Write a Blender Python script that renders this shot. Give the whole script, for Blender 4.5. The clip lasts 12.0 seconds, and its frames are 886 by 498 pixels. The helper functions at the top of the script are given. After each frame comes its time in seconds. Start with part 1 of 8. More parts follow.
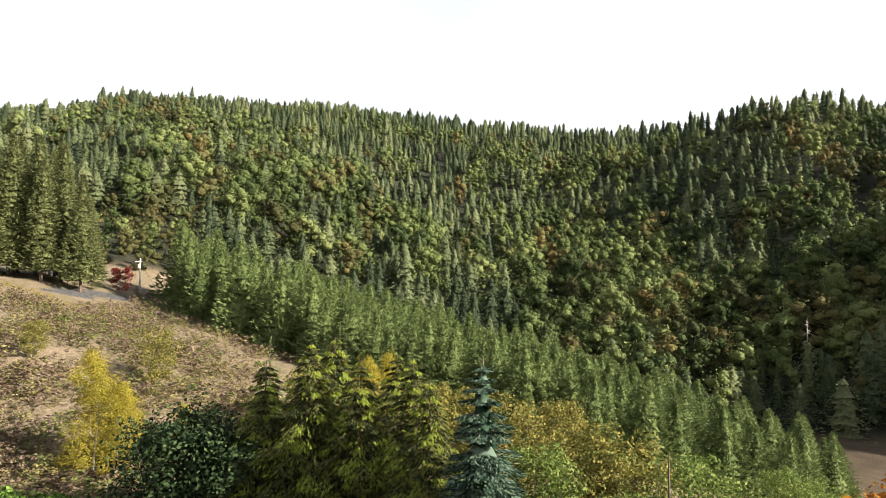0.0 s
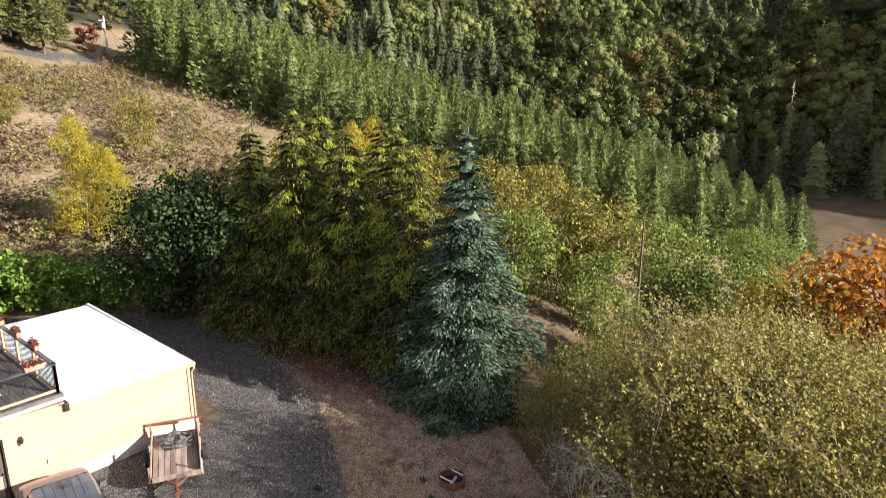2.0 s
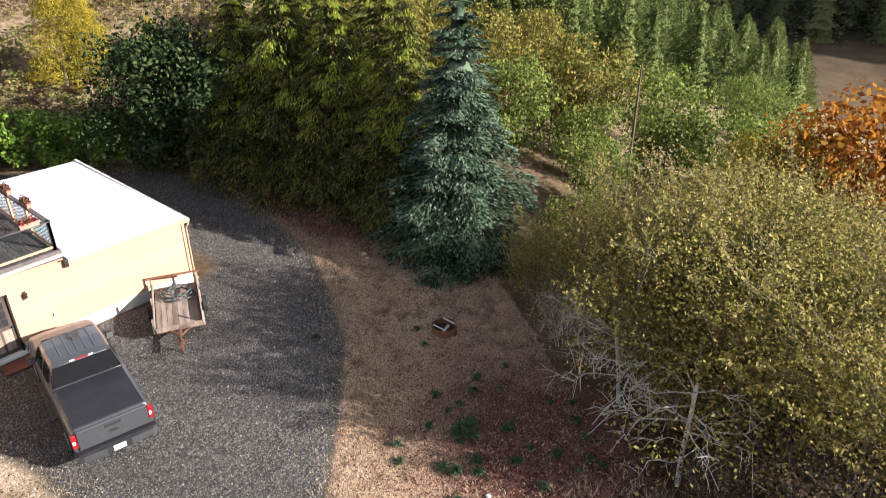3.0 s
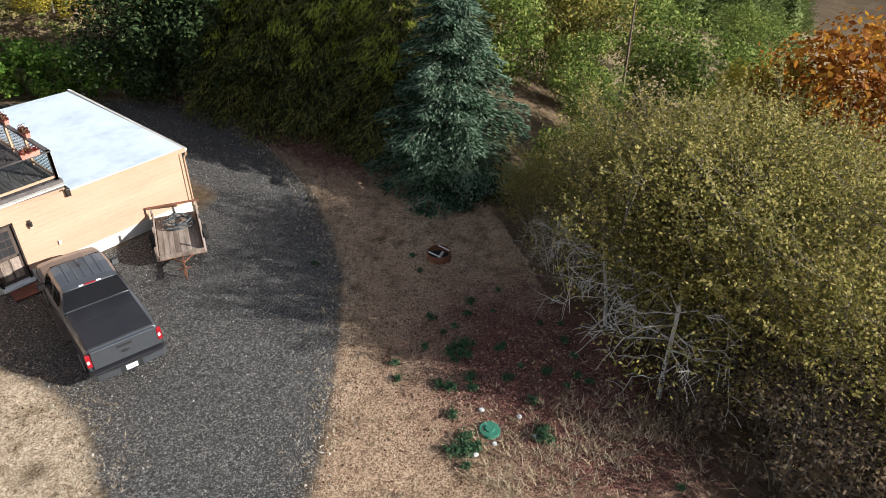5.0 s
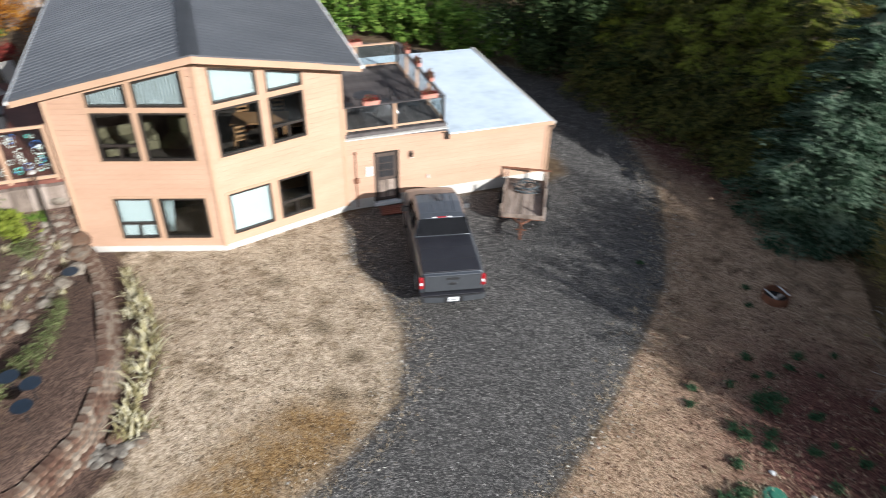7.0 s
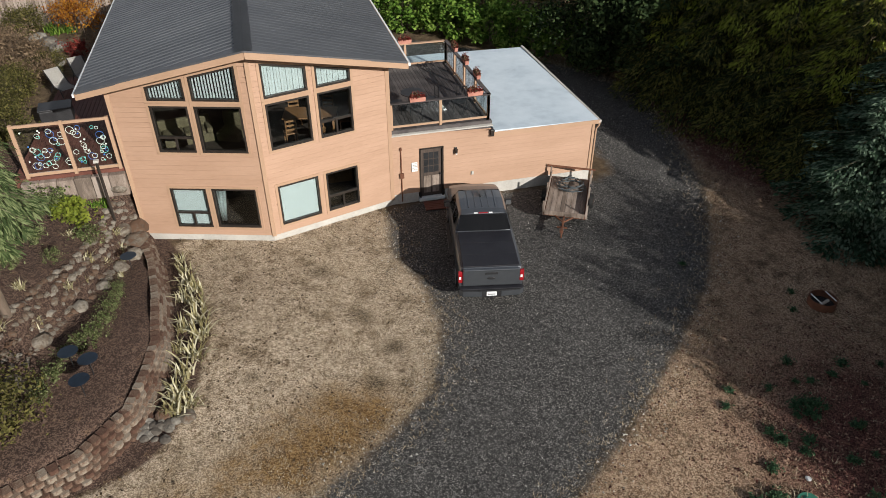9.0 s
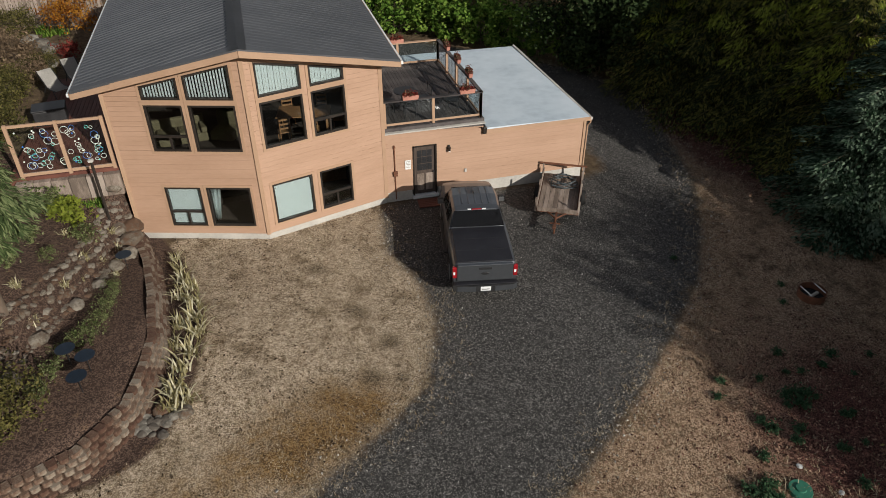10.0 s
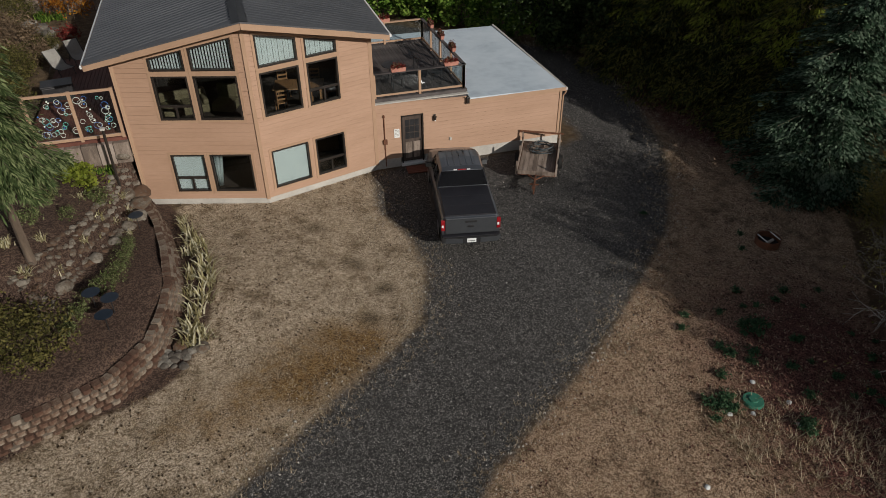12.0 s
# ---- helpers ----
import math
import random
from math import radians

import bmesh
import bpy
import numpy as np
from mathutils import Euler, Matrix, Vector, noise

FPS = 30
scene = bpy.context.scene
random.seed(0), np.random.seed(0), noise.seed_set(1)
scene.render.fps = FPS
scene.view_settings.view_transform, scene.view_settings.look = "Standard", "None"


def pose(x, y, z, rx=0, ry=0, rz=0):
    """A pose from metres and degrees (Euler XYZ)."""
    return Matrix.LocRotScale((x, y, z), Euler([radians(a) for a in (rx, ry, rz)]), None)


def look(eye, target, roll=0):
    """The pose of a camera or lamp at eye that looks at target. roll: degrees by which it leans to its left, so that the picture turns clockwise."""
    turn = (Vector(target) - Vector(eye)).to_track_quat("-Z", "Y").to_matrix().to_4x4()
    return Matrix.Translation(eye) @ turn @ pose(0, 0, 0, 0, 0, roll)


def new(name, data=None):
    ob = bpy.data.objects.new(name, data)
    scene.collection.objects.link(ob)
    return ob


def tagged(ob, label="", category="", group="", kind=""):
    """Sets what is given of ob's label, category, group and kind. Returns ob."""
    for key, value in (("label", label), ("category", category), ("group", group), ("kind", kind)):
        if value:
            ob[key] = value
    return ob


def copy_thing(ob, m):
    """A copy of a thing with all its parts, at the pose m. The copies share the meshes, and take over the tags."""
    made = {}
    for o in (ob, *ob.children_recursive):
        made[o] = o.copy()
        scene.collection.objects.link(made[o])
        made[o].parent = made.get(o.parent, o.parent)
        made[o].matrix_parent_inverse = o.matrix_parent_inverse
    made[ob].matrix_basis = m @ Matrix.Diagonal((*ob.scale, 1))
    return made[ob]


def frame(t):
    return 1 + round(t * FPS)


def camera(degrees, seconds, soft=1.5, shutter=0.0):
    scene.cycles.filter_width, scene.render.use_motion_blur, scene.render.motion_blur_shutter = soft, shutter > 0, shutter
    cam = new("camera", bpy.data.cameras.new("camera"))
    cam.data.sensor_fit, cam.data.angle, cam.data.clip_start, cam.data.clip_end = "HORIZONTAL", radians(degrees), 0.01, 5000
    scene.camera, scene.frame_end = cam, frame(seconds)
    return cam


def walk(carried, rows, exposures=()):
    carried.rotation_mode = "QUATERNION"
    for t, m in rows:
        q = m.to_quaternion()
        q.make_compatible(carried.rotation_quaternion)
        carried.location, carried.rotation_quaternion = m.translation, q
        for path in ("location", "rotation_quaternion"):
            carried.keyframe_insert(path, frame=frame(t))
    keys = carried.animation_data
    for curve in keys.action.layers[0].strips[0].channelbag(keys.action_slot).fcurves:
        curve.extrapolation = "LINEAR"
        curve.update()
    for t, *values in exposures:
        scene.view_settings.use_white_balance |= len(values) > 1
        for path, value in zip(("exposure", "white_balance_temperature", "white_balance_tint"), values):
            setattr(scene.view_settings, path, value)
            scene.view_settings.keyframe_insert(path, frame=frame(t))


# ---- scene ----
cam = camera(64.4, 12.0, 0.85, 0.25)
PATH = [
    (0, (-4.431, -22.155, 13.449), (-2.964, -20.798, 13.546), 0.3),
    (0.5, (-4.442, -22.154, 13.392), (-2.969, -20.802, 13.428), 0.3),
    (1, (-4.372, -22.057, 13.449), (-2.894, -20.717, 13.309), 0.3),
    (1.5, (-4.35, -22.013, 13.497), (-2.881, -20.702, 13.145), 0.3),
    (2, (-4.295, -21.955, 13.542), (-2.853, -20.687, 12.981), 0.3),
    (2.5, (-4.286, -21.894, 13.608), (-2.888, -20.685, 12.843), 0.3),
    (3, (-4.205, -21.915, 13.667), (-2.87, -20.77, 12.715), 0.2),
    (3.5, (-4.124, -21.911, 13.789), (-2.834, -20.81, 12.728), 0.2),
    (5.5, (-4.893, -22.433, 13.867), (-3.618, -21.371, 12.75), 0.4),
    (6, (-4.992, -22.524, 13.862), (-3.713, -21.466, 12.747), 0.4),
    (6.3, (-5.271, -22.493, 13.863), (-4.006, -21.413, 12.754), 0.8),
    (6.4, (-5.364, -22.432, 13.86), (-4.161, -21.284, 12.748), 1.0),
    (6.5, (-5.45, -22.379, 13.857), (-4.338, -21.151, 12.736), 0.7),
    (6.6, (-5.509, -22.334, 13.859), (-4.487, -21.028, 12.741), 1.7),
    (6.7, (-5.51, -22.31, 13.853), (-4.594, -20.93, 12.731), 1.9),
    (6.8, (-5.44, -22.325, 13.844), (-4.643, -20.879, 12.716), 1.6),
    (6.9, (-5.327, -22.313, 13.833), (-4.653, -20.811, 12.698), 1.3),
    (7, (-5.209, -22.253, 13.825), (-4.658, -20.705, 12.685), 1.2),
    (7.1, (-5.183, -22.292, 13.815), (-4.759, -20.707, 12.673), 1.5),
    (7.2, (-5.183, -22.349, 13.81), (-4.831, -20.748, 12.665), 1.2),
    (8.8, (-4.988, -22.727, 13.988), (-4.57, -21.138, 12.848), -0.2),
    (9, (-4.976, -22.723, 13.92), (-4.566, -21.134, 12.777), -0.2),
    (9.5, (-4.999, -22.735, 13.842), (-4.581, -21.149, 12.697), -0.2),
    (10, (-5.077, -22.972, 13.86), (-4.647, -21.385, 12.723), -0.3),
    (10.5, (-5.443, -23.887, 13.842), (-5.002, -22.306, 12.699), -0.3),
    (11, (-5.63, -24.356, 13.845), (-5.18, -22.779, 12.7), -0.4),
    (11.5, (-5.676, -24.559, 13.834), (-5.212, -22.983, 12.694), -0.4),
    (12, (-5.908, -25.202, 13.851), (-5.434, -23.633, 12.704), -0.4),
]
EXPOSURES = [(0.0, 1.5, 6500, 11), (1.5, 1.5, 6600, 15), (2.3, 1.66, 6600, 17), (3.0, 1.54, 6450, 16), (3.7, 1.3, 6300, 14), (5.5, 1.05, 6150, 10), (6.2, 1.05, 6050, 10), (6.6, 1.08, 5950, 10), (7.0, 0.97, 5900, 10), (7.2, 0.86, 5950, 10), (8.8, 0.3, 6250, 10), (9.5, 0.02, 6450, 10), (10.5, -0.27, 6500, 10), (12.0, -0.56, 6500, 11)]
walk(cam, [(t, look(eye, target, roll)) for t, eye, target, roll in PATH], EXPOSURES)

# ---------------------------------------------------------------- light
SUN_AZ, SUN_EL = radians(156.0), radians(22.8)
to_sun = Vector((math.sin(SUN_AZ) * math.cos(SUN_EL), math.cos(SUN_AZ) * math.cos(SUN_EL), math.sin(SUN_EL)))
sun = new("sun", bpy.data.lights.new("sun", "SUN"))
sun.data.energy, sun.data.angle, sun.data.color = 5.0, radians(0.6), (1.0, 0.945, 0.855)
sun.matrix_world = look(to_sun * 100, (0, 0, 0))

world = bpy.data.worlds.new("sky")
scene.world = world
world.use_nodes = True
wn, wl = world.node_tree.nodes, world.node_tree.links
wn.clear()
w_out = wn.new("ShaderNodeOutputWorld")
w_bg = wn.new("ShaderNodeBackground")
w_sky = wn.new("ShaderNodeTexSky")
w_sky.sky_type, w_sky.sun_disc = "NISHITA", False
w_sky.sun_elevation, w_sky.sun_rotation = SUN_EL, SUN_AZ
w_sky.dust_density, w_sky.ozone_density = 2.0, 1.0
w_co = wn.new("ShaderNodeTexCoord")
w_map = wn.new("ShaderNodeMapping")
w_map.inputs["Scale"].default_value = (1.0, 1.0, 3.5)
w_noise = wn.new("ShaderNodeTexNoise")
w_noise.inputs["Scale"].default_value, w_noise.inputs["Detail"].default_value = 2.2, 6.0
w_ramp = wn.new("ShaderNodeValToRGB")
w_ramp.color_ramp.elements[0].position, w_ramp.color_ramp.elements[0].color = 0.25, (0.62, 0.62, 0.62, 1)
w_ramp.color_ramp.elements[1].position, w_ramp.color_ramp.elements[1].color = 0.62, (0.97, 0.97, 0.97, 1)
w_mix = wn.new("ShaderNodeMixRGB")
w_mix.inputs["Color2"].default_value = (10.4, 10.55, 10.9, 1)
wl.new(w_co.outputs["Generated"], w_map.inputs["Vector"])
wl.new(w_map.outputs["Vector"], w_noise.inputs["Vector"])
wl.new(w_noise.outputs["Fac"], w_ramp.inputs["Fac"])
w_sep = wn.new("ShaderNodeSeparateXYZ")
w_up = wn.new("ShaderNodeMapRange")
w_up.inputs["From Min"].default_value, w_up.inputs["From Max"].default_value = 0.28, 0.62
w_up.inputs["To Min"].default_value, w_up.inputs["To Max"].default_value = 1.0, 0.16
w_mul = wn.new("ShaderNodeMath")
w_mul.operation = "MULTIPLY"
wl.new(w_co.outputs["Generated"], w_sep.inputs[0])
wl.new(w_sep.outputs["Z"], w_up.inputs["Value"])
wl.new(w_ramp.outputs["Color"], w_mul.inputs[0])
wl.new(w_up.outputs["Result"], w_mul.inputs[1])
wl.new(w_mul.outputs[0], w_mix.inputs["Fac"])
wl.new(w_sky.outputs["Color"], w_mix.inputs["Color1"])
wl.new(w_mix.outputs["Color"], w_bg.inputs["Color"])
w_bg.inputs["Strength"].default_value = 0.053
wl.new(w_bg.outputs["Background"], w_out.inputs["Surface"])


# ---------------------------------------------------------------- materials
def material(name, colors, scale=3.0, rough=0.7, metal=0.0, bump=0.0, bump_scale=40.0, vary="noise", amount=0.25, fine=None, coat=0.0, stretch=(1, 1, 1), trans=0.0, spec=0.4, bump_dist=0.02):
    """A surface whose colour wanders between the given ones in a coarse and a fine noise (vary: noise, island or object adds a shift per piece)."""
    m = bpy.data.materials.new(name)
    m.use_nodes = True
    n, l = m.node_tree.nodes, m.node_tree.links
    b = n["Principled BSDF"]
    co = n.new("ShaderNodeTexCoord")
    mp = n.new("ShaderNodeMapping")
    mp.inputs["Scale"].default_value = stretch
    l.new(co.outputs["Object"], mp.inputs["Vector"])
    big = n.new("ShaderNodeTexNoise")
    big.inputs["Scale"].default_value, big.inputs["Detail"].default_value = scale, 5.0
    l.new(mp.outputs["Vector"], big.inputs["Vector"])
    small = n.new("ShaderNodeTexNoise")
    small.inputs["Scale"].default_value, small.inputs["Detail"].default_value = (fine or scale * 12), 3.0
    l.new(mp.outputs["Vector"], small.inputs["Vector"])
    mean = n.new("ShaderNodeMath")
    mean.operation = "MULTIPLY_ADD"
    l.new(small.outputs["Fac"], mean.inputs[0])
    mean.inputs[1].default_value = 0.45
    half = n.new("ShaderNodeMath")
    half.operation = "MULTIPLY_ADD"
    l.new(big.outputs["Fac"], half.inputs[0])
    half.inputs[1].default_value, half.inputs[2].default_value = 0.9, -0.175
    l.new(half.outputs[0], mean.inputs[2])
    last = mean
    if vary in ("island", "object", "tone"):
        src = n.new({"island": "ShaderNodeNewGeometry", "object": "ShaderNodeObjectInfo", "tone": "ShaderNodeAttribute"}[vary])
        if vary == "tone":
            src.attribute_name = "tone"
        add = n.new("ShaderNodeMath")
        add.operation = "MULTIPLY_ADD"
        l.new(src.outputs[{"island": "Random Per Island", "object": "Random", "tone": "Fac"}[vary]], add.inputs[0])
        add.inputs[1].default_value = amount
        sub = n.new("ShaderNodeMath")
        sub.operation = "SUBTRACT"
        l.new(mean.outputs[0], sub.inputs[0])
        sub.inputs[1].default_value = amount / 2
        l.new(sub.outputs[0], add.inputs[2])
        last = add
    ramp = n.new("ShaderNodeValToRGB")
    e = ramp.color_ramp.elements
    while len(e) < len(colors):
        e.new(0.5)
    for i, c in enumerate(colors):
        e[i].position = 0.28 + 0.44 * i / max(1, len(colors) - 1)
        e[i].color = (*c, 1)
    l.new(last.outputs[0], ramp.inputs["Fac"])
    l.new(ramp.outputs["Color"], b.inputs["Base Color"])
    b.inputs["Roughness"].default_value, b.inputs["Metallic"].default_value = rough, metal
    b.inputs["Specular IOR Level"].default_value = spec
    if coat:
        b.inputs["Coat Weight"].default_value, b.inputs["Coat Roughness"].default_value = coat, 0.05
    if bump:
        bn = n.new("ShaderNodeTexNoise")
        bn.inputs["Scale"].default_value, bn.inputs["Detail"].default_value = bump_scale, 4.0
        l.new(mp.outputs["Vector"], bn.inputs["Vector"])
        bu = n.new("ShaderNodeBump")
        bu.inputs["Strength"].default_value, bu.inputs["Distance"].default_value = min(1.0, bump), bump_dist
        l.new(bn.outputs["Fac"], bu.inputs["Height"])
        l.new(bu.outputs["Normal"], b.inputs["Normal"])
    if trans:
        tr = n.new("ShaderNodeBsdfTranslucent")
        mx = n.new("ShaderNodeMixShader")
        mx.inputs["Fac"].default_value = trans
        l.new(ramp.outputs["Color"], tr.inputs["Color"])
        l.new(b.outputs["BSDF"], mx.inputs[1])
        l.new(tr.outputs["BSDF"], mx.inputs[2])
        l.new(mx.outputs[0], n["Material Output"].inputs["Surface"])
    return m


def leafy(name, colors, amount=0.7, trans=0.35, scale=0.35, spec=0.12, fine=1.7, rugged=0.0, grain=2.5):
    return material(name, colors, scale=scale, fine=fine, rough=0.65, vary="island", amount=amount, trans=trans, spec=spec, bump=1.0 if rugged else 0.0, bump_scale=grain, bump_dist=rugged or 0.02)


def glassy(name, tint=(0.9, 0.95, 0.95), rough=0.02):
    """Clear window glass."""
    m = bpy.data.materials.new(name)
    m.use_nodes = True
    n, l = m.node_tree.nodes, m.node_tree.links
    n.remove(n["Principled BSDF"])
    clear, shine, mx, fr = n.new("ShaderNodeBsdfTransparent"), n.new("ShaderNodeBsdfGlossy"), n.new("ShaderNodeMixShader"), n.new("ShaderNodeFresnel")
    clear.inputs["Color"].default_value = (*tint, 1)
    shine.inputs["Roughness"].default_value = rough
    fr.inputs["IOR"].default_value = 1.45
    l.new(fr.outputs[0], mx.inputs["Fac"])
    l.new(clear.outputs[0], mx.inputs[1])
    l.new(shine.outputs[0], mx.inputs[2])
    l.new(mx.outputs[0], n["Material Output"].inputs["Surface"])
    return m


M = {}
M["siding"] = material("peach_siding", [(0.365, 0.228, 0.152), (0.405, 0.257, 0.175), (0.44, 0.282, 0.196)], scale=0.7, fine=9, rough=0.6, bump=0.15, bump_scale=60, stretch=(0.5, 0.5, 2.5))
M["trim"] = material("peach_trim_paint", [(0.365, 0.236, 0.152), (0.425, 0.276, 0.185)], scale=1.5, rough=0.55)
M["roof"] = material("grey_roof_metal", [(0.085, 0.09, 0.10), (0.12, 0.125, 0.135)], scale=0.6, fine=5, rough=0.42, metal=0.35)
# White membrane; the blue in its colour stands in for reflected sky.
M["membrane"] = material("sky_tinted_roof_membrane", [(0.43, 0.505, 0.565), (0.56, 0.64, 0.70), (0.63, 0.705, 0.765)], scale=0.5, fine=2.6, rough=0.45)
M["concrete"] = material("pale_concrete", [(0.36, 0.34, 0.31), (0.52, 0.50, 0.46)], scale=1.3, rough=0.9, bump=0.3)
M["black"] = material("black_metal", [(0.012, 0.012, 0.013), (0.03, 0.03, 0.032)], scale=3, rough=0.45)
M["bronze"] = material("dark_bronze_frame", [(0.018, 0.014, 0.012), (0.035, 0.028, 0.023)], scale=3, rough=0.4)
M["glass"] = glassy("rail_glass")
M["pane"] = glassy("window_glass", (0.68, 0.72, 0.72))
M["white"] = material("white_paint", [(0.62, 0.64, 0.63), (0.76, 0.77, 0.76)], scale=2, rough=0.6)
M["blind"] = material("white_blind_fabric", [(0.78, 0.85, 0.85), (0.84, 0.90, 0.90)], scale=1.2, rough=0.8, trans=0.1)
M["deck"] = material("dark_deck_boards", [(0.03, 0.026, 0.026), (0.065, 0.056, 0.055), (0.10, 0.088, 0.085)], scale=1.0, fine=7, rough=0.75, vary="object", amount=0.3)
M["redwood"] = material("reddish_deck_stain", [(0.10, 0.035, 0.025), (0.17, 0.065, 0.045)], scale=1.2, rough=0.7)
M["wood"] = material("weathered_wood", [(0.13, 0.10, 0.08), (0.24, 0.19, 0.155), (0.34, 0.28, 0.24)], scale=1.5, fine=14, rough=0.85, vary="object", amount=0.4, bump=0.3, stretch=(4, 0.6, 1))
M["oak"] = material("warm_furniture_wood", [(0.28, 0.14, 0.06), (0.42, 0.23, 0.11)], scale=3, rough=0.45)
M["rust"] = material("rusty_steel", [(0.09, 0.035, 0.02), (0.20, 0.085, 0.045)], scale=6, rough=0.85, bump=0.4)
M["bark"] = material("grey_brown_bark", [(0.07, 0.05, 0.035), (0.16, 0.12, 0.09)], scale=3, fine=20, rough=0.95, bump=0.6, stretch=(1, 1, 0.25))
M["palebark"] = material("pale_grey_bark", [(0.30, 0.27, 0.23), (0.52, 0.48, 0.42)], scale=2, fine=12, rough=0.9, bump=0.3)
M["lichen"] = material("lichen_grey_bark", [(0.34, 0.32, 0.285), (0.54, 0.52, 0.47)], scale=2, fine=12, rough=0.9, bump=0.3)
M["twig"] = material("grey_willow_twigs", [(0.10, 0.085, 0.065), (0.21, 0.18, 0.145)], scale=2, fine=12, rough=0.9)
M["doorwood"] = material("dark_weathered_door", [(0.045, 0.032, 0.026), (0.085, 0.062, 0.05)], scale=2.5, fine=14, rough=0.7, stretch=(4, 1, 0.5))
# Plaster, floor and upholstery are coloured dark, standing in for the unlit rooms.
M["interior"] = material("dim_room_plaster", [(0.06, 0.05, 0.043), (0.085, 0.073, 0.062)], scale=1, rough=0.9)
M["carpet"] = material("dim_room_floor", [(0.05, 0.038, 0.03), (0.08, 0.06, 0.048)], scale=2, rough=0.9)
M["terracotta"] = material("pink_terracotta", [(0.36, 0.15, 0.11), (0.52, 0.25, 0.19)], scale=4, rough=0.8)
M["cloth"] = material("beige_upholstery", [(0.13, 0.105, 0.06), (0.20, 0.17, 0.10)], scale=4, rough=0.9)
M["rock"] = material("grey_field_stone", [(0.08, 0.068, 0.056), (0.16, 0.145, 0.122), (0.27, 0.25, 0.215)], scale=2.4, fine=11, rough=0.95, vary="object", amount=0.5, bump=0.6, bump_scale=15)
M["spruce"] = leafy("blue_spruce_needles", [(0.018, 0.037, 0.020), (0.05, 0.085, 0.053), (0.155, 0.215, 0.148)], trans=0.2, scale=0.8, spec=0.03)
M["cedar"] = leafy("cedar_foliage", [(0.018, 0.029, 0.011), (0.054, 0.067, 0.021), (0.19, 0.18, 0.046)], trans=0.32, scale=0.6)
M["lime"] = leafy("lime_conifer_tips", [(0.15, 0.19, 0.025), (0.26, 0.30, 0.045)], trans=0.35)
M["laurel"] = leafy("dark_glossy_leaves", [(0.013, 0.024, 0.009), (0.026, 0.045, 0.016), (0.055, 0.08, 0.03)], trans=0.1, spec=0.08)
M["hedge"] = leafy("green_hedge_leaves", [(0.06, 0.125, 0.018), (0.13, 0.24, 0.036), (0.23, 0.34, 0.065)])
M["fir"] = leafy("plantation_fir_needles", [(0.0763, 0.1061, 0.0320), (0.1325, 0.1706, 0.0536), (0.2173, 0.2579, 0.0865)], trans=0.25, amount=0.18, fine=5.0, rugged=0.35, grain=3.5)
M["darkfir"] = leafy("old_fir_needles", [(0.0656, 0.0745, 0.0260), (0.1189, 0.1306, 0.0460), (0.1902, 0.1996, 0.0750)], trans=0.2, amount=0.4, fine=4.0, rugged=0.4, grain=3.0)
M["olive"] = leafy("olive_autumn_leaves", [(0.10, 0.10, 0.02), (0.19, 0.175, 0.04), (0.30, 0.25, 0.065)])
M["willow"] = leafy("willow_autumn_leaves", [(0.115, 0.115, 0.03), (0.255, 0.226, 0.056), (0.43, 0.365, 0.13)], trans=0.48, amount=0.75)
M["yellow"] = leafy("yellow_autumn_leaves", [(0.22, 0.19, 0.022), (0.33, 0.275, 0.035), (0.42, 0.34, 0.055)], amount=0.5)
M["orange"] = leafy("orange_maple_leaves", [(0.20, 0.065, 0.012), (0.36, 0.14, 0.02), (0.50, 0.25, 0.035)], trans=0.45)
M["wood_fir"] = material("hill_fir_needles", [(0.036, 0.047, 0.024), (0.064, 0.082, 0.039), (0.096, 0.116, 0.052), (0.132, 0.144, 0.066)], scale=0.03, fine=1.6, rough=0.75, vary="tone", amount=0.45, trans=0.05, spec=0.05, bump=1.0, bump_scale=1.3, bump_dist=0.9)
M["wood_green"] = material("hill_broad_leaves", [(0.044, 0.062, 0.022), (0.083, 0.108, 0.035), (0.131, 0.159, 0.051), (0.179, 0.200, 0.070)], scale=0.03, fine=1.6, rough=0.75, vary="tone", amount=0.45, trans=0.15, spec=0.05, bump=1.0, bump_scale=1.3, bump_dist=0.9)
M["wood_autumn"] = material("hill_autumn_leaves", [(0.046, 0.049, 0.018), (0.083, 0.079, 0.028), (0.118, 0.104, 0.038), (0.148, 0.112, 0.037)], scale=0.03, fine=1.6, rough=0.75, vary="tone", amount=0.45, trans=0.12, spec=0.08, bump=1.0, bump_scale=1.3, bump_dist=0.9)
M["green"] = leafy("green_broad_leaves", [(0.065, 0.105, 0.02), (0.14, 0.19, 0.04), (0.23, 0.27, 0.07)])
M["red"] = leafy("red_shrub_leaves", [(0.13, 0.02, 0.018), (0.26, 0.055, 0.04)])
M["brownbush"] = leafy("brown_heath_twigs", [(0.12, 0.082, 0.05), (0.21, 0.148, 0.094), (0.33, 0.245, 0.16)], amount=0.35, fine=6.0, rugged=0.12, grain=7.0)
M["heath_olive"] = leafy("olive_heath_twigs", [(0.135, 0.115, 0.042), (0.24, 0.205, 0.075), (0.37, 0.31, 0.13)], amount=0.35, fine=6.0, rugged=0.12, grain=7.0)
M["heath_green"] = leafy("green_heath_twigs", [(0.095, 0.108, 0.03), (0.17, 0.185, 0.055), (0.26, 0.27, 0.09)], amount=0.35, fine=6.0, rugged=0.12, grain=7.0)
# Darker than the heath twigs, to paint the bank's shaded hollow.
M["bankleaf"] = leafy("shade_dark_bank_leaves", [(0.025, 0.018, 0.014), (0.055, 0.038, 0.026), (0.12, 0.085, 0.05)])
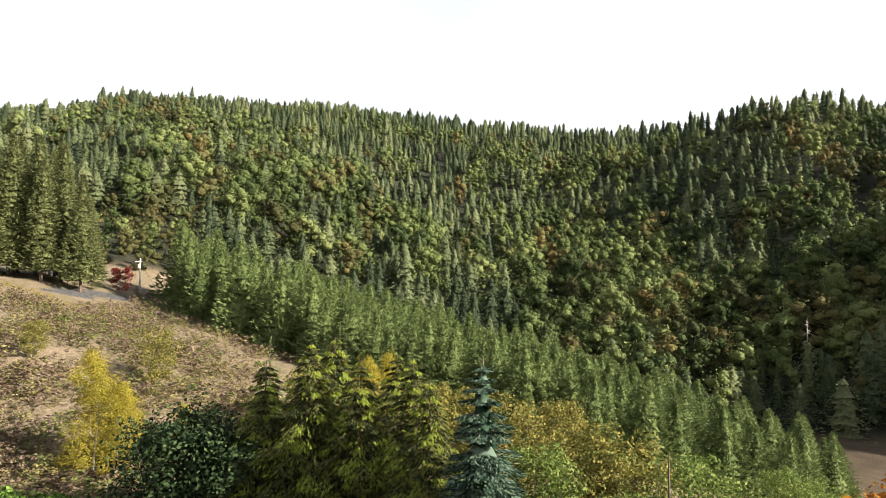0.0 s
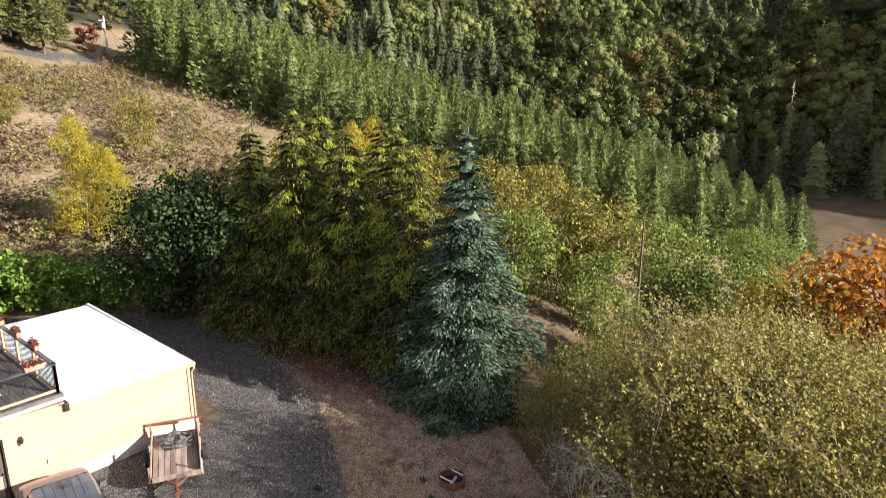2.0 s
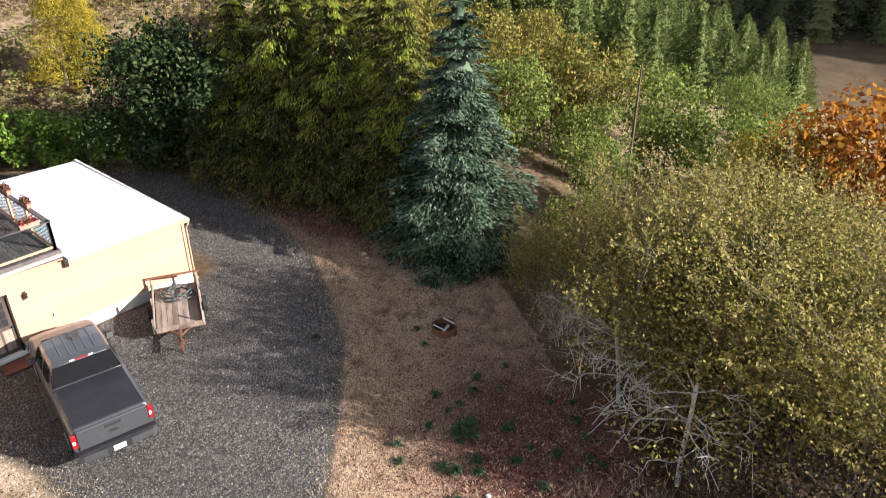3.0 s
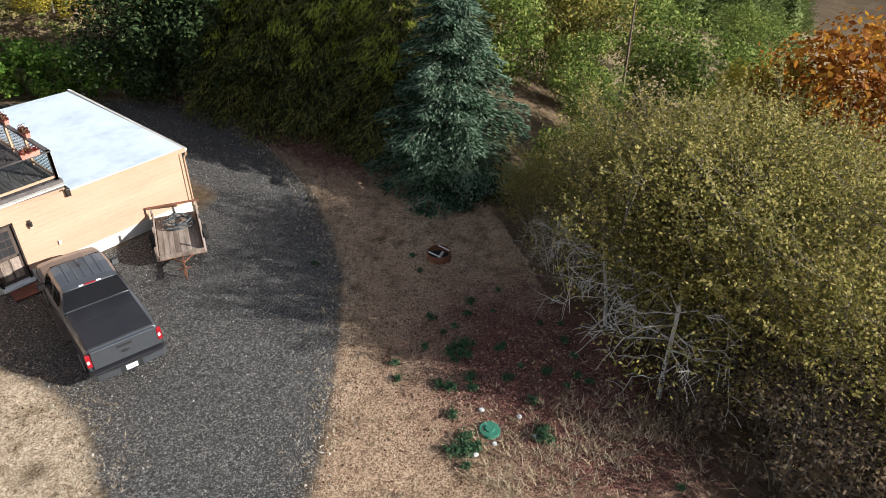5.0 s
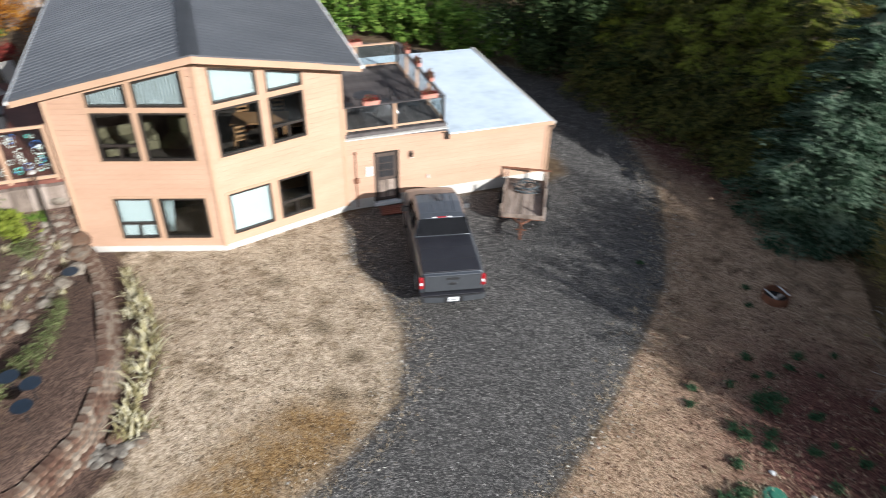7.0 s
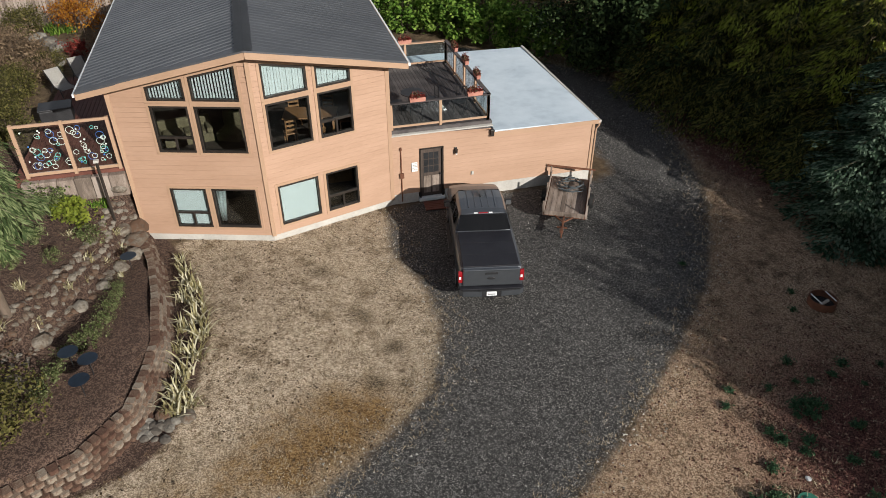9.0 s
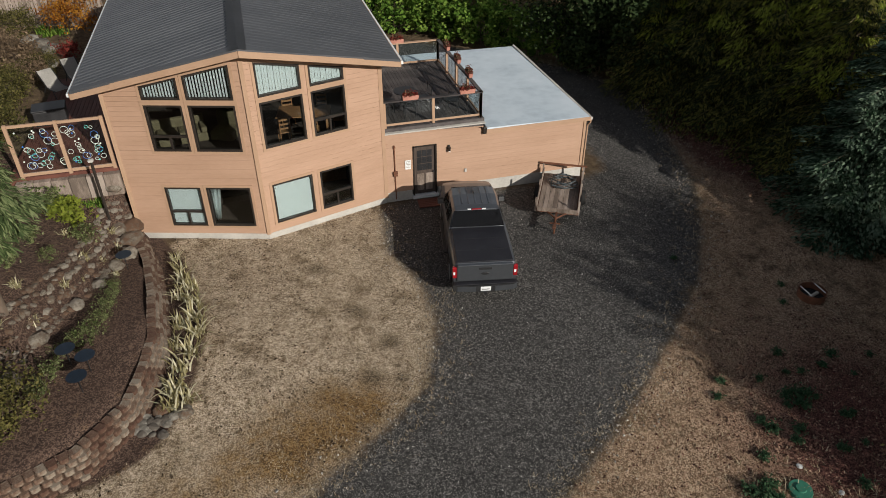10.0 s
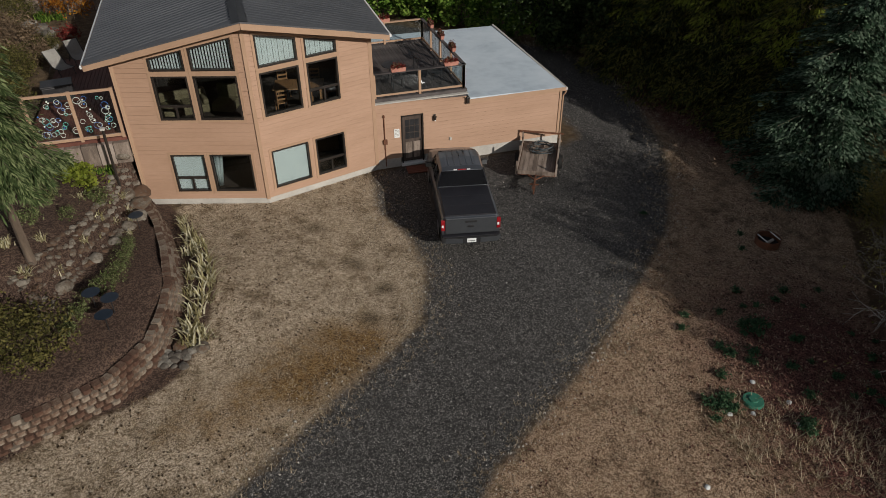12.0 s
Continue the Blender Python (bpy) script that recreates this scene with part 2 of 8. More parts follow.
M["darkolive"] = leafy("dark_olive_shrub_leaves", [(0.05, 0.05, 0.015), (0.10, 0.095, 0.03), (0.17, 0.15, 0.05)])
M["paleleaf"] = leafy("pale_green_bed_leaves", [(0.07, 0.09, 0.03), (0.15, 0.18, 0.07), (0.27, 0.29, 0.14)])
M["strawleaf"] = leafy("straw_pale_leaves", [(0.22, 0.19, 0.09), (0.42, 0.38, 0.22), (0.60, 0.56, 0.40)], trans=0.2)


# ---------------------------------------------------------------- mesh helpers
def mesh_object(name, verts, faces, mat, parent=None, label="", smooth=False):
    me = bpy.data.meshes.new(name)
    me.from_pydata([tuple(v) for v in verts], [], [tuple(f) for f in faces])
    if smooth:
        me.shade_smooth()
    me.materials.append(mat)
    ob = new(name, me)
    ob.parent = parent
    if label:
        tagged(ob, label)
    return ob


def array_object(name, V, T, mat, parent=None, label="", smooth=False):
    """A mesh from arrays: V of n x 3 places and T of m x 3 (or 4) corners."""
    me = bpy.data.meshes.new(name)
    V, T = np.asarray(V, np.float32), np.asarray(T, np.int32)
    k = T.shape[1]
    me.vertices.add(len(V))
    me.vertices.foreach_set("co", V.ravel())
    me.loops.add(T.size)
    me.loops.foreach_set("vertex_index", T.ravel())
    me.polygons.add(len(T))
    me.polygons.foreach_set("loop_start", np.arange(0, T.size, k, dtype=np.int32))
    me.polygons.foreach_set("loop_total", np.full(len(T), k, np.int32))
    me.update(calc_edges=True)
    if smooth:
        me.shade_smooth()
    me.materials.append(mat)
    ob = new(name, me)
    ob.parent = parent
    if label:
        tagged(ob, label)
    return ob


def part(name, bm, mat, parent=None, label="", smooth=False):
    me = bpy.data.meshes.new(name)
    bmesh.ops.recalc_face_normals(bm, faces=bm.faces)
    bm.to_mesh(me)
    bm.free()
    if smooth:
        me.shade_smooth()
    me.materials.append(mat)
    ob = new(name, me)
    ob.parent = parent
    if label:
        tagged(ob, label)
    return ob


def thing(name, m, label, category, group="", kind=""):
    ob = new(name)
    ob.empty_display_size = 0.1
    ob.matrix_world = m
    return tagged(ob, label, category, group, kind)


def box(bm, lo, hi, bevel=0.0, m=None):
    """Adds a box between two corners, with bevelled edges."""
    c = [(a + b) / 2 for a, b in zip(lo, hi)]
    s = [abs(b - a) for a, b in zip(lo, hi)]
    r = bmesh.ops.create_cube(bm, size=1.0, matrix=Matrix.LocRotScale(c, None, s))
    if bevel:
        es = {e for v in r["verts"] for e in v.link_edges}
        r = bmesh.ops.bevel(bm, geom=list(es), offset=bevel, segments=2, affect="EDGES", profile=0.5)
        vs = r["verts"]
    vs = {v for v in r["verts"]}
    if m is not None:
        allv = set()
        for v in vs:
            allv.add(v)
        bmesh.ops.transform(bm, matrix=m, verts=list(allv))
    return bm


def boxed(name, lo, hi, mat, parent=None, bevel=0.0, label=""):
    bm = bmesh.new()
    box(bm, lo, hi, bevel)
    return part(name, bm, mat, parent, label)


def tube(bm, pts, r0, r1=None, sides=6):
    """A tapering tube through the points."""
    r1 = r0 if r1 is None else r1
    pts = [Vector(p) for p in pts]
    rings = []
    for i, p in enumerate(pts):
        d = (pts[min(i + 1, len(pts) - 1)] - pts[max(i - 1, 0)]).normalized()
        a = d.orthogonal().normalized()
        b = d.cross(a)
        r = r0 + (r1 - r0) * i / max(1, len(pts) - 1)
        rings.append([bm.verts.new(p + (a * math.cos(t) + b * math.sin(t)) * r) for t in [2 * math.pi * k / sides for k in range(sides)]])
    for i in range(len(rings) - 1):
        for k in range(sides):
            bm.faces.new((rings[i][k], rings[i][(k + 1) % sides], rings[i + 1][(k + 1) % sides], rings[i + 1][k]))
    bm.faces.new(rings[0][::-1])
    bm.faces.new(rings[-1])
    return bm


def bar(name, a, b, r, mat, parent=None, sides=8, r1=None, label=""):
    bm = bmesh.new()
    tube(bm, [a, b], r, r1, sides)
    return part(name, bm, mat, parent, label)


def prism(bm, outline, z0, z1, m=None):
    """An upright prism over a flat outline."""
    lo = [bm.verts.new((x, y, z0)) for x, y in outline]
    hi = [bm.verts.new((x, y, z1)) for x, y in outline]
    n = len(outline)
    bm.faces.new(lo[::-1])
    bm.faces.new(hi)
    for i in range(n):
        bm.faces.new((lo[i], lo[(i + 1) % n], hi[(i + 1) % n], hi[i]))
    if m is not None:
        bmesh.ops.transform(bm, matrix=m, verts=lo + hi)
    return bm


# ---------------------------------------------------------------- the land
CEN = (-4.4, -22.2)
FWD, RGT = (0.734, 0.679), (0.679, -0.734)


def xy_of(u, v):
    return CEN[0] + u * FWD[0] + v * RGT[0], CEN[1] + u * FWD[1] + v * RGT[1]


def sstep(a, b, x):
    t = np.clip((x - a) / (b - a), 0, 1)
    return t * t * (3 - 2 * t)


def lumps(x, y, s, seed=0.0):
    """Smooth waves without a period that shows."""
    a = np.sin(x / s * 1.3 + seed + 1.7 * np.sin(y / s * 0.7 + seed)) * np.cos(y / s * 1.1 - seed * 2)
    b = np.sin(x / s * 2.9 - seed * 3 + 1.1 * np.cos(y / s * 2.3)) * np.cos(y / s * 2.7 + seed)
    return 0.65 * a + 0.35 * b


BED = [(-9.75, -0.4), (-9.15, -2.5), (-8.75, -5.0), (-8.55, -7.3), (-8.75, -8.7), (-9.05, -9.8), (-10.1, -11.1), (-11.5, -11.75), (-14.2, -12.5), (-18.0, -13.0)]


def inside_of(line, x, y):
    """Distance from a wall's foot line, positive on its western side."""
    best = np.full(np.shape(x), 99.0)
    out = np.zeros(np.shape(x))
    for (x0, y0), (x1, y1) in zip(line, line[1:]):
        dx, dy = x1 - x0, y1 - y0
        ln = math.hypot(dx, dy)
        t = np.clip(((x - x0) * dx + (y - y0) * dy) / ln ** 2, 0, 1)
        d = np.hypot(x - x0 - t * dx, y - y0 - t * dy)
        side = ((x - x0) * dy - (y - y0) * dx) / ln
        near = d < best
        best = np.where(near, d, best)
        out = np.where(near, np.where(side > 0, d, -d), out)
    return out


ROCK_Y = np.array([-12.0, -8.0, -6.0, -4.5, -1.7, 0.0, 3.0])
ROCK_X = np.array([-15.0, -12.0, -11.2, -10.6, -10.1, -10.0, -10.0])
# At 50 to 74 degrees: an unseen hill, added to shade the wood's foot.
RIDGE_B = np.radians(np.array([-180, -80, -36, -32, -28.8, -24.5, -16.2, -6.6, 0.7, 7.6, 12, 16.5, 21.5, 24.5, 28, 31.9, 38, 50, 62, 74, 90, 180]))
RIDGE_T = np.array([0.10, 0.12, 0.175, 0.185, 0.197, 0.226, 0.236, 0.234, 0.221, 0.211, 0.204, 0.204, 0.209, 0.219, 0.224, 0.206, 0.19, 0.225, 0.275, 0.265, 0.08, 0.10])
RIDGE_R = np.array([900, 900, 820, 800, 800, 800, 800, 800, 800, 790, 760, 640, 540, 520, 520, 520, 520, 430, 370, 370, 700, 900.0])


def height(x, y):
    x, y = np.asarray(x, float), np.asarray(y, float)
    u = (x - CEN[0]) * FWD[0] + (y - CEN[1]) * FWD[1]
    v = (x - CEN[0]) * RGT[0] + (y - CEN[1]) * RGT[1]
    # the yard, flat, rising into the garden on its west side
    west = np.clip(-3.0 - x, 0, 40)
    front = sstep(-1.0, -7.0, y)
    yard = 0.13 * np.minimum(west, 5.4) * front * sstep(-30, -14, y)
    xr = np.interp(y, ROCK_Y, ROCK_X)
    bd = inside_of(BED, x, y)
    bd = np.where(y > 0, np.minimum(bd, np.where(x < -9.8, bd, -1.0)), bd)
    yard = yard + 0.62 * sstep(0.22, 0.5, bd) * (x < -8) + 0.05 * np.clip(bd - 0.5, 0, 4) * sstep(-14, -9, y)
    yard = yard + 0.75 * sstep(0.25, 0.85, xr - x) * sstep(-16, -8.0, y) + 0.22 * np.clip(xr - x, 0, 5) * sstep(-16, -8, y)
    yard = np.where(x < -9.9, np.maximum(yard, 2.45 * sstep(-1.8, 0.6, y) * sstep(-9.9, -10.3, x)), yard)
    yard = np.maximum(yard, 2.6 * sstep(10.5, 13.5, y) * sstep(-1.5, -6, x))
    yard = yard + 0.09 * np.clip(-16 - x, 0, 200)
    yard = yard - 0.012 * np.clip(x, 0, 14) - 0.01 * np.clip(-8 - y, 0, 20)
    # the bank on its east and south-east side
    bank_v = 5.2 + 0.11 * np.clip(24 - u, -12, 40) + 0.5 * np.sin(u * 0.35)
    fall = np.clip(v - bank_v, 0, None)
    yard = yard - 1.1 * (1 - np.exp(-fall * 0.7)) - 0.26 * np.clip(fall - 2, 0, None)
    # open slope beyond the yard
    slope = -1.0 - 0.25 * v + 0.7 * lumps(x, y, 17, 0.4) * sstep(40, 60, u)
    slope = np.where(v < -60, 14.0 + 0.12 * (-60 - v), slope)
    k = sstep(36, 66, u)
    low = yard * (1 - k) + slope * k
    # the hollow behind the young firs
    low = low - 12.0 * sstep(122, 165, u) * sstep(-75, -20, v)
    low = np.maximum(low, -22.0 + 0.4 * lumps(x, y, 23, 1.0))
    # the wooded hill
    r = np.hypot(u, v)
    b = np.arctan2(v, u)
    rt, rr = np.interp(b, RIDGE_B, RIDGE_T), np.interp(b, RIDGE_B, RIDGE_R)
    foot = 185.0 + 15 * np.sin(b * 5)
    q = np.clip((r - foot) / (rr - foot), 0, 1)
    top = 13.4 + rt * rr
    hill = low + (top - low) * (0.80 * q + 0.20 * q * q * (3 - 2 * q))
    hill = hill + 9 * lumps(x, y, 75, 2.0) * np.sin(math.pi * np.clip(q, 0, 1)) + 3 * lumps(x, y, 28, 3.0) * np.sin(math.pi * np.clip(q, 0, 1))
    hill = hill - 0.20 * np.clip(r - rr, 0, 500)
    return np.where(r > foot, hill, low)


def ground_z(x, y):
    return float(height(x, y))


def spread(lo, hi, c, n, near):
    """Coordinates that are dense near c and thin out towards lo and hi."""
    t = np.linspace(-1, 1, n)
    s = np.sinh(near * t) / math.sinh(near)
    return np.where(s < 0, c + s * (c - lo), c + s * (hi - c))


gx, gy = spread(-1500, 1700, 3, 420, 6.2), spread(-1500, 1700, -4, 420, 6.2)
GX, GY = np.meshgrid(gx, gy)
GZ = height(GX, GY)
near_k = np.exp(-((GX - 2) ** 2 + (GY + 4) ** 2) / 900)
GZ = GZ + 0.02 * lumps(GX, GY, 0.9, 5.0) * near_k + 0.25 * lumps(GX, GY, 3.1, 6.0) * sstep(38, 50, (GX - CEN[0]) * FWD[0] + (GY - CEN[1]) * FWD[1])
nx, ny = len(gx), len(gy)
idx = np.arange(nx * ny).reshape(ny, nx)
quads = np.stack([idx[:-1, :-1], idx[:-1, 1:], idx[1:, 1:], idx[1:, :-1]], -1).reshape(-1, 4)

# ---------------------------------------------------------------- ground cover masks
GU = (GX - CEN[0]) * FWD[0] + (GY - CEN[1]) * FWD[1]
GV = (GX - CEN[0]) * RGT[0] + (GY - CEN[1]) * RGT[1]
GR = np.hypot(GU, GV)


def inside(poly, X, Y):
    """1 inside a closed outline, 0 outside."""
    hit = np.zeros(X.shape, bool)
    for (x0, y0), (x1, y1) in zip(poly, poly[1:] + poly[:1]):
        if y0 != y1:
            hit ^= ((y0 > Y) != (y1 > Y)) & (X < (x1 - x0) * (Y - y0) / (y1 - y0) + x0)
    return hit.astype(float)


DRIVE = [(-1.4, -0.2), (-1.7, -3.2), (-1.0, -5.5), (-1.1, -7.5), (-1.9, -9.7), (-3.3, -10.9), (-5.0, -12.3), (-8.0, -15.0), (-12.0, -19.0), (-18.0, -26.0),
         (-12.0, -30.0), (-6.0, -20.5), (-2.0, -15.6), (1.1, -13.4), (3.2, -11.8), (5.4, -9.8), (7.9, -7.3), (9.9, -4.2), (11.2, -1.8), (12.4, 2.5), (13.6, 8.0),
         (12.2, 11.2), (8.0, 15.4), (4.0, 18.6), (-2.0, 22.0), (-6.0, 24.0), (-6.0, 20.0), (1.0, 17.0), (5.5, 13.0), (8.0, 9.5), (8.4, 0.5), (7.0, -0.2)]
LAWN = [(-1.4, 0.0), (-1.7, -3.2), (-1.0, -5.5), (-1.1, -7.5), (-1.9, -9.7), (-3.3, -10.9), (-5.0, -12.3), (-8.0, -15.0), (-12.0, -19.0), (-20, -26.0), (-26.0, -20.0), (-15.5, -12.6), (-11.7, -12.0),
        (-10.2, -11.4), (-8.6, -10.6), (-8.0, -9.0), (-7.7, -7.1), (-7.8, -5.0), (-8.5, -2.0), (-9.2, -0.3), (-5.5, -1.2)]
VERGE = [(1.1, -13.4), (3.2, -11.8), (5.4, -9.8), (7.9, -7.3), (9.9, -4.2), (11.2, -1.8), (12.4, 2.5), (15.0, 3.0), (16.0, -3.0), (15.0, -8.0), (13.6, -10.2), (11.2, -13.6), (9.6, -16.0),
         (8.9, -18.5), (7.3, -22.0), (-4.0, -32.0), (-14.0, -32.0), (-6.0, -20.5), (-2.0, -15.6)]


def soft_inside(poly):
    """The same with an edge about a metre soft."""
    acc = np.zeros(GX.shape)
    for dx in (-0.44, -0.22, 0.0, 0.22, 0.44):
        for dy in (-0.44, -0.22, 0.0, 0.22, 0.44):
            acc += inside(poly, GX + dx, GY + dy)
    return acc / 25


m_drive, m_lawn, m_verge = soft_inside(DRIVE), soft_inside(LAWN), soft_inside(VERGE)
# Leaf litter; the lobe at (7.4, -18.2) also paints shade on the verge.
m_litter = np.exp(-((GX - 8.8) ** 2 / 16.0 + (GY + 14.4) ** 2 / 22.0)) * 1.0 + 0.75 * np.exp(-((GX - 7.4) ** 2 / 9.0 + (GY + 18.2) ** 2 / 12.0)) + np.exp(-((GX - 13.9) ** 2 / 3.2 + (GY - 3.0) ** 2 / 46.0)) * 1.5
m_bed = soft_inside([(-9.4, 0.0), (-8.5, -2.0), (-7.8, -5.0), (-7.7, -7.1), (-8.0, -9.0), (-8.6, -10.6), (-9.6, -11.3), (-11.5, -11.6), (-13.5, -13.0), (-24.0, -14.0), (-24.0, 3.0), (-10.1, 3.0)])
m_moss = np.exp(-((GX + 4.0) ** 2 / 2.8 + (GY + 10.0) ** 2 / 1.2)) * 1.0 + 0.95 * np.exp(-((GX + 5.8) ** 2 / 3.4 + (GY + 11.4) ** 2 / 1.2)) + 0.6 * np.exp(-((GX + 8.2) ** 2 / 2.0 + (GY + 12.4) ** 2 / 0.8))
m_bare = sum(k * np.exp(-((GX - x) ** 2 + (GY - y) ** 2) / s) for x, y, s, k in ((-4.2, -3.7, 0.22, 0.85), (-3.3, -6.3, 0.3, 0.8), (-2.6, -7.8, 0.2, 0.75), (-6.6, -8.5, 0.12, 0.7), (-3.3, -9.1, 0.25, 0.7), (-2.5, -9.3, 0.06, 0.8), (-5.6, -5.2, 0.1, 0.6)))
m_field = sstep(42, 60, GU) * sstep(48, 58, GV) * sstep(205, 178, GR)
m_wood = sstep(170, 190, GR) * (1 - m_field)
m_brush = sstep(37, 45, GU) * (1 - m_wood) * (1 - m_field)
m_drive = np.maximum(m_drive, inside([xy_of(92, -54), xy_of(100, -54), xy_of(113, -48.5), xy_of(128, -43.5), xy_of(128, -40), xy_of(112, -45), xy_of(96, -50.5)], GX, GY))

ground = array_object("ground", np.stack([GX, GY, GZ], -1).reshape(-1, 3), quads, bpy.data.materials.new("ground_cover"), smooth=True)
tagged(ground, "dry grassy hillside ground with gravel drive and leaf litter", "ground", kind="structure")
for key, arr in (("drive", m_drive), ("lawn", m_lawn), ("verge", m_verge), ("litter", m_litter), ("bed", m_bed), ("moss", m_moss), ("bare", m_bare), ("field", m_field), ("wood", m_wood), ("brush", m_brush)):
    at = ground.data.attributes.new(key, "FLOAT", "POINT")
    at.data.foreach_set("value", np.clip(arr, 0, 1).astype(np.float32).ravel())


def ground_material(m):
    m.use_nodes = True
    n, l = m.node_tree.nodes, m.node_tree.links
    b = n["Principled BSDF"]
    co = n.new("ShaderNodeTexCoord")

    def tex(scale, detail=5.0, rough=0.55):
        t = n.new("ShaderNodeTexNoise")
        t.inputs["Scale"].default_value, t.inputs["Detail"].default_value, t.inputs["Roughness"].default_value = scale, detail, rough
        l.new(co.outputs["Object"], t.inputs["Vector"])
        return t.outputs["Fac"]

    def ramp(src, stops):
        r = n.new("ShaderNodeValToRGB")
        e = r.color_ramp.elements
        while len(e) < len(stops):
            e.new(0.5)
        for i, (p, c) in enumerate(stops):
            e[i].position, e[i].color = p, (*c, 1) if isinstance(c, tuple) else (c, c, c, 1)
        l.new(src, r.inputs["Fac"])
        return r.outputs["Color"]

    def mix(a, b2, fac):
        x = n.new("ShaderNodeMixRGB")
        l.new(fac, x.inputs["Fac"])
        l.new(a, x.inputs["Color1"])
        l.new(b2, x.inputs["Color2"])
        return x.outputs["Color"]

    def math2(op, a, b2):
        x = n.new("ShaderNodeMath")
        x.operation = op
        for i, s in enumerate((a, b2)):
            if isinstance(s, (int, float)):
                x.inputs[i].default_value = s
            else:
                l.new(s, x.inputs[i])
        return x.outputs[0]

    edge = math2("ADD", math2("MULTIPLY", tex(1.6, 6, 0.7), 0.9), math2("MULTIPLY", tex(9, 4, 0.7), 0.5))
    edge = math2("SUBTRACT", edge, 0.7)

    def mask(key, lo=0.42, hi=0.58, k=0.55):
        a = n.new("ShaderNodeAttribute")
        a.attribute_name = key
        s = math2("ADD", a.outputs["Fac"], math2("MULTIPLY", edge, k))
        return ramp(s, [(lo, 0.0), (hi, 1.0)])

    def cells(scale):
        """An even random tone for each small stone or tuft."""
        v = n.new("ShaderNodeTexVoronoi")
        v.inputs["Scale"].default_value = scale
        l.new(co.outputs["Object"], v.inputs["Vector"])
        s = n.new("ShaderNodeSeparateColor")
        l.new(v.outputs["Color"], s.inputs[0])
        return s.outputs[0]

    mid, big = tex(3.2, 8, 0.75), tex(0.5, 5)
    fine = math2("ADD", math2("MULTIPLY", cells(40), 0.40), math2("ADD", math2("MULTIPLY", tex(9, 6, 0.85), 1.0), -0.20))
    speck = math2("ADD", math2("MULTIPLY", cells(44), 0.26), math2("ADD", math2("MULTIPLY", tex(14, 4, 0.8), 0.8), -0.05))
    blot = tex(1.1, 6, 0.7)
    soil = ramp(mid, [(0.3, (0.055, 0.038, 0.024)), (0.5, (0.115, 0.08, 0.048)), (0.7, (0.20, 0.15, 0.09))])
    straw = mix(ramp(mid, [(0.34, (0.113, 0.086, 0.054)), (0.44, (0.328, 0.249, 0.169)), (0.54, (0.497, 0.390, 0.277)), (0.66, (0.678, 0.554, 0.418))]),
                ramp(fine, [(0.38, (0.073, 0.051, 0.029)), (0.47, (0.282, 0.215, 0.144)), (0.54, (0.435, 0.341, 0.241)), (0.63, (0.791, 0.667, 0.520))]), ramp(big, [(0.3, 0.45), (0.7, 0.7)]))
    straw = mix(straw, ramp(fine, [(0.4, (0.06, 0.042, 0.024)), (0.6, (0.24, 0.17, 0.10))]), ramp(blot, [(0.50, 0.0), (0.66, 0.8)]))
    verge = mix(ramp(mid, [(0.34, (0.0962, 0.0575, 0.0333)), (0.48, (0.2766, 0.1782, 0.1089)), (0.66, (0.4691, 0.3277, 0.2112))]),
                ramp(fine, [(0.38, (0.0541, 0.0322, 0.0200)), (0.47, (0.2285, 0.1495, 0.0945)), (0.54, (0.3849, 0.2668, 0.1778)), (0.63, (0.6976, 0.5290, 0.3779))]), ramp(big, [(0.3, 0.45), (0.7, 0.7)]))
    verge = mix(verge, ramp(fine, [(0.4, (0.04, 0.028, 0.017)), (0.6, (0.15, 0.10, 0.06))]), ramp(blot, [(0.50, 0.0), (0.66, 0.8)]))
    litter = mix(ramp(mid, [(0.34, (0.0277, 0.0129, 0.0112)), (0.5, (0.0798, 0.0310, 0.0258)), (0.66, (0.1369, 0.0576, 0.0456))]),
                 ramp(fine, [(0.40, (0.0202, 0.0103, 0.0086)), (0.5, (0.1084, 0.0413, 0.0344)), (0.60, (0.2604, 0.1290, 0.0998))]), ramp(big, [(0.3, 0.5), (0.7, 0.75)]))
    gravel = mix(ramp(speck, [(0.38, (0.0151, 0.0146, 0.0147)), (0.47, (0.0452, 0.0439, 0.0424)), (0.54, (0.0990, 0.0957, 0.0910)), (0.63, (0.3582, 0.3389, 0.3168))]),
                 ramp(mid, [(0.36, (0.0349, 0.0339, 0.0326)), (0.5, (0.0650, 0.0627, 0.0598)), (0.64, (0.1178, 0.1126, 0.1062))]), ramp(big, [(0.3, 0.25), (0.7, 0.5)]))
    bed = mix(ramp(mid, [(0.3, (0.03, 0.02, 0.016)), (0.55, (0.075, 0.046, 0.034)), (0.75, (0.14, 0.088, 0.066))]),
              ramp(fine, [(0.38, (0.018, 0.012, 0.01)), (0.5, (0.075, 0.044, 0.032)), (0.62, (0.24, 0.165, 0.125))]), ramp(big, [(0.3, 0.4), (0.7, 0.6)]))
    moss = mix(ramp(mid, [(0.36, (0.10, 0.052, 0.017)), (0.5, (0.20, 0.108, 0.032)), (0.64, (0.31, 0.19, 0.075))]), ramp(fine, [(0.40, (0.04, 0.023, 0.012)), (0.5, (0.16, 0.092, 0.036)), (0.60, (0.36, 0.25, 0.13))]), ramp(big, [(0.3, 0.5), (0.7, 0.7)]))
    bare = ramp(fine, [(0.42, (0.04, 0.03, 0.02)), (0.5, (0.11, 0.082, 0.05)), (0.6, (0.26, 0.20, 0.13))])
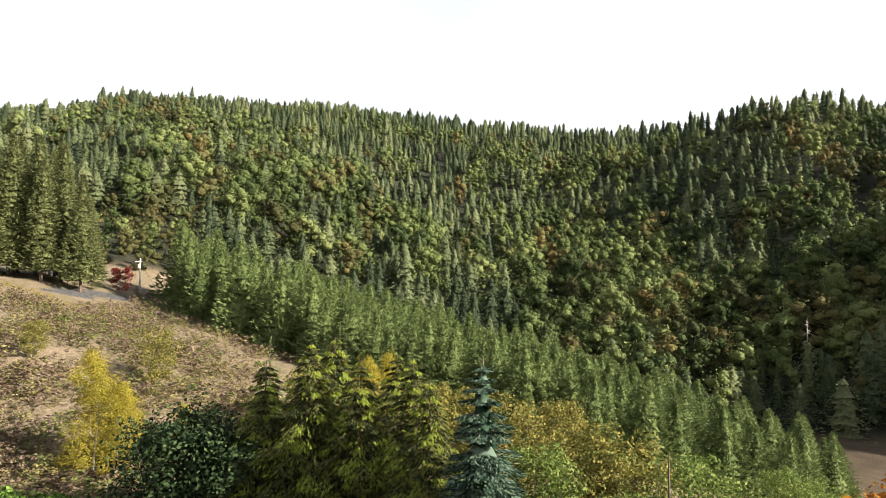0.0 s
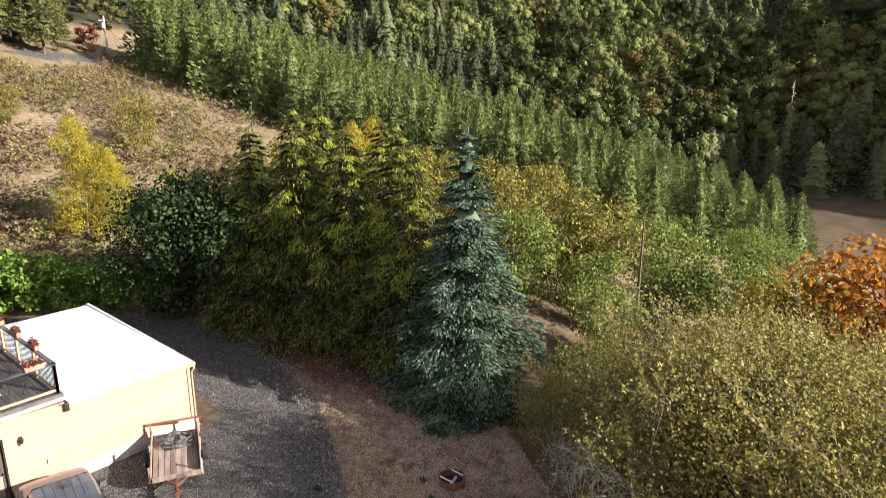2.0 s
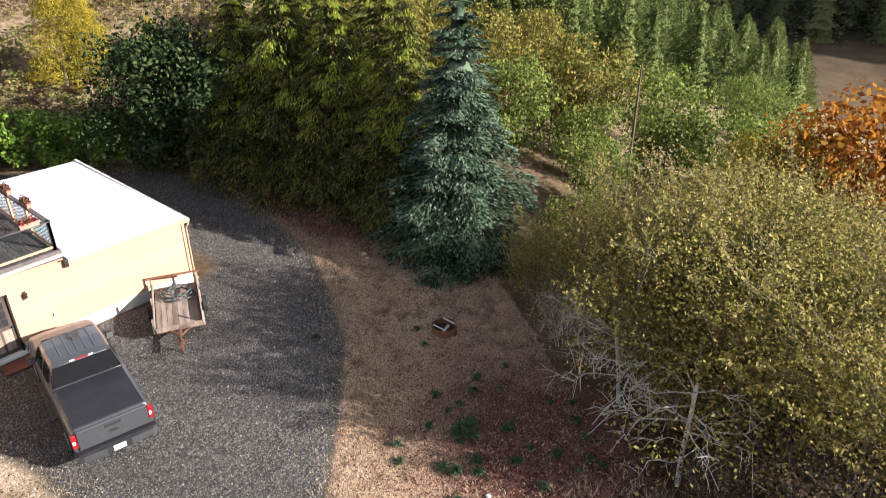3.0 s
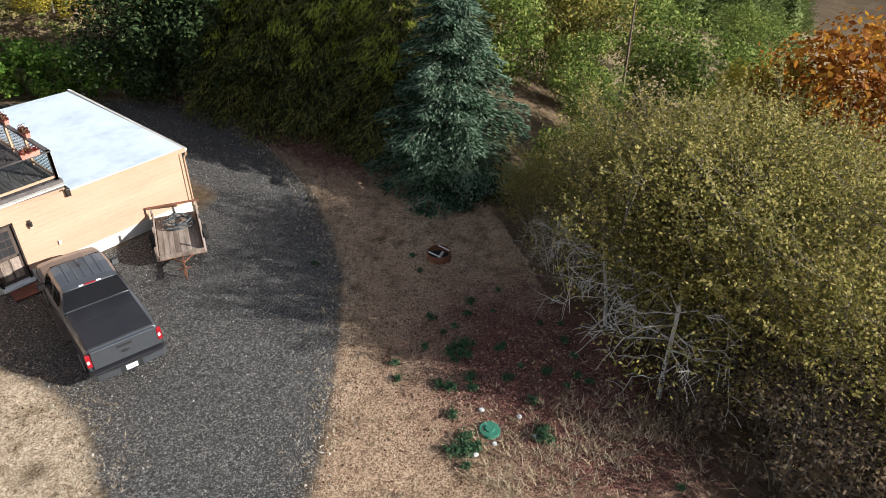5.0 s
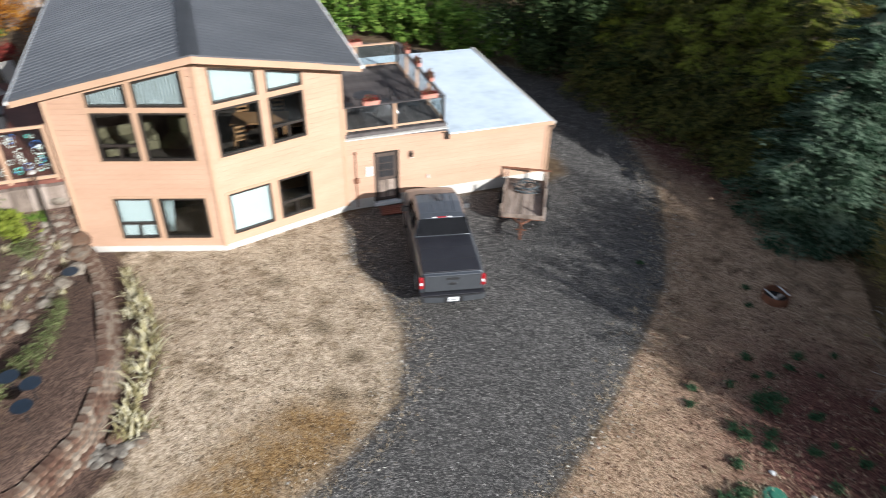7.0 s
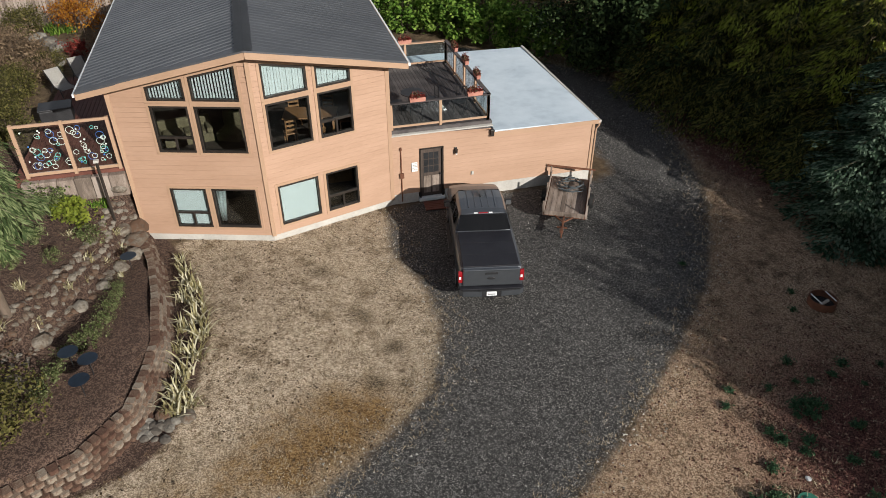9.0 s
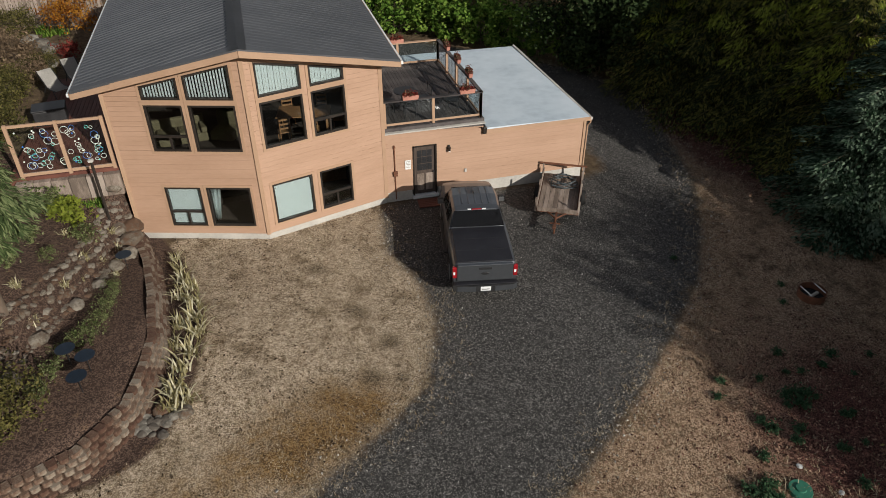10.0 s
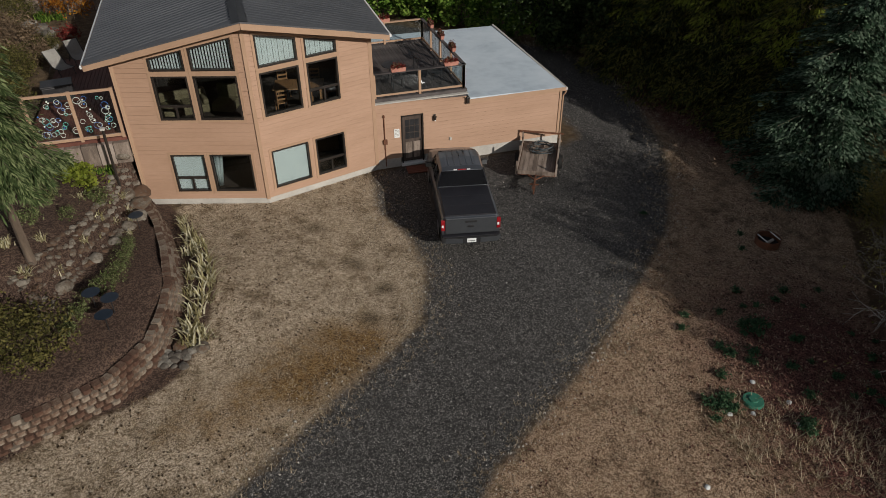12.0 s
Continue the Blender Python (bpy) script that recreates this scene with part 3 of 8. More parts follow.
    field = ramp(tex(0.12, 8, 0.6), [(0.3, (0.05, 0.034, 0.018)), (0.55, (0.085, 0.06, 0.034)), (0.75, (0.14, 0.10, 0.058))])
    wood = ramp(tex(0.3, 5), [(0.3, (0.018, 0.02, 0.012)), (0.7, (0.045, 0.043, 0.024))])
    brush = mix(ramp(tex(3.0, 6, 0.8), [(0.4, (0.0672, 0.0504, 0.0286)), (0.5, (0.1764, 0.1327, 0.0798)), (0.6, (0.3528, 0.2730, 0.1764))]), ramp(tex(0.45, 7, 0.65), [(0.28, (0.0840, 0.0689, 0.0336)), (0.42, (0.1680, 0.1386, 0.0714)), (0.55, (0.2268, 0.1680, 0.1050)), (0.7, (0.3192, 0.2394, 0.1554))]), ramp(big, [(0.3, 0.35), (0.7, 0.65)]))
    c = soil
    for layer, key, args in ((brush, "brush", (0.3, 0.7, 0.4)), (field, "field", (0.3, 0.7, 0.3)), (wood, "wood", (0.3, 0.7, 0.3)), (verge, "verge", (0.42, 0.58, 0.5)), (straw, "lawn", (0.38, 0.62, 0.8)),
                             (bed, "bed", (0.42, 0.58, 0.4)), (litter, "litter", (0.25, 1.0, 1.1)), (moss, "moss", (0.22, 1.0, 2.0)), (bare, "bare", (0.25, 0.8, 1.2)), (gravel, "drive", (0.32, 0.74, 1.15))):
        c = mix(c, layer, mask(key, *args))
    l.new(c, b.inputs["Base Color"])
    b.inputs["Roughness"].default_value = 0.95
    b.inputs["Specular IOR Level"].default_value = 0.2
    bu = n.new("ShaderNodeBump")
    bu.inputs["Strength"].default_value, bu.inputs["Distance"].default_value = 0.7, 0.04
    l.new(math2("ADD", fine, math2("MULTIPLY", speck, 0.6)), bu.inputs["Height"])
    l.new(bu.outputs["Normal"], b.inputs["Normal"])


ground_material(ground.data.materials[0])

# ---------------------------------------------------------------- plants
rng = np.random.default_rng(7)


def unit(a):
    return a / np.maximum(np.linalg.norm(a, axis=-1, keepdims=True), 1e-9)


def leaf_cloud(centres, size, rg, flat=0.3, long=1.5, out=None):
    """Four-cornered leaves, one at each centre, turned at random. Returns places and faces."""
    n = len(centres)
    a = unit(rg.normal(size=(n, 3)) * np.array([1, 1, 0.7]))
    nrm = unit(rg.normal(size=(n, 3)) + np.array([0, 0, flat * 3]))
    if out is not None:
        nrm = unit(out + rg.normal(size=(n, 3)) * 0.3)
    b = unit(np.cross(nrm, a))
    a = unit(np.cross(b, nrm))
    s = size * rg.uniform(0.6, 1.3, (n, 1))
    P = np.stack([centres - a * s * long * 0.5, centres + b * s * 0.45 + a * s * 0.05, centres + a * s * long * 0.55, centres - b * s * 0.45], 1)
    return P.reshape(-1, 3), np.arange(4 * n).reshape(n, 4)


def crown_points(rg, blobs, per):
    """Points in leafy clumps: blobs are rows of centre and radii; denser towards the skin."""
    out, dirs = [], []
    for (cx, cy, cz, rx, ry, rz), k in zip(blobs, per):
        d = unit(rg.normal(size=(k, 3)))
        rad = rg.uniform(0.45, 1.0, (k, 1)) ** 0.6
        out.append(np.array([cx, cy, cz]) + d * rad * np.array([rx, ry, rz]))
        dirs.append(d)
    return np.concatenate(out), np.concatenate(dirs)


def broad_tree(name, hgt, wide, leaves, leaf, mat, bark, seed, stems=1, blobs=26, low=0.25, sparse=1.0, shape="round", thick=1.0, shoots=0, limbs=7):
    """A broadleaved tree or shrub: forked stems and a crown of leaves in loose clumps. Returns its meshes: trunk and crown."""
    rg = np.random.default_rng(seed)
    bm = bmesh.new()
    ends, shoot = [], []
    for s in range(stems):
        ang = 2 * math.pi * (s + rg.uniform(0, 0.6)) / stems
        lean = 0.0 if stems == 1 else rg.uniform(0.12, 0.42)
        foot = Vector((math.cos(ang), math.sin(ang), 0)) * (0.0 if stems == 1 else 0.25)
        top = foot + Vector((math.cos(ang) * lean * hgt * 0.8, math.sin(ang) * lean * hgt * 0.8, hgt * rg.uniform(0.7, 0.92)))
        mid = foot.lerp(top, 0.5) + Vector(rg.normal(size=3)) * 0.04 * hgt
        r = thick * hgt * (0.02 if stems == 1 else 0.0065)
        tube(bm, [foot - Vector((0, 0, 0.3)), foot.lerp(mid, 0.5), mid, mid.lerp(top, 0.5), top], r, r * 0.2, 6)
        ends.append(top)
        for k in range(11 if stems == 1 else limbs):
            t = rg.uniform(max(0.2, low), 0.95)
            p = foot.lerp(mid, t * 2) if t < 0.5 else mid.lerp(top, t * 2 - 1)
            a2 = rg.uniform(0, 2 * math.pi)
            ln = wide * rg.uniform(0.45, 0.95) * (1.15 - 0.6 * t)
            q = p + Vector((math.cos(a2) * ln, math.sin(a2) * ln, ln * rg.uniform(0.25, 0.9)))
            if q.z > hgt * 0.96:
                q.z = hgt * 0.96
            bend = p.lerp(q, 0.5) + Vector((0, 0, -0.08 * ln))
            tube(bm, [p, bend, q], r * 0.42 * (1.2 - t), r * 0.1, 4)
            ends.append(q)
            for j in range(3):
                q2 = bend.lerp(q, rg.uniform(0, 0.8)) + Vector(rg.normal(size=3)) * ln * 0.3
                tube(bm, [bend.lerp(q, 0.3 * j), q2], r * 0.16, r * 0.05, 3)
                ends.append(q2)
            for j in range(shoots):
                p2 = p.lerp(bend, rg.uniform(0.3, 1.0)) if j % 3 == 0 else bend.lerp(q, rg.uniform(0.0, 1.0))
                out = Vector((p2.x, p2.y, 0)).normalized() if p2.xy.length > 0.1 else Vector((0, 0, 1))
                q2 = p2 + (out * rg.uniform(0.0, 0.9) + Vector((rg.normal() * 0.4, rg.normal() * 0.4, rg.uniform(0.1, 1.2)))) * rg.uniform(0.1, 0.19) * hgt
                tube(bm, [p2, q2], r * 0.13, r * 0.06, 3)
                shoot.append((p2, q2))
    me_t = bpy.data.meshes.new("trunk")
    bm.to_mesh(me_t)
    bm.free()
    me_t.materials.append(bark)
    rows, per = [], []
    for k in range(blobs):
        t = rg.uniform(low, 0.93)
        if shape == "spire":
            w = wide * (1.0 - 0.86 * (t - low) / (0.95 - low)) * 0.8
        else:
            w = wide * math.sqrt(max(0.06, 1 - ((t - 0.55) / 0.52) ** 2))
        ang, rad = rg.uniform(0, 2 * math.pi), w * math.sqrt(rg.uniform(0.1, 1.0)) * 0.85
        c = wide * rg.uniform(0.2, 0.42) * (1.0 if shape == "round" else 0.75)
        rows.append((math.cos(ang) * rad, math.sin(ang) * rad, t * hgt, c, c, c * rg.uniform(0.6, 1.0)))
        per.append(max(4, int(leaves * 0.72 / blobs * rg.uniform(0.5, 1.5) * sparse)))
    P, D = crown_points(rg, rows, per)
    E = np.array([tuple(e) for e in ends])
    k = int(leaves * 0.28 * sparse)
    if shoot:
        keep = rg.uniform(size=len(P)) < 0.3
        P, D = P[keep], D[keep]
        S0, S1 = np.array([tuple(a) for a, b in shoot]), np.array([tuple(b) for a, b in shoot])
        pick = rg.integers(0, len(shoot), int(leaves * 0.6))
        L = S0[pick] + (S1 - S0)[pick] * (rg.uniform(0.1, 1.05, (len(pick), 1)) ** 0.7) + rg.normal(size=(len(pick), 3)) * 0.05
        P, D = np.concatenate([P, L]), np.concatenate([D, unit(rg.normal(size=(len(pick), 3)) + np.array([0, 0, 0.4]))])
    Q = E[rg.integers(0, len(E), k)] + rg.normal(size=(k, 3)) * wide * 0.11
    P, D = np.concatenate([P, Q]), np.concatenate([D, unit(rg.normal(size=(k, 3)) + np.array([0, 0, 1.0]))])
    keep = P[:, 2] > 0.05 * hgt
    P, D = P[keep], D[keep]
    V, F = leaf_cloud(P, leaf, rg, out=D + np.array([0, 0, 0.25]) + rg.normal(size=P.shape) * 0.3)
    crown = array_object("crown", V, F, mat)
    me_c = crown.data
    bpy.data.objects.remove(crown)
    return me_t, me_c


def conifer(name, hgt, wide, whorls, per, twigs, mat, bark, seed, droop=0.35, up=0.0, start=0.03, twig=0.5, needle=0.07, power=0.9, ragged=0.25):
    """A conifer: a trunk, and whorls of branches that carry rows of flat needled twigs. Returns its meshes."""
    rg = np.random.default_rng(seed)
    bm = bmesh.new()
    tube(bm, [(0, 0, -0.4), (0, 0, hgt * 0.5), (0, 0, hgt * 0.995)], hgt * 0.017, hgt * 0.002, 6)
    me_t = bpy.data.meshes.new("trunk")
    bm.to_mesh(me_t)
    bm.free()
    me_t.materials.append(bark)
    V, F, base = [], [], 0
    for w in range(whorls):
        t = start + (1 - start) * (w + rg.uniform(-0.3, 0.3)) / whorls
        t = min(max(t, start), 0.985)
        z0 = t * hgt
        reach = wide * (1 - t) ** power
        n = max(3, int(per * (0.45 + 0.55 * (1 - t))))
        spin = rg.uniform(0, 6.28)
        for k in range(n):
            ang = spin + 2 * math.pi * (k + rg.uniform(-0.3, 0.3)) / n
            ln = reach * rg.uniform(1 - ragged, 1 + ragged * 0.6) + 0.05 * wide
            d = np.array([math.cos(ang), math.sin(ang), 0.0])
            side = np.array([-d[1], d[0], 0.0])
            m = max(3, int(twigs * (0.35 + 0.65 * ln / wide)))
            s = np.linspace(0.10, 1.0, m)
            dz = up * s * ln - droop * ln * s ** 2 + 0.10 * ln * np.maximum(0, s - 0.7)
            axis = np.stack([d[0] * s * ln, d[1] * s * ln, z0 + dz], 1)
            tl = twig * ln * 0.55 * np.sin(np.clip(s * 2.6 + 0.25, 0, math.pi)) * rg.uniform(0.7, 1.2, m) + 0.05 * ln
            nd = needle * (0.7 + 0.6 * rg.uniform(size=m))
            for sg in (-1, 1):
                tipv = axis + side * sg * tl[:, None] * 0.85 + d * (tl * 0.65)[:, None] + np.array([0, 0, -1.0]) * (tl * 0.28 * (0.4 + droop))[:, None] + rg.normal(size=(m, 3)) * 0.03 * ln
                along = d * nd[:, None]
                q = np.stack([axis - along * 0.6, (axis + tipv) / 2 - along + np.array([0, 0, 0.3]) * nd[:, None], tipv, (axis + tipv) / 2 + along * 1.1], 1)
                V.append(q.reshape(-1, 3))
                F.append(np.arange(4 * m).reshape(m, 4) + base)
                base += 4 * m
    # leader
    k = 10
    zz = hgt * rg.uniform(0.93, 1.0, k)
    a = rg.uniform(0, 6.28, k)
    c = np.stack([np.cos(a) * 0.02, np.sin(a) * 0.02, zz], 1)
    e = c + np.stack([np.cos(a) * wide * 0.05, np.sin(a) * wide * 0.05, np.full(k, hgt * 0.03)], 1)
    h = np.stack([-np.sin(a), np.cos(a), np.zeros(k)], 1) * needle * 0.6
    V.append(np.stack([c, (c + e) / 2 + h, e, (c + e) / 2 - h], 1).reshape(-1, 3))
    F.append(np.arange(4 * k).reshape(k, 4) + base)
    crown = array_object("crown", np.concatenate(V), np.concatenate(F), mat)
    me_c = crown.data
    bpy.data.objects.remove(crown)
    return me_t, me_c


def sprig_conifer(hgt, wide, whorls, per, sprigs, mat, bark, seed, droop=0.3, up=0.1, start=0.03, size=0.16, thin=0.3, power=0.9, ragged=0.35, hang=0.4, bare=0.0, core=0.0):
    """A conifer seen close by: boughs clothed in many small needled sprigs. Returns its meshes."""
    rg = np.random.default_rng(seed)
    bm = bmesh.new()
    tube(bm, [(0, 0, -0.4), (0, 0, hgt * 0.5), (0, 0, hgt * 0.995)], hgt * 0.016, hgt * 0.002, 7)
    A, B, N = [], [], []
    for w in range(whorls):
        t = min(max(start + (1 - start) * (w + rg.uniform(-0.4, 0.4)) / whorls, start), 0.985)
        reach = wide * (1 - t) ** power
        n = max(3, int(per * (0.5 + 0.5 * (1 - t))))
        spin = rg.uniform(0, 6.28)
        for k in range(n):
            ang = spin + 2 * math.pi * (k + rg.uniform(-0.35, 0.35)) / n
            ln = reach * rg.uniform(1 - ragged, 1 + ragged * 0.5) + 0.03 * wide
            d = np.array([math.cos(ang), math.sin(ang), 0.0])
            sd = np.array([-d[1], d[0], 0.0])

            def at(s):
                return np.outer(s * ln, d) + np.stack([0 * s, 0 * s, t * hgt + ln * (up * s - droop * s ** 2 + 0.25 * droop * np.maximum(0, s - 0.65))], 1)
            m = max(5, int(sprigs * (0.25 + 0.75 * ln / wide)))
            s = rg.uniform(0.12 + bare, 1.0, m) ** 0.75
            side = rg.normal(0, 1, m) * ln * 0.17 * np.sin(np.clip(s * 2.4 + 0.3, 0, math.pi))
            p = at(s) + sd * side[:, None] + np.stack([0 * s, 0 * s, -np.abs(side) * 0.35 - rg.uniform(0, 0.12, m) * ln * hang], 1)
            out = unit(d + sd * np.sign(side)[:, None] * rg.uniform(0.2, 1.0, (m, 1)) + np.array([0, 0, -hang]) + rg.normal(0, 0.15, (m, 3)))
            A.append(p)
            B.append(out)
            N.append(unit(np.array([0, 0, 1.0]) + 0.5 * d + rg.normal(0, 0.4, (m, 3))))
            if ln > 0.5:
                q = at(np.array([0.0, 0.5, 0.9]))
                tube(bm, [tuple(v) for v in q], 0.012 * hgt * 0.12 + 0.006, 0.004, 3)
    p, a, nr = np.concatenate(A), np.concatenate(B), np.concatenate(N)
    b = unit(np.cross(nr, a))
    sz = size * rg.uniform(0.6, 1.35, (len(p), 1))
    P = np.stack([p - a * sz * 0.35, p + b * sz * thin + a * sz * 0.2, p + a * sz * 0.85, p - b * sz * thin + a * sz * 0.2], 1).reshape(-1, 3)
    me_t = bpy.data.meshes.new("trunk")
    bm.to_mesh(me_t)
    bm.free()
    me_t.materials.append(bark)
    F = np.arange(len(P)).reshape(-1, 4)
    if core:
        CV, CF = skirts(rg, whorls, 7, core * wide / hgt, power)
        P, F = merged((CV * hgt, CF), (P, F))
    crown = array_object("crown", P, F, mat)
    me_c = crown.data
    bpy.data.objects.remove(crown)
    return me_t, me_c


def shoot_conifer(hgt, wide, tiers, boughs, shoots, size, mat, bark, seed, droop=0.0, power=0.75, start=0.03, core=0.62):
    """A full conifer clothed in small upturned shoots that gather on tiers of boughs. Returns its meshes."""
    rg = np.random.default_rng(seed)
    bm = bmesh.new()
    tube(bm, [(0, 0, -1.5), (0, 0, hgt * 0.5), (0, 0, hgt * 0.99)], hgt * 0.014, hgt * 0.002, 6)
    me_t = bpy.data.meshes.new("trunk")
    bm.to_mesh(me_t)
    bm.free()
    me_t.materials.append(bark)
    t = start + (0.985 - start) * rg.uniform(0, 1, shoots) ** 1.25
    tier = np.floor(t * tiers)
    frac = t * tiers - tier
    n = np.maximum(4, np.round(boughs * (1.05 - 0.6 * t)))
    ang = 2 * math.pi * (np.floor(rg.uniform(0, 1, shoots) * n) + rg.normal(0, 0.2, shoots)) / n + tier * 2.4
    long_ = 0.9 + 0.2 * np.sin(tier * 12.9 + np.round(ang * 3) * 7.3)
    r = wide * (1 - t) ** power * (1.05 - 0.4 * frac) * long_ * rg.uniform(0.5, 1.0, shoots) ** 0.5 + 0.01 * wide
    o = np.stack([np.cos(ang), np.sin(ang), np.zeros(shoots)], 1)
    c = o * r[:, None] + np.stack([0 * t, 0 * t, t * hgt - droop * r + rg.normal(0, 0.012 * hgt, shoots)], 1)
    a = unit(o + np.array([0, 0, 0.45 - droop]) + rg.normal(0, 0.35, (shoots, 3)))
    nr = unit(1.0 * o + np.array([0, 0, 0.6]) + rg.normal(0, 0.4, (shoots, 3)))
    b = unit(np.cross(nr, a))
    s = (size * (0.55 + 0.6 * (1 - t)) * rg.uniform(0.7, 1.35, shoots))[:, None]
    P = np.stack([c - a * s * 0.6, c + b * s * 0.22, c + a * s * 0.9, c - b * s * 0.22], 1).reshape(-1, 3)
    tip = np.array([(0, 0, 1.03), (0.008, 0, 0.95), (0, 0, 0.92), (-0.008, 0, 0.95)]) * hgt
    CV, CF = skirts(rg, tiers, 6, wide / hgt * core)
    V, F = merged((CV * hgt - np.array([0, 0, droop * wide * 0.3]), CF), (np.concatenate([P, tip]), np.arange(4 * shoots + 4).reshape(-1, 4)))
    crown = array_object("crown", V, F, mat, smooth=True)
    me_c = crown.data
    bpy.data.objects.remove(crown)
    return me_t, me_c


def plant(meshes, name, x, y, label, category, group="", scale=1.0, turn=0.0, z=None, sink=0.0, tall=1.0, mat=None, crown_name="crown"):
    """A tree of its own from shared meshes."""
    ob = new(name)
    zz = (ground_z(x, y) if z is None else z) - sink
    ob.matrix_world = Matrix.LocRotScale((x, y, zz), Euler((0, 0, turn)), (scale, scale, scale * tall))
    tagged(ob, label, category, group)
    for nm, me in zip(("trunk", crown_name), meshes):
        c = new(nm, me)
        c.parent = ob
    return ob


def scatter(name, protos, rows, mat, label, category, smooth=False):
    """Many small plants joined into one mesh. protos: pairs of places and faces; rows: x, y, z, scale, tall, turn, which."""
    V, F, base, tone = [], [], 0, []
    for x, y, z, s, tall, turn, w in rows:
        P, T = protos[int(w)]
        c, sn = math.cos(turn), math.sin(turn)
        R = np.array([[c * s, sn * s, 0], [-sn * s, c * s, 0], [0, 0, s * tall]])
        V.append(P @ R + np.array([x, y, z]))
        F.append(T + base)
        base += len(P)
        tone.append(np.full(len(P), (turn * 7.31 + s * 3.7) % 1.0, np.float32))
    ob = array_object(name, np.concatenate(V), np.concatenate(F), mat, smooth=False)
    ob.data.attributes.new("tone", "FLOAT", "POINT").data.foreach_set("value", np.concatenate(tone))
    return tagged(ob, label, category, kind="stuff")


def merged(*pieces):
    """Several sets of places and faces (three or four corners) as one set of triangles."""
    V, F, base = [], [], 0
    for P, T in pieces:
        T = np.asarray(T)
        if T.shape[1] == 4:
            T = np.concatenate([T[:, [0, 1, 2]], T[:, [0, 2, 3]]])
        V.append(P)
        F.append(T + base)
        base += len(P)
    return np.concatenate(V), np.concatenate(F)


def skirts(rg, tiers, points, wide, power=0.8):
    """The dense inside of a conifer of unit height: drooping ragged skirts of boughs, one above the other."""
    V, F, base = [], [], 0
    for k in range(tiers):
        t0 = 0.08 + 0.90 * (k / tiers) ** 0.92
        r = wide * (1 - t0) ** power * rg.uniform(0.85, 1.1) + 0.008
        m = 2 * max(4, int(points * (0.5 + 0.5 * (1 - t0))))
        a = 2 * math.pi * (np.arange(m) + rg.uniform(-0.3, 0.3, m)) / m + rg.uniform(0, 6)
        rad = r * np.where(np.arange(m) % 2 == 0, rg.uniform(0.75, 1.1, m), rg.uniform(0.45, 0.75, m))
        z = t0 - 0.3 * rad + rg.uniform(-0.015, 0.015, m)
        V.append(np.concatenate([[[rg.normal(0, 0.006), rg.normal(0, 0.006), min(0.97, t0 + 1.7 / tiers)]], np.stack([np.cos(a) * rad, np.sin(a) * rad, z], 1)]))
        q = np.arange(m)
        F.append(np.stack([np.full(m, base), base + 1 + q, base + 1 + (q + 1) % m], 1))
        base += m + 1
    return np.concatenate(V), np.concatenate(F)


def far_conifer(seed, shoots, wide, size, tiers=9, points=6):
    """A conifer of unit height: a dense inside of skirts, with small boughs that roughen it and a thin leader."""
    rg = np.random.default_rng(seed)
    t = 0.06 + 0.92 * rg.uniform(0, 1, shoots) ** 1.15
    ang = rg.uniform(0, 2 * math.pi, shoots)
    r = wide * (1 - t) ** 0.58 * rg.uniform(0.5, 1.15, shoots) * (0.86 + 0.22 * np.sin(5 * ang + 9 * t + seed)) + 0.006
    o = np.stack([np.cos(ang), np.sin(ang), np.zeros(shoots)], 1)
    c = o * r[:, None] + np.stack([0 * t, 0 * t, t - 0.2 * r], 1)
    a = unit(o + np.array([0, 0, -0.1]) + rg.normal(0, 0.3, (shoots, 3)))
    nr = unit(0.9 * o + np.array([0, 0, 0.6]) + rg.normal(0, 0.2, (shoots, 3)))
    b = unit(np.cross(nr, a))
    s = (size * (0.5 + 0.7 * (1 - t)) * rg.uniform(0.7, 1.3, shoots))[:, None]
    P = np.stack([c - a * s * 0.6, c + b * s * 0.36, c + a * s * 0.9, c - b * s * 0.36], 1).reshape(-1, 3)
    tip = np.array([(0, 0, 1.04), (0.012, 0, 0.93), (0, 0, 0.9), (-0.012, 0, 0.93), (0, 0, 1.04), (0, 0.012, 0.93), (0, 0, 0.9), (0, -0.012, 0.93)])
    return merged(skirts(rg, tiers, points, wide * 0.62, 0.58), (np.concatenate([P, tip]), np.arange(4 * shoots + 8).reshape(-1, 4)))


def lump(rg):
    """A rounded, uneven ball of unit radius."""
    bm = bmesh.new()
    bmesh.ops.create_icosphere(bm, subdivisions=1, radius=1.0)
    P = np.array([tuple(v.co) for v in bm.verts]) * rg.uniform(0.6, 1.25, (len(bm.verts), 1))
    T = np.array([[v.index for v in f.verts] for f in bm.faces])
    bm.free()
    return P, T


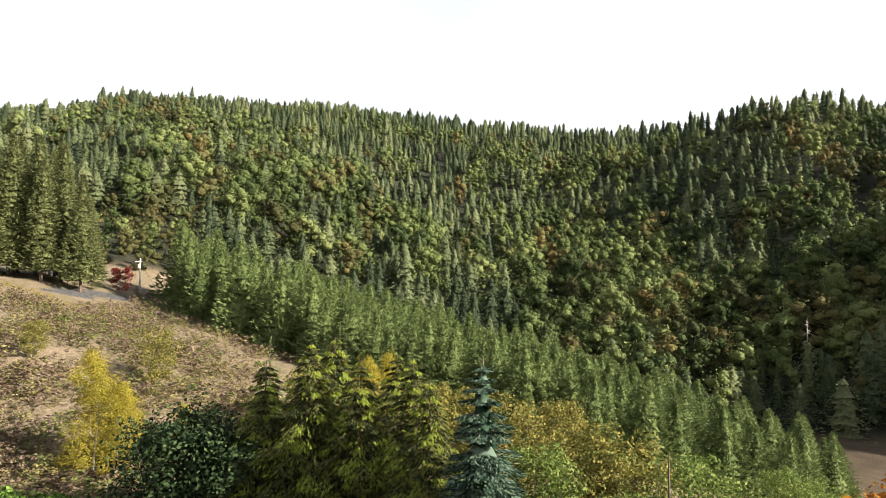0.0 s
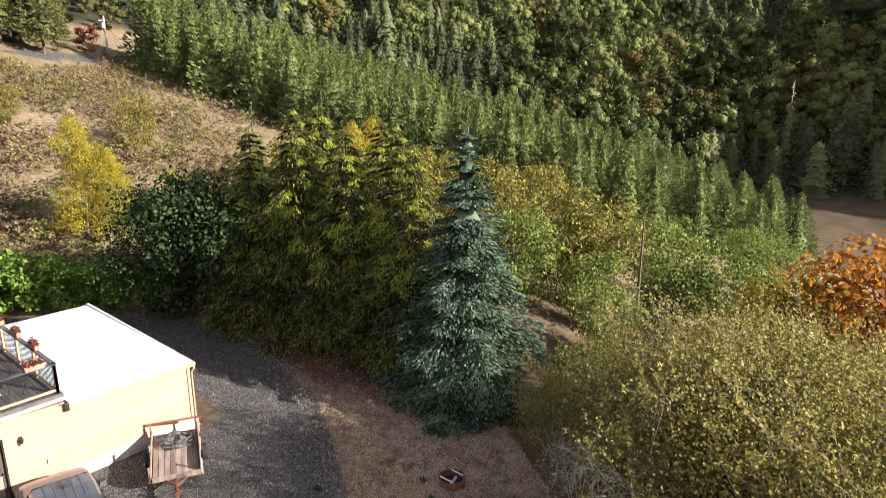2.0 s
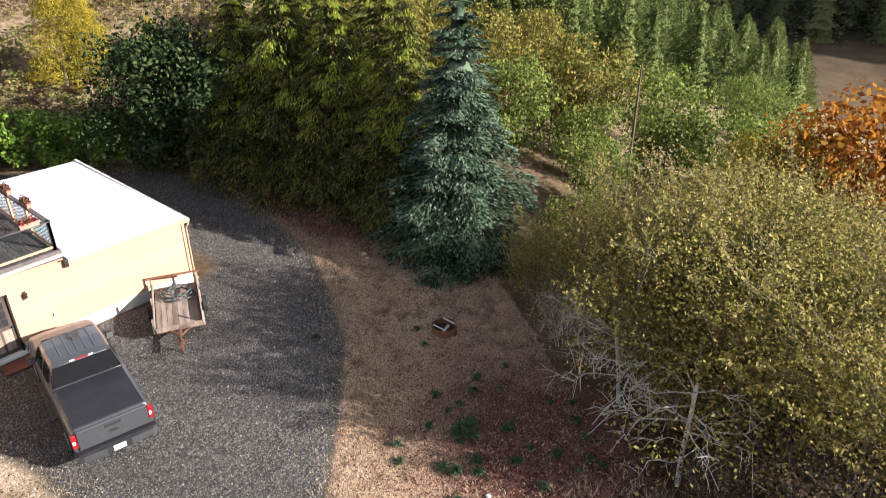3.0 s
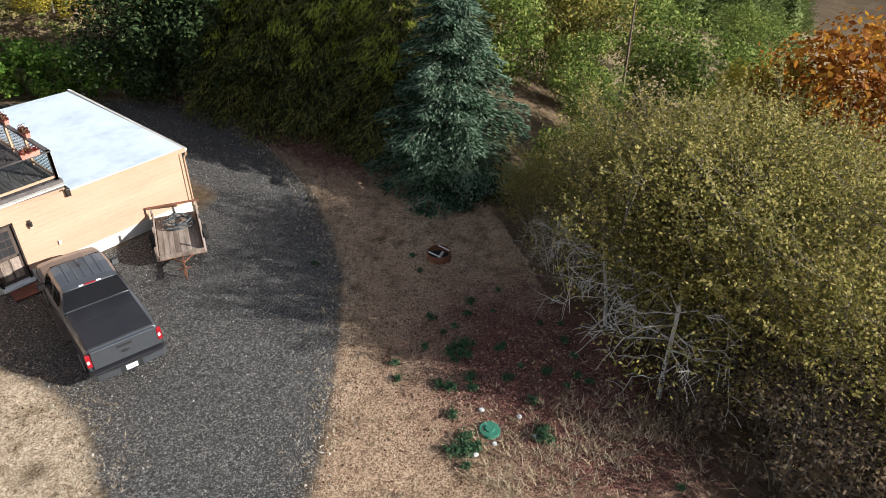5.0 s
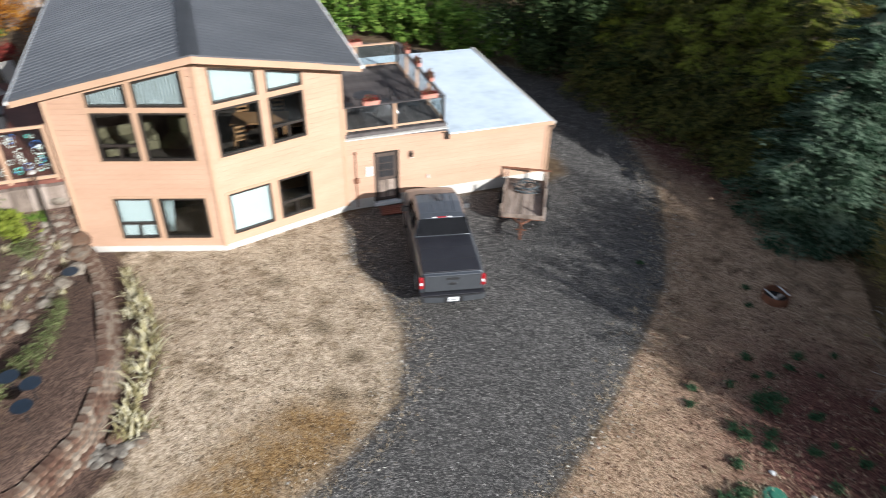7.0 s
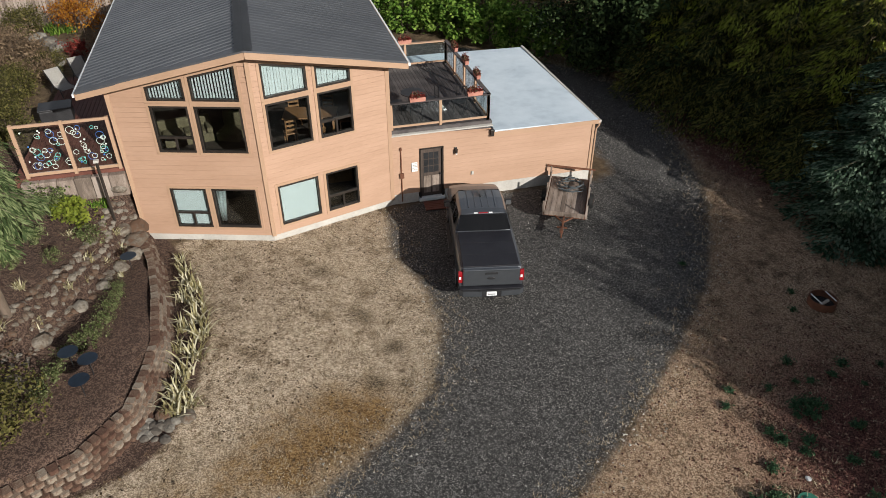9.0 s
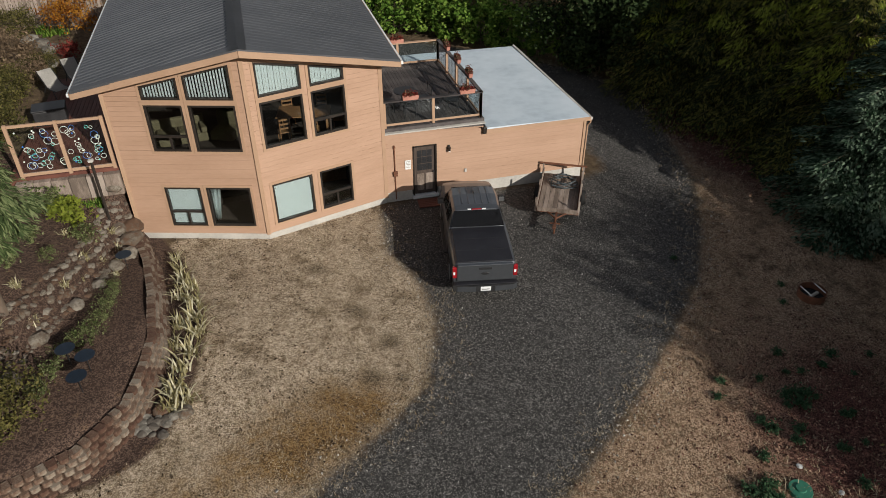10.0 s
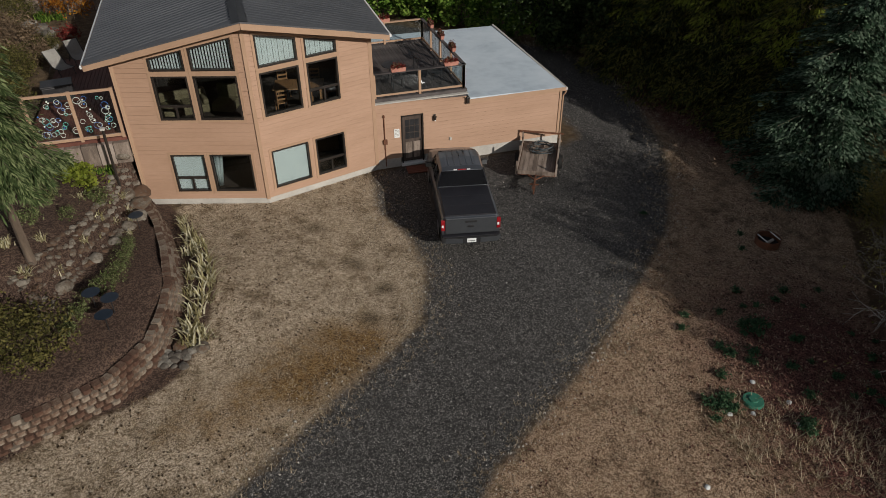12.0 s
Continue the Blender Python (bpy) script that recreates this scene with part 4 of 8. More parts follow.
def far_broad(seed, leaves, low=0.15, wide=0.36, clumps=12, leaf=0.085, core=0.74, size=0.18):
    """A broadleaved tree of unit height: rounded dense clumps, each roughened by leaves."""
    rg = np.random.default_rng(seed)
    C, O, pieces = [], [], []
    for k in range(clumps):
        t = low + 0.08 + (0.84 - low) * (k + rg.uniform(0, 1)) / clumps
        w = wide * math.sqrt(max(0.06, 1 - ((t - 0.46) / 0.5) ** 2))
        a, r = rg.uniform(0, 6.28), w * math.sqrt(rg.uniform(0.0, 1)) * 0.85
        rad = size * rg.uniform(0.7, 1.25)
        at = np.array([math.cos(a) * r, math.sin(a) * r, t])
        P, T = lump(rg)
        pieces.append((at + P * rad * core * np.array([1.0, 1.0, 0.85]), T))
        m = leaves // clumps
        d = unit(rg.normal(size=(m, 3)) + np.array([math.cos(a) * 0.4, math.sin(a) * 0.4, 0.5]))
        C.append(at + d * rad * np.array([1, 1, 0.85]) * rg.uniform(0.55, 1.25, (m, 1)))
        O.append(d + np.array([0, 0, 0.2]) + rg.normal(0, 0.15, (m, 3)))
    pieces.append(leaf_cloud(np.concatenate(C), leaf, rg, long=1.25, out=np.concatenate(O)))
    return merged(*pieces)


# ---------------------------------------------------------------- woods on the hill
far_a = [far_conifer(11 + k, 100, 0.34 + 0.06 * k, 0.07, 7, 4) for k in range(4)]
far_b = [far_conifer(21 + k, 440, 0.34 + 0.06 * k, 0.049, 9, 6) for k in range(4)]
far_c = [far_broad(31 + k, 270, wide=0.38, leaf=0.042, clumps=10, low=0.0, core=0.6, size=0.19) for k in range(4)]
far_d = [far_broad(41 + k, 760, wide=0.38, leaf=0.031, clumps=16, low=0.0, core=0.58, size=0.165) for k in range(4)]
sets = {"far": [], "near": [], "broad_g": [], "broad_o": [], "near_g": [], "near_o": []}
r = 178.0
while r < 830:
    step = 6.6 + r / 122.0
    nb = int(r * radians(82) / step)
    for k in range(nb):
        b = radians(-41 + 82 * (k + rng.uniform(-0.45, 0.45)) / nb)
        rr = r + rng.uniform(-0.5, 0.5) * step
        if rr > np.interp(b, RIDGE_B, RIDGE_R) + 25:
            continue
        u, v = rr * math.cos(b), rr * math.sin(b)
        x, y = xy_of(u, v)
        if v > 66 and rr < 192:
            continue
        z = ground_z(x, y)
        q = (rr - 185) / (np.interp(b, RIDGE_B, RIDGE_R) - 185)
        mixed = -0.5 * (q < 0.05) + lumps(x, y, 48, 1.3) + 0.55 * lumps(x, y, 17, 4.0) + 0.55 - 1.15 * abs(q - 0.22) + 0.45 * math.degrees(b) / 32
        turn = rng.uniform(0, 6.28)
        west_foot = rr < 225 and math.degrees(b) < -19
        if west_foot:
            sets["near_o" if rng.uniform() < 0.65 else "near_g"].append((x, y, z - 0.5, rng.uniform(6, 11), 1.0, turn, rng.integers(0, 4)))
        elif mixed + rng.uniform(-0.6, 0.6) > 0.42 + 3.0 * max(0.0, q - 0.72):
            key = ("near_" if rr < 300 else "broad_") + ("o" if rng.uniform() < 0.2 + 0.25 * lumps(x, y, 30, 9.0) else "g")
            hh = rng.uniform(9, 16) * (1.35 - 0.3 * q)
            sets[key].append((x, y, z - 0.5, hh, 1.0, turn, rng.integers(0, 4)))
        else:
            hh = rng.uniform(9, 15.5) * (1.1 - 0.05 * q) * (1.0 if rng.uniform() > 0.1 else 1.2) * (1 + 0.2 * lumps(x, y, 33, 5.5))
            sets["near" if rr < 320 else "far"].append((x, y, z - 0.5, hh, rng.uniform(0.85, 1.15), turn, rng.integers(0, 4)))
    r += step * 0.86
scatter("far_fir_wood", far_a, sets["far"], M["wood_fir"], "dense dark green fir wood covering the hill", "forest")
scatter("fir_wood", far_b, sets["near"], M["wood_fir"], "dark green firs on the lower hillside", "forest")
scatter("far_broadleaf_wood", far_c, sets["broad_g"], M["wood_green"], "green broadleaved trees among the hillside firs", "forest")
scatter("far_autumn_wood", far_c, sets["broad_o"], M["wood_autumn"], "olive and yellow autumn trees on the hill", "forest")
scatter("broadleaf_wood", far_d, sets["near_g"], M["wood_green"], "green broadleaved trees at the foot of the hill", "forest")
scatter("autumn_wood", far_d, sets["near_o"], M["wood_autumn"], "olive autumn trees at the foot of the hill", "forest")

# ---------------------------------------------------------------- young fir plantation
PLOT = [(98, -32), (86, -17), (76, 0), (70, 22), (72, 38), (90, 51), (100, 55), (108, 51), (122, 40), (126, 0), (124, -30), (121, -45), (112, -44.5), (103, -38.5)]
firs = [shoot_conifer(9.2, 4.3, 12, 9, 2300, 0.37, M["fir"], M["bark"], 50 + k, power=0.8, core=0.55) for k in range(4)]
n_fir = 0
for i in range(16):
    for j in range(27):
        u, v = 66 + i * 4.1 + rng.uniform(-0.9, 0.9), -50 + j * 4.15 + (i % 2) * 2.0 + rng.uniform(-0.9, 0.9)
        if inside(PLOT, np.array([u]), np.array([v]))[0] and n_fir < 300:
            x, y = xy_of(u, v)
            s = float(np.interp(v, (-45, -20, 20, 44, 56), (1.34, 1.12, 0.98, 0.9, 0.62))) * rng.uniform(0.86, 1.1)
            plant(firs[(i + j * 2 + i * j) % 4], "young_fir", x, y, "dense green young fir in a hillside plantation", "fir tree", "plantation firs", s, rng.uniform(0, 6.28), tall=rng.uniform(0.92, 1.12))
            n_fir += 1

# ---------------------------------------------------------------- trees beside the yard
spruce = sprig_conifer(10.9, 3.5, 25, 10, 720, M["spruce"], M["bark"], 60, droop=0.36, up=0.22, size=0.15, thin=0.25, power=0.86, ragged=0.4, hang=0.3, core=0.5)
plant(spruce, "blue_spruce", 15.9, -5.4, "tall blue-green spruce with brown cones beside the gravel drive", "spruce tree")
cedars = [sprig_conifer(10.4, 3.7, 32, 8, 330, M["cedar"], M["bark"], 70 + k, droop=0.5, up=0.25, size=0.17, thin=0.17, power=0.8, ragged=0.45, hang=0.6) for k in range(2)]
# Lime tips kept to the upper boughs; lower ones stay dark as painted shade.
limes = sprig_conifer(10.4, 3.7, 24, 6, 110, M["lime"], M["bark"], 75, droop=0.5, up=0.25, start=0.4, size=0.17, thin=0.16, power=0.8, ragged=0.5, hang=1.0, bare=0.45)
for k, (x, y, h) in enumerate([(14.9, 7.3, 9.9), (15.7, 4.8, 10.9), (17.4, 5.2, 11.0), (16.5, 2.2, 10.2), (17.6, 0.0, 10.4), (16.6, -2.0, 9.6), (19.5, 3.0, 10.2), (18.2, 8.4, 9.6)]):
    ob = plant(cedars[k % 2], "cedar", x, y, "dark olive cedar with drooping boughs edging the drive", "cedar tree", "cedar row", h / 10.4, k * 1.3)
    tips = new("new_growth", limes[1])
    tips.parent = ob
    tips.rotation_euler = (0, 0, 0.7 * k)
laurel = broad_tree("laurel", 7.3, 3.3, 17000, 0.15, M["laurel"], M["bark"], 80, stems=4, blobs=60, low=0.08)
plant(laurel, "laurel_bush", 12.9, 11.0, "large dark green laurel bush behind the garage", "bush")
plant(laurel, "laurel_bush", 14.2, 8.6, "large dark green laurel bush behind the garage", "bush", scale=0.93, turn=2.0)

hedge_src = [broad_tree("hedge", 2.7, 1.5, 2600, 0.16, M["hedge"], M["bark"], 85 + k, stems=5, blobs=26, low=0.06) for k in range(2)]
for k in range(9):
    t = k / 8
    x, y = 1.0 + 11.5 * t, 23.4 - 10.5 * t
    plant(hedge_src[k % 2], "hedge_shrub", x + rng.uniform(-0.3, 0.3), y + rng.uniform(-0.3, 0.3), "bright green leafy hedge shrub along the drive", "shrub", "hedge", rng.uniform(0.85, 1.15), k * 0.9)

willow = [broad_tree("willow", 9.0, 4.3, 27000, 0.075, M["willow"], M["twig"], 90 + k, stems=9, blobs=110, low=0.12, shoots=8, limbs=9, thick=1.1, sparse=1.0) for k in range(3)]
# The one at (12.6, -26.8) is out of view, added to shade the verge.
for k, (x, y, s) in enumerate([(13.4, -16.4, 0.86), (15.0, -13.7, 0.66), (16.2, -18.6, 0.92), (17.6, -11.2, 0.44), (12.9, -21.4, 0.88), (17.0, -23.2, 0.88), (19.4, -15.6, 0.8), (14.7, -10.5, 0.36), (21.0, -20.4, 0.85), (12.6, -26.8, 0.8), (12.9, -18.8, 0.92), (14.5, -17.2, 0.88)]):
    plant(willow[k % 3], "willow", x, y, "yellow-olive willow with many pale stems on the bank", "willow tree", "bank willows", s, k * 1.1)


def hanging_branches(seed, n, reach, drop, bark):
    """Bare pale limbs that rise from a leaning stem, arch over and hang, with forking twigs. Returns its mesh."""
    rg = np.random.default_rng(seed)
    bm = bmesh.new()
    hub = Vector((0.3, 0.0, 3.1))
    tube(bm, [(-0.2, 0.1, -0.6), (0.0, 0.1, 1.2), tuple(hub)], 0.085, 0.05, 7)
    for k in range(n):
        a, ln = rg.uniform(0, 6.28), reach * rg.uniform(0.5, 1.1)
        d = Vector((math.cos(a), math.sin(a), 0))
        sd = Vector((-d.y, d.x, 0))
        p0 = hub.lerp(Vector((-0.1, 0.1, 0.3)), rg.uniform(0, 1) ** 1.5)
        sway = rg.normal(0, 0.16)
        pts = [p0]
        for t in (0.2, 0.4, 0.6, 0.8, 1.0):
            pts.append(p0 + d * ln * t ** 0.85 + sd * ln * (sway * math.sin(t * 4) + rg.normal(0, 0.03)) + Vector((0, 0, ln * (0.55 * t - (0.3 + drop * rg.uniform(-0.2, 1.3)) * t ** 2))))
        tube(bm, pts, 0.02 * rg.uniform(0.6, 1.4), 0.007, 4)
        for j in range(6):
            i0 = int(rg.integers(1, 5))
            q = pts[i0].lerp(pts[i0 + 1], rg.uniform(0, 1))
            way = (d * rg.uniform(0.2, 1.0) + sd * rg.normal(0, 0.8) + Vector((0, 0, rg.uniform(-0.9, 0.4)))).normalized()
            l2 = ln * rg.uniform(0.15, 0.4)
            bend = q + way * l2 * 0.5 + Vector((0, 0, 0.06 * l2))
            end = q + way * l2 + Vector((0, 0, -0.12 * l2))
            tube(bm, [q, bend, end], 0.013, 0.006, 3)
            tube(bm, [bend, bend + (way + Vector(rg.normal(0, 0.6, 3))).normalized() * l2 * 0.5], 0.008, 0.005, 3)
    me = bpy.data.meshes.new("branches")
    bm.to_mesh(me)
    bm.free()
    me.materials.append(bark)
    return me


hanging = [hanging_branches(99 + k, 20, 2.3, 0.6, M["lichen"]) for k in range(2)]
few = broad_tree("few_leaves", 3.6, 2.2, 900, 0.085, M["willow"], M["twig"], 98, stems=4, blobs=30, low=0.3)
for k, (x, y, s) in enumerate([(10.2, -17.9, 1.0), (11.4, -15.2, 0.85), (13.2, -12.2, 0.55)]):
    ob = plant((hanging[k % 2], few[1]), "bare_willow", x, y, "half-bare willow with hanging pale branches on the bank", "willow tree", "bare willows", s, 0.6 + k * 1.9)
barebush = broad_tree("bare_shrub", 3.6, 2.2, 1900, 0.09, M["bankleaf"], M["twig"], 97, stems=9, blobs=40, low=0.2, shoots=6, limbs=9)
for k, (x, y, s) in enumerate([(9.8, -21.6, 1.0), (11.6, -20.6, 1.1), (10.2, -24.2, 1.1), (12.6, -23.0, 1.0), (9.4, -18.9, 0.6)]):
    plant(barebush, "bare_shrub", x, y, "half-bare shrub with pale twigs on the bank", "shrub", "bank shrubs", s, k * 1.7)
maple = broad_tree("maple", 9.5, 4.4, 17000, 0.17, M["orange"], M["bark"], 100, stems=2, blobs=60, low=0.2)
plant(maple, "maple", 26.6, -19.2, "orange and rust autumn maple below the bank", "maple tree", scale=1.17)
yel = broad_tree("yellow_tree", 8.0, 2.5, 24000, 0.062, M["yellow"], M["palebark"], 101, stems=1, blobs=120, low=0.05, shape="spire", thick=0.5)
for x, y, h, wd in [(24.6, -13.7, 4.7 - ground_z(24.6, -13.7), 1.3), (25.6, -15.2, 4.8 - ground_z(25.6, -15.2), 1.3), (14.0, 25.6, 8.4, 1.1), (15.3, 24.6, 6.2, 1.2), (16.0, 25.0, 5.2, 1.1), (20.0, 25.1, 3.6, 1.3), (30.0, 17.2, 8.5, 0.9), (32.5, 17.4, 8.8, 0.9)]:
    plant(yel, "yellow_birch", x, y, "slender bright yellow autumn birch", "birch tree", "yellow birches", h / 8.0 * wd, x * 3, tall=1 / wd)
oli = [broad_tree("olive_tree", 8.0, 2.9, 5200, 0.16, M["olive"], M["bark"], 103 + k, stems=3, blobs=46, low=0.12) for k in range(2)]
for k, (x, y, h) in enumerate([(31.5, 5.3, 7.1), (31.8, 0.5, 7.4), (32.6, -1.8, 7.7), (48.0, 12.4, 8.0), (32.0, 9.6, 7.1), (37.9, 8.7, 5.8), (23.2, 36.4, 5.2), (16.1, 44.0, 3.6), (26.0, 10.5, 7.6), (27.5, 14.5, 7.6), (39.0, 15.0, 6.5), (41.0, 21.0, 6.0), (24.5, 14.0, 7.0), (28.8, 22.9, 6.6)]):
    plant(oli[k % 2], "alder", x, y, "olive and gold autumn alder in rough ground", "alder tree", "alders", h / 8.0, k * 1.9)
gre = [broad_tree("green_tree", 7.5, 3.0, 5200, 0.16, M["green"], M["bark"], 107 + k, stems=3, blobs=46, low=0.1) for k in range(2)]
for k, (x, y, h) in enumerate([(27.1, -0.3, 6.0), (35.1, -6.0, 7.2), (35.0, -9.4, 6.6), (43.6, -0.5, 6.2), (29.0, -4.0, 5.0), (26.0, -6.5, 4.4), (39.0, -10.0, 6.0), (38.0, 2.0, 6.0), (23.0, -8.6, 3.2), (33.5, -13.5, 5.6), (17.4, -9.9, 3.4), (58.0, -4.6, 6.5), (62.0, -1.6, 6.5), (54.0, -8.4, 6.0)]):
    plant(gre[k % 2], "green_tree", x, y, "bushy green broadleaved tree below the yard", "tree", "green trees", h / 7.5, k * 2.1)
small = conifer("small_conifer", 9.0, 2.2, 26, 9, 9, M["fir"], M["bark"], 110, droop=0.3, up=0.15, twig=0.65, needle=0.10)
for x, y, h in [(24.0, 20.7, 8.8), (32.4, 23.4, 9.2), (22.8, 6.4, 9.6), (36.0, 27.0, 8.0)]:
    plant(small, "small_conifer", x, y, "slim green conifer on the slope", "conifer", "slope conifers", h / 9.0, x)
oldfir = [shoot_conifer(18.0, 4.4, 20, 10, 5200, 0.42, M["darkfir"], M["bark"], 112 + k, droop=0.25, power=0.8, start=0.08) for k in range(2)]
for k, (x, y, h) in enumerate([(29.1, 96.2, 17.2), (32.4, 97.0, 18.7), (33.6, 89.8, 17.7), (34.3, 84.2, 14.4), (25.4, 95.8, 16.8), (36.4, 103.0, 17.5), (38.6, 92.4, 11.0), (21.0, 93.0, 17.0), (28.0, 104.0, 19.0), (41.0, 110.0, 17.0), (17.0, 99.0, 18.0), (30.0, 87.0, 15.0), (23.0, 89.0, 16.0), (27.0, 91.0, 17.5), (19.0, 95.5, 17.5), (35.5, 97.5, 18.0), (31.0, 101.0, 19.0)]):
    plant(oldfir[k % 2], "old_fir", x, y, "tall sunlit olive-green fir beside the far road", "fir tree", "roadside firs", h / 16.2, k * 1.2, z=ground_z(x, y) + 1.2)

# low scrub on the slope
tuft = [far_broad(120 + k, 48, low=-0.1, wide=0.62, leaf=0.085, clumps=4, core=0.42, size=0.2) for k in range(4)]
heath, gold, leafy_rows = [], [], []
for k in range(7600):
    u = rng.uniform(40, 112)
    v = rng.uniform(-0.72 * u, -0.10 * u - 3)
    x, y = xy_of(u, v)
    if v < -46 and u > 84:
        continue
    d = lumps(x, y, 4.5, 7.0) + 0.5 * lumps(x, y, 11, 2.0)
    if d < rng.uniform(-0.8, 0.0):
        continue
    s = (0.9 + 1.5 * rng.uniform() ** 2) * (1.0 + 0.45 * max(0.0, d))
    pick = rng.uniform() + 0.25 * lumps(x, y, 9, 3.0)
    (heath if pick < 0.55 else gold if pick < 0.85 else leafy_rows).append((x, y, ground_z(x, y) - 0.12, s, rng.uniform(0.4, 0.75), rng.uniform(0, 6.28), rng.integers(0, 4)))
scatter("heath_scrub", tuft, heath, M["brownbush"], "low brown heath scrub on the open slope", "scrub")
scatter("olive_scrub", tuft, gold, M["heath_olive"], "low olive scrub on the open slope", "scrub")
scatter("green_scrub", tuft, leafy_rows, M["heath_green"], "low green scrub on the open slope", "scrub")

# ---------------------------------------------------------------- house
def clip(poly, a, b, c):
    """The part of a flat polygon where a*s + b*z + c >= 0."""
    out = []
    for (s0, z0), (s1, z1) in zip(poly, poly[1:] + poly[:1]):
        d0, d1 = a * s0 + b * z0 + c, a * s1 + b * z1 + c
        if d0 >= 0:
            out.append((s0, z0))
        if (d0 > 0 > d1) or (d0 < 0 < d1):
            t = d0 / (d0 - d1)
            out.append((s0 + (s1 - s0) * t, z0 + (z1 - z0) * t))
    return out


def cut_away(poly, hole):
    """The pieces of a polygon outside a convex hole (its corners anticlockwise)."""
    pieces, rest = [], poly
    for (s0, z0), (s1, z1) in zip(hole, hole[1:] + hole[:1]):
        a, b = -(z1 - z0), s1 - s0
        c = -(a * s0 + b * z0)
        if len(rest) < 3:
            break
        o = clip(rest, -a, -b, -c)
        if len(o) > 2:
            pieces.append(o)
        rest = clip(rest, a, b, c)
    return pieces


def lap_wall(name, p0, p1, z0, za, zb, holes, mat, parent, lap=0.17, thick=0.16):
    """A wall from p0 to p1 clad in lapped boards, with a sloping top and openings through it."""
    d = Vector((p1[0] - p0[0], p1[1] - p0[1], 0))
    ln = d.length
    d.normalize()
    nrm = Vector((d.y, -d.x, 0))
    V, F = [], []

    def emit(poly, off):
        base = len(V)
        for s, z in poly:
            V.append(Vector((p0[0], p0[1], 0)) + d * s + nrm * off(z) + Vector((0, 0, z)))
        F.append(tuple(range(base, base + len(poly))))

    k, top = 0, max(za, zb)
    while z0 + k * lap < top:
        lo, hi = z0 + k * lap, z0 + (k + 1) * lap
        pieces = [[(0, lo), (ln, lo), (ln, hi), (0, hi)]]
        pieces = [clip(p, (zb - za) / ln, -1, za) for p in pieces]
        for h in holes:
            pieces = [q for p in pieces if len(p) > 2 for q in cut_away(p, h)]
        for p in pieces:
            if len(p) > 2:
                for q, deep in ((clip(p, 0, -1, hi - 0.01), 0.0), (clip(p, 0, 1, 0.01 - hi), -0.02)):
                    if len(q) > 2:
                        emit(q, lambda z, deep=deep: deep or 0.013 * (1 - (z - lo) / lap))
                ss = [s for s, z in p if z >= hi - 0.02]
                if len(ss) > 1 and max(ss) - min(ss) > 0.01:
                    b0 = len(V)
                    for s, o in ((min(ss), 0.001), (max(ss), 0.001), (max(ss), -0.02), (min(ss), -0.02)):
                        V.append(Vector((p0[0], p0[1], hi - 0.01)) + d * s + nrm * o)
                    F.append((b0, b0 + 1, b0 + 2, b0 + 3))
                emit(p[::-1], lambda z: -thick)
                zs = [z for s, z in p]
                if min(zs) <= lo + 1e-4:
                    ss = [s for s, z in p if z <= lo + 1e-4]
                    b0 = len(V)
                    for s, o in ((min(ss), 0.0), (max(ss), 0.0), (max(ss), 0.013), (min(ss), 0.013)):
                        V.append(Vector((p0[0], p0[1], lo)) + d * s + nrm * o)
                    F.append((b0, b0 + 1, b0 + 2, b0 + 3))
        k += 1
    return mesh_object(name, V, F, mat, parent)


def facet(p0, p1):
    """Local frame on a wall: x along it, y inwards, z up."""
    d = Vector((p1[0] - p0[0], p1[1] - p0[1], 0)).normalized()
    return Matrix(((d.x, -d.y, 0, p0[0]), (d.y, d.x, 0, p0[1]), (0, 0, 1, 0), (0, 0, 0, 1)))


def strip(bm, a, b, w, d0, d1):
    """A flat bar in a wall's plane from a to b (along, up), w wide, from depth d0 to d1."""
    a, b = Vector((a[0], 0, a[1])), Vector((b[0], 0, b[1]))
    t = (b - a).normalized()
    n = Vector((-t.z, 0, t.x)) * w / 2
    vs = []
    for y in (d0, d1):
        for p in (a - t * w / 2 * 0.98 - n, b + t * w / 2 * 0.98 - n, b + t * w / 2 * 0.98 + n, a - t * w / 2 * 0.98 + n):
            vs.append(bm.verts.new((p.x, y, p.z)))
    for f in ((0, 1, 2, 3), (7, 6, 5, 4), (0, 4, 5, 1), (1, 5, 6, 2), (2, 6, 7, 3), (3, 7, 4, 0)):
        bm.faces.new([vs[i] for i in f])


def flat_poly(name, poly, y, mat, parent, label="", shadow=True, thick=0.008):
    bm = bmesh.new()
    fr = [bm.verts.new((s, y, z)) for s, z in poly]
    bk = [bm.verts.new((s, y + thick, z)) for s, z in poly]
    bm.faces.new(fr)
    bm.faces.new(bk[::-1])
    for i in range(len(poly)):
        j = (i + 1) % len(poly)
        bm.faces.new((fr[i], bk[i], bk[j], fr[j]))
    ob = part(name, bm, mat, parent, label)
    ob.visible_shadow = shadow
    return ob


def grown(poly, d):
    """The outline of an opening moved outwards by d on all sides."""
    cx, cz = sum(p[0] for p in poly) / len(poly), sum(p[1] for p in poly) / len(poly)
    return [(s + (-d if s < cx else d), z + (-d if z < cz else d)) for s, z in poly]


def ring(bm, outer, inner, d0, d1):
    """A flat frame between two outlines in a wall's plane, from depth d0 to d1."""
    n = len(outer)
    o0, o1, i0, i1 = [[bm.verts.new((s, y, z)) for s, z in poly] for poly, y in ((outer, d0), (outer, d1), (inner, d0), (inner, d1))]
    for k in range(n):
        j = (k + 1) % n
        for f in ((o0[k], o0[j], i0[j], i0[k]), (o1[k], i1[k], i1[j], o1[j]), (o0[k], o1[k], o1[j], o0[j]), (i0[k], i0[j], i1[j], i1[k])):
            bm.faces.new(f)


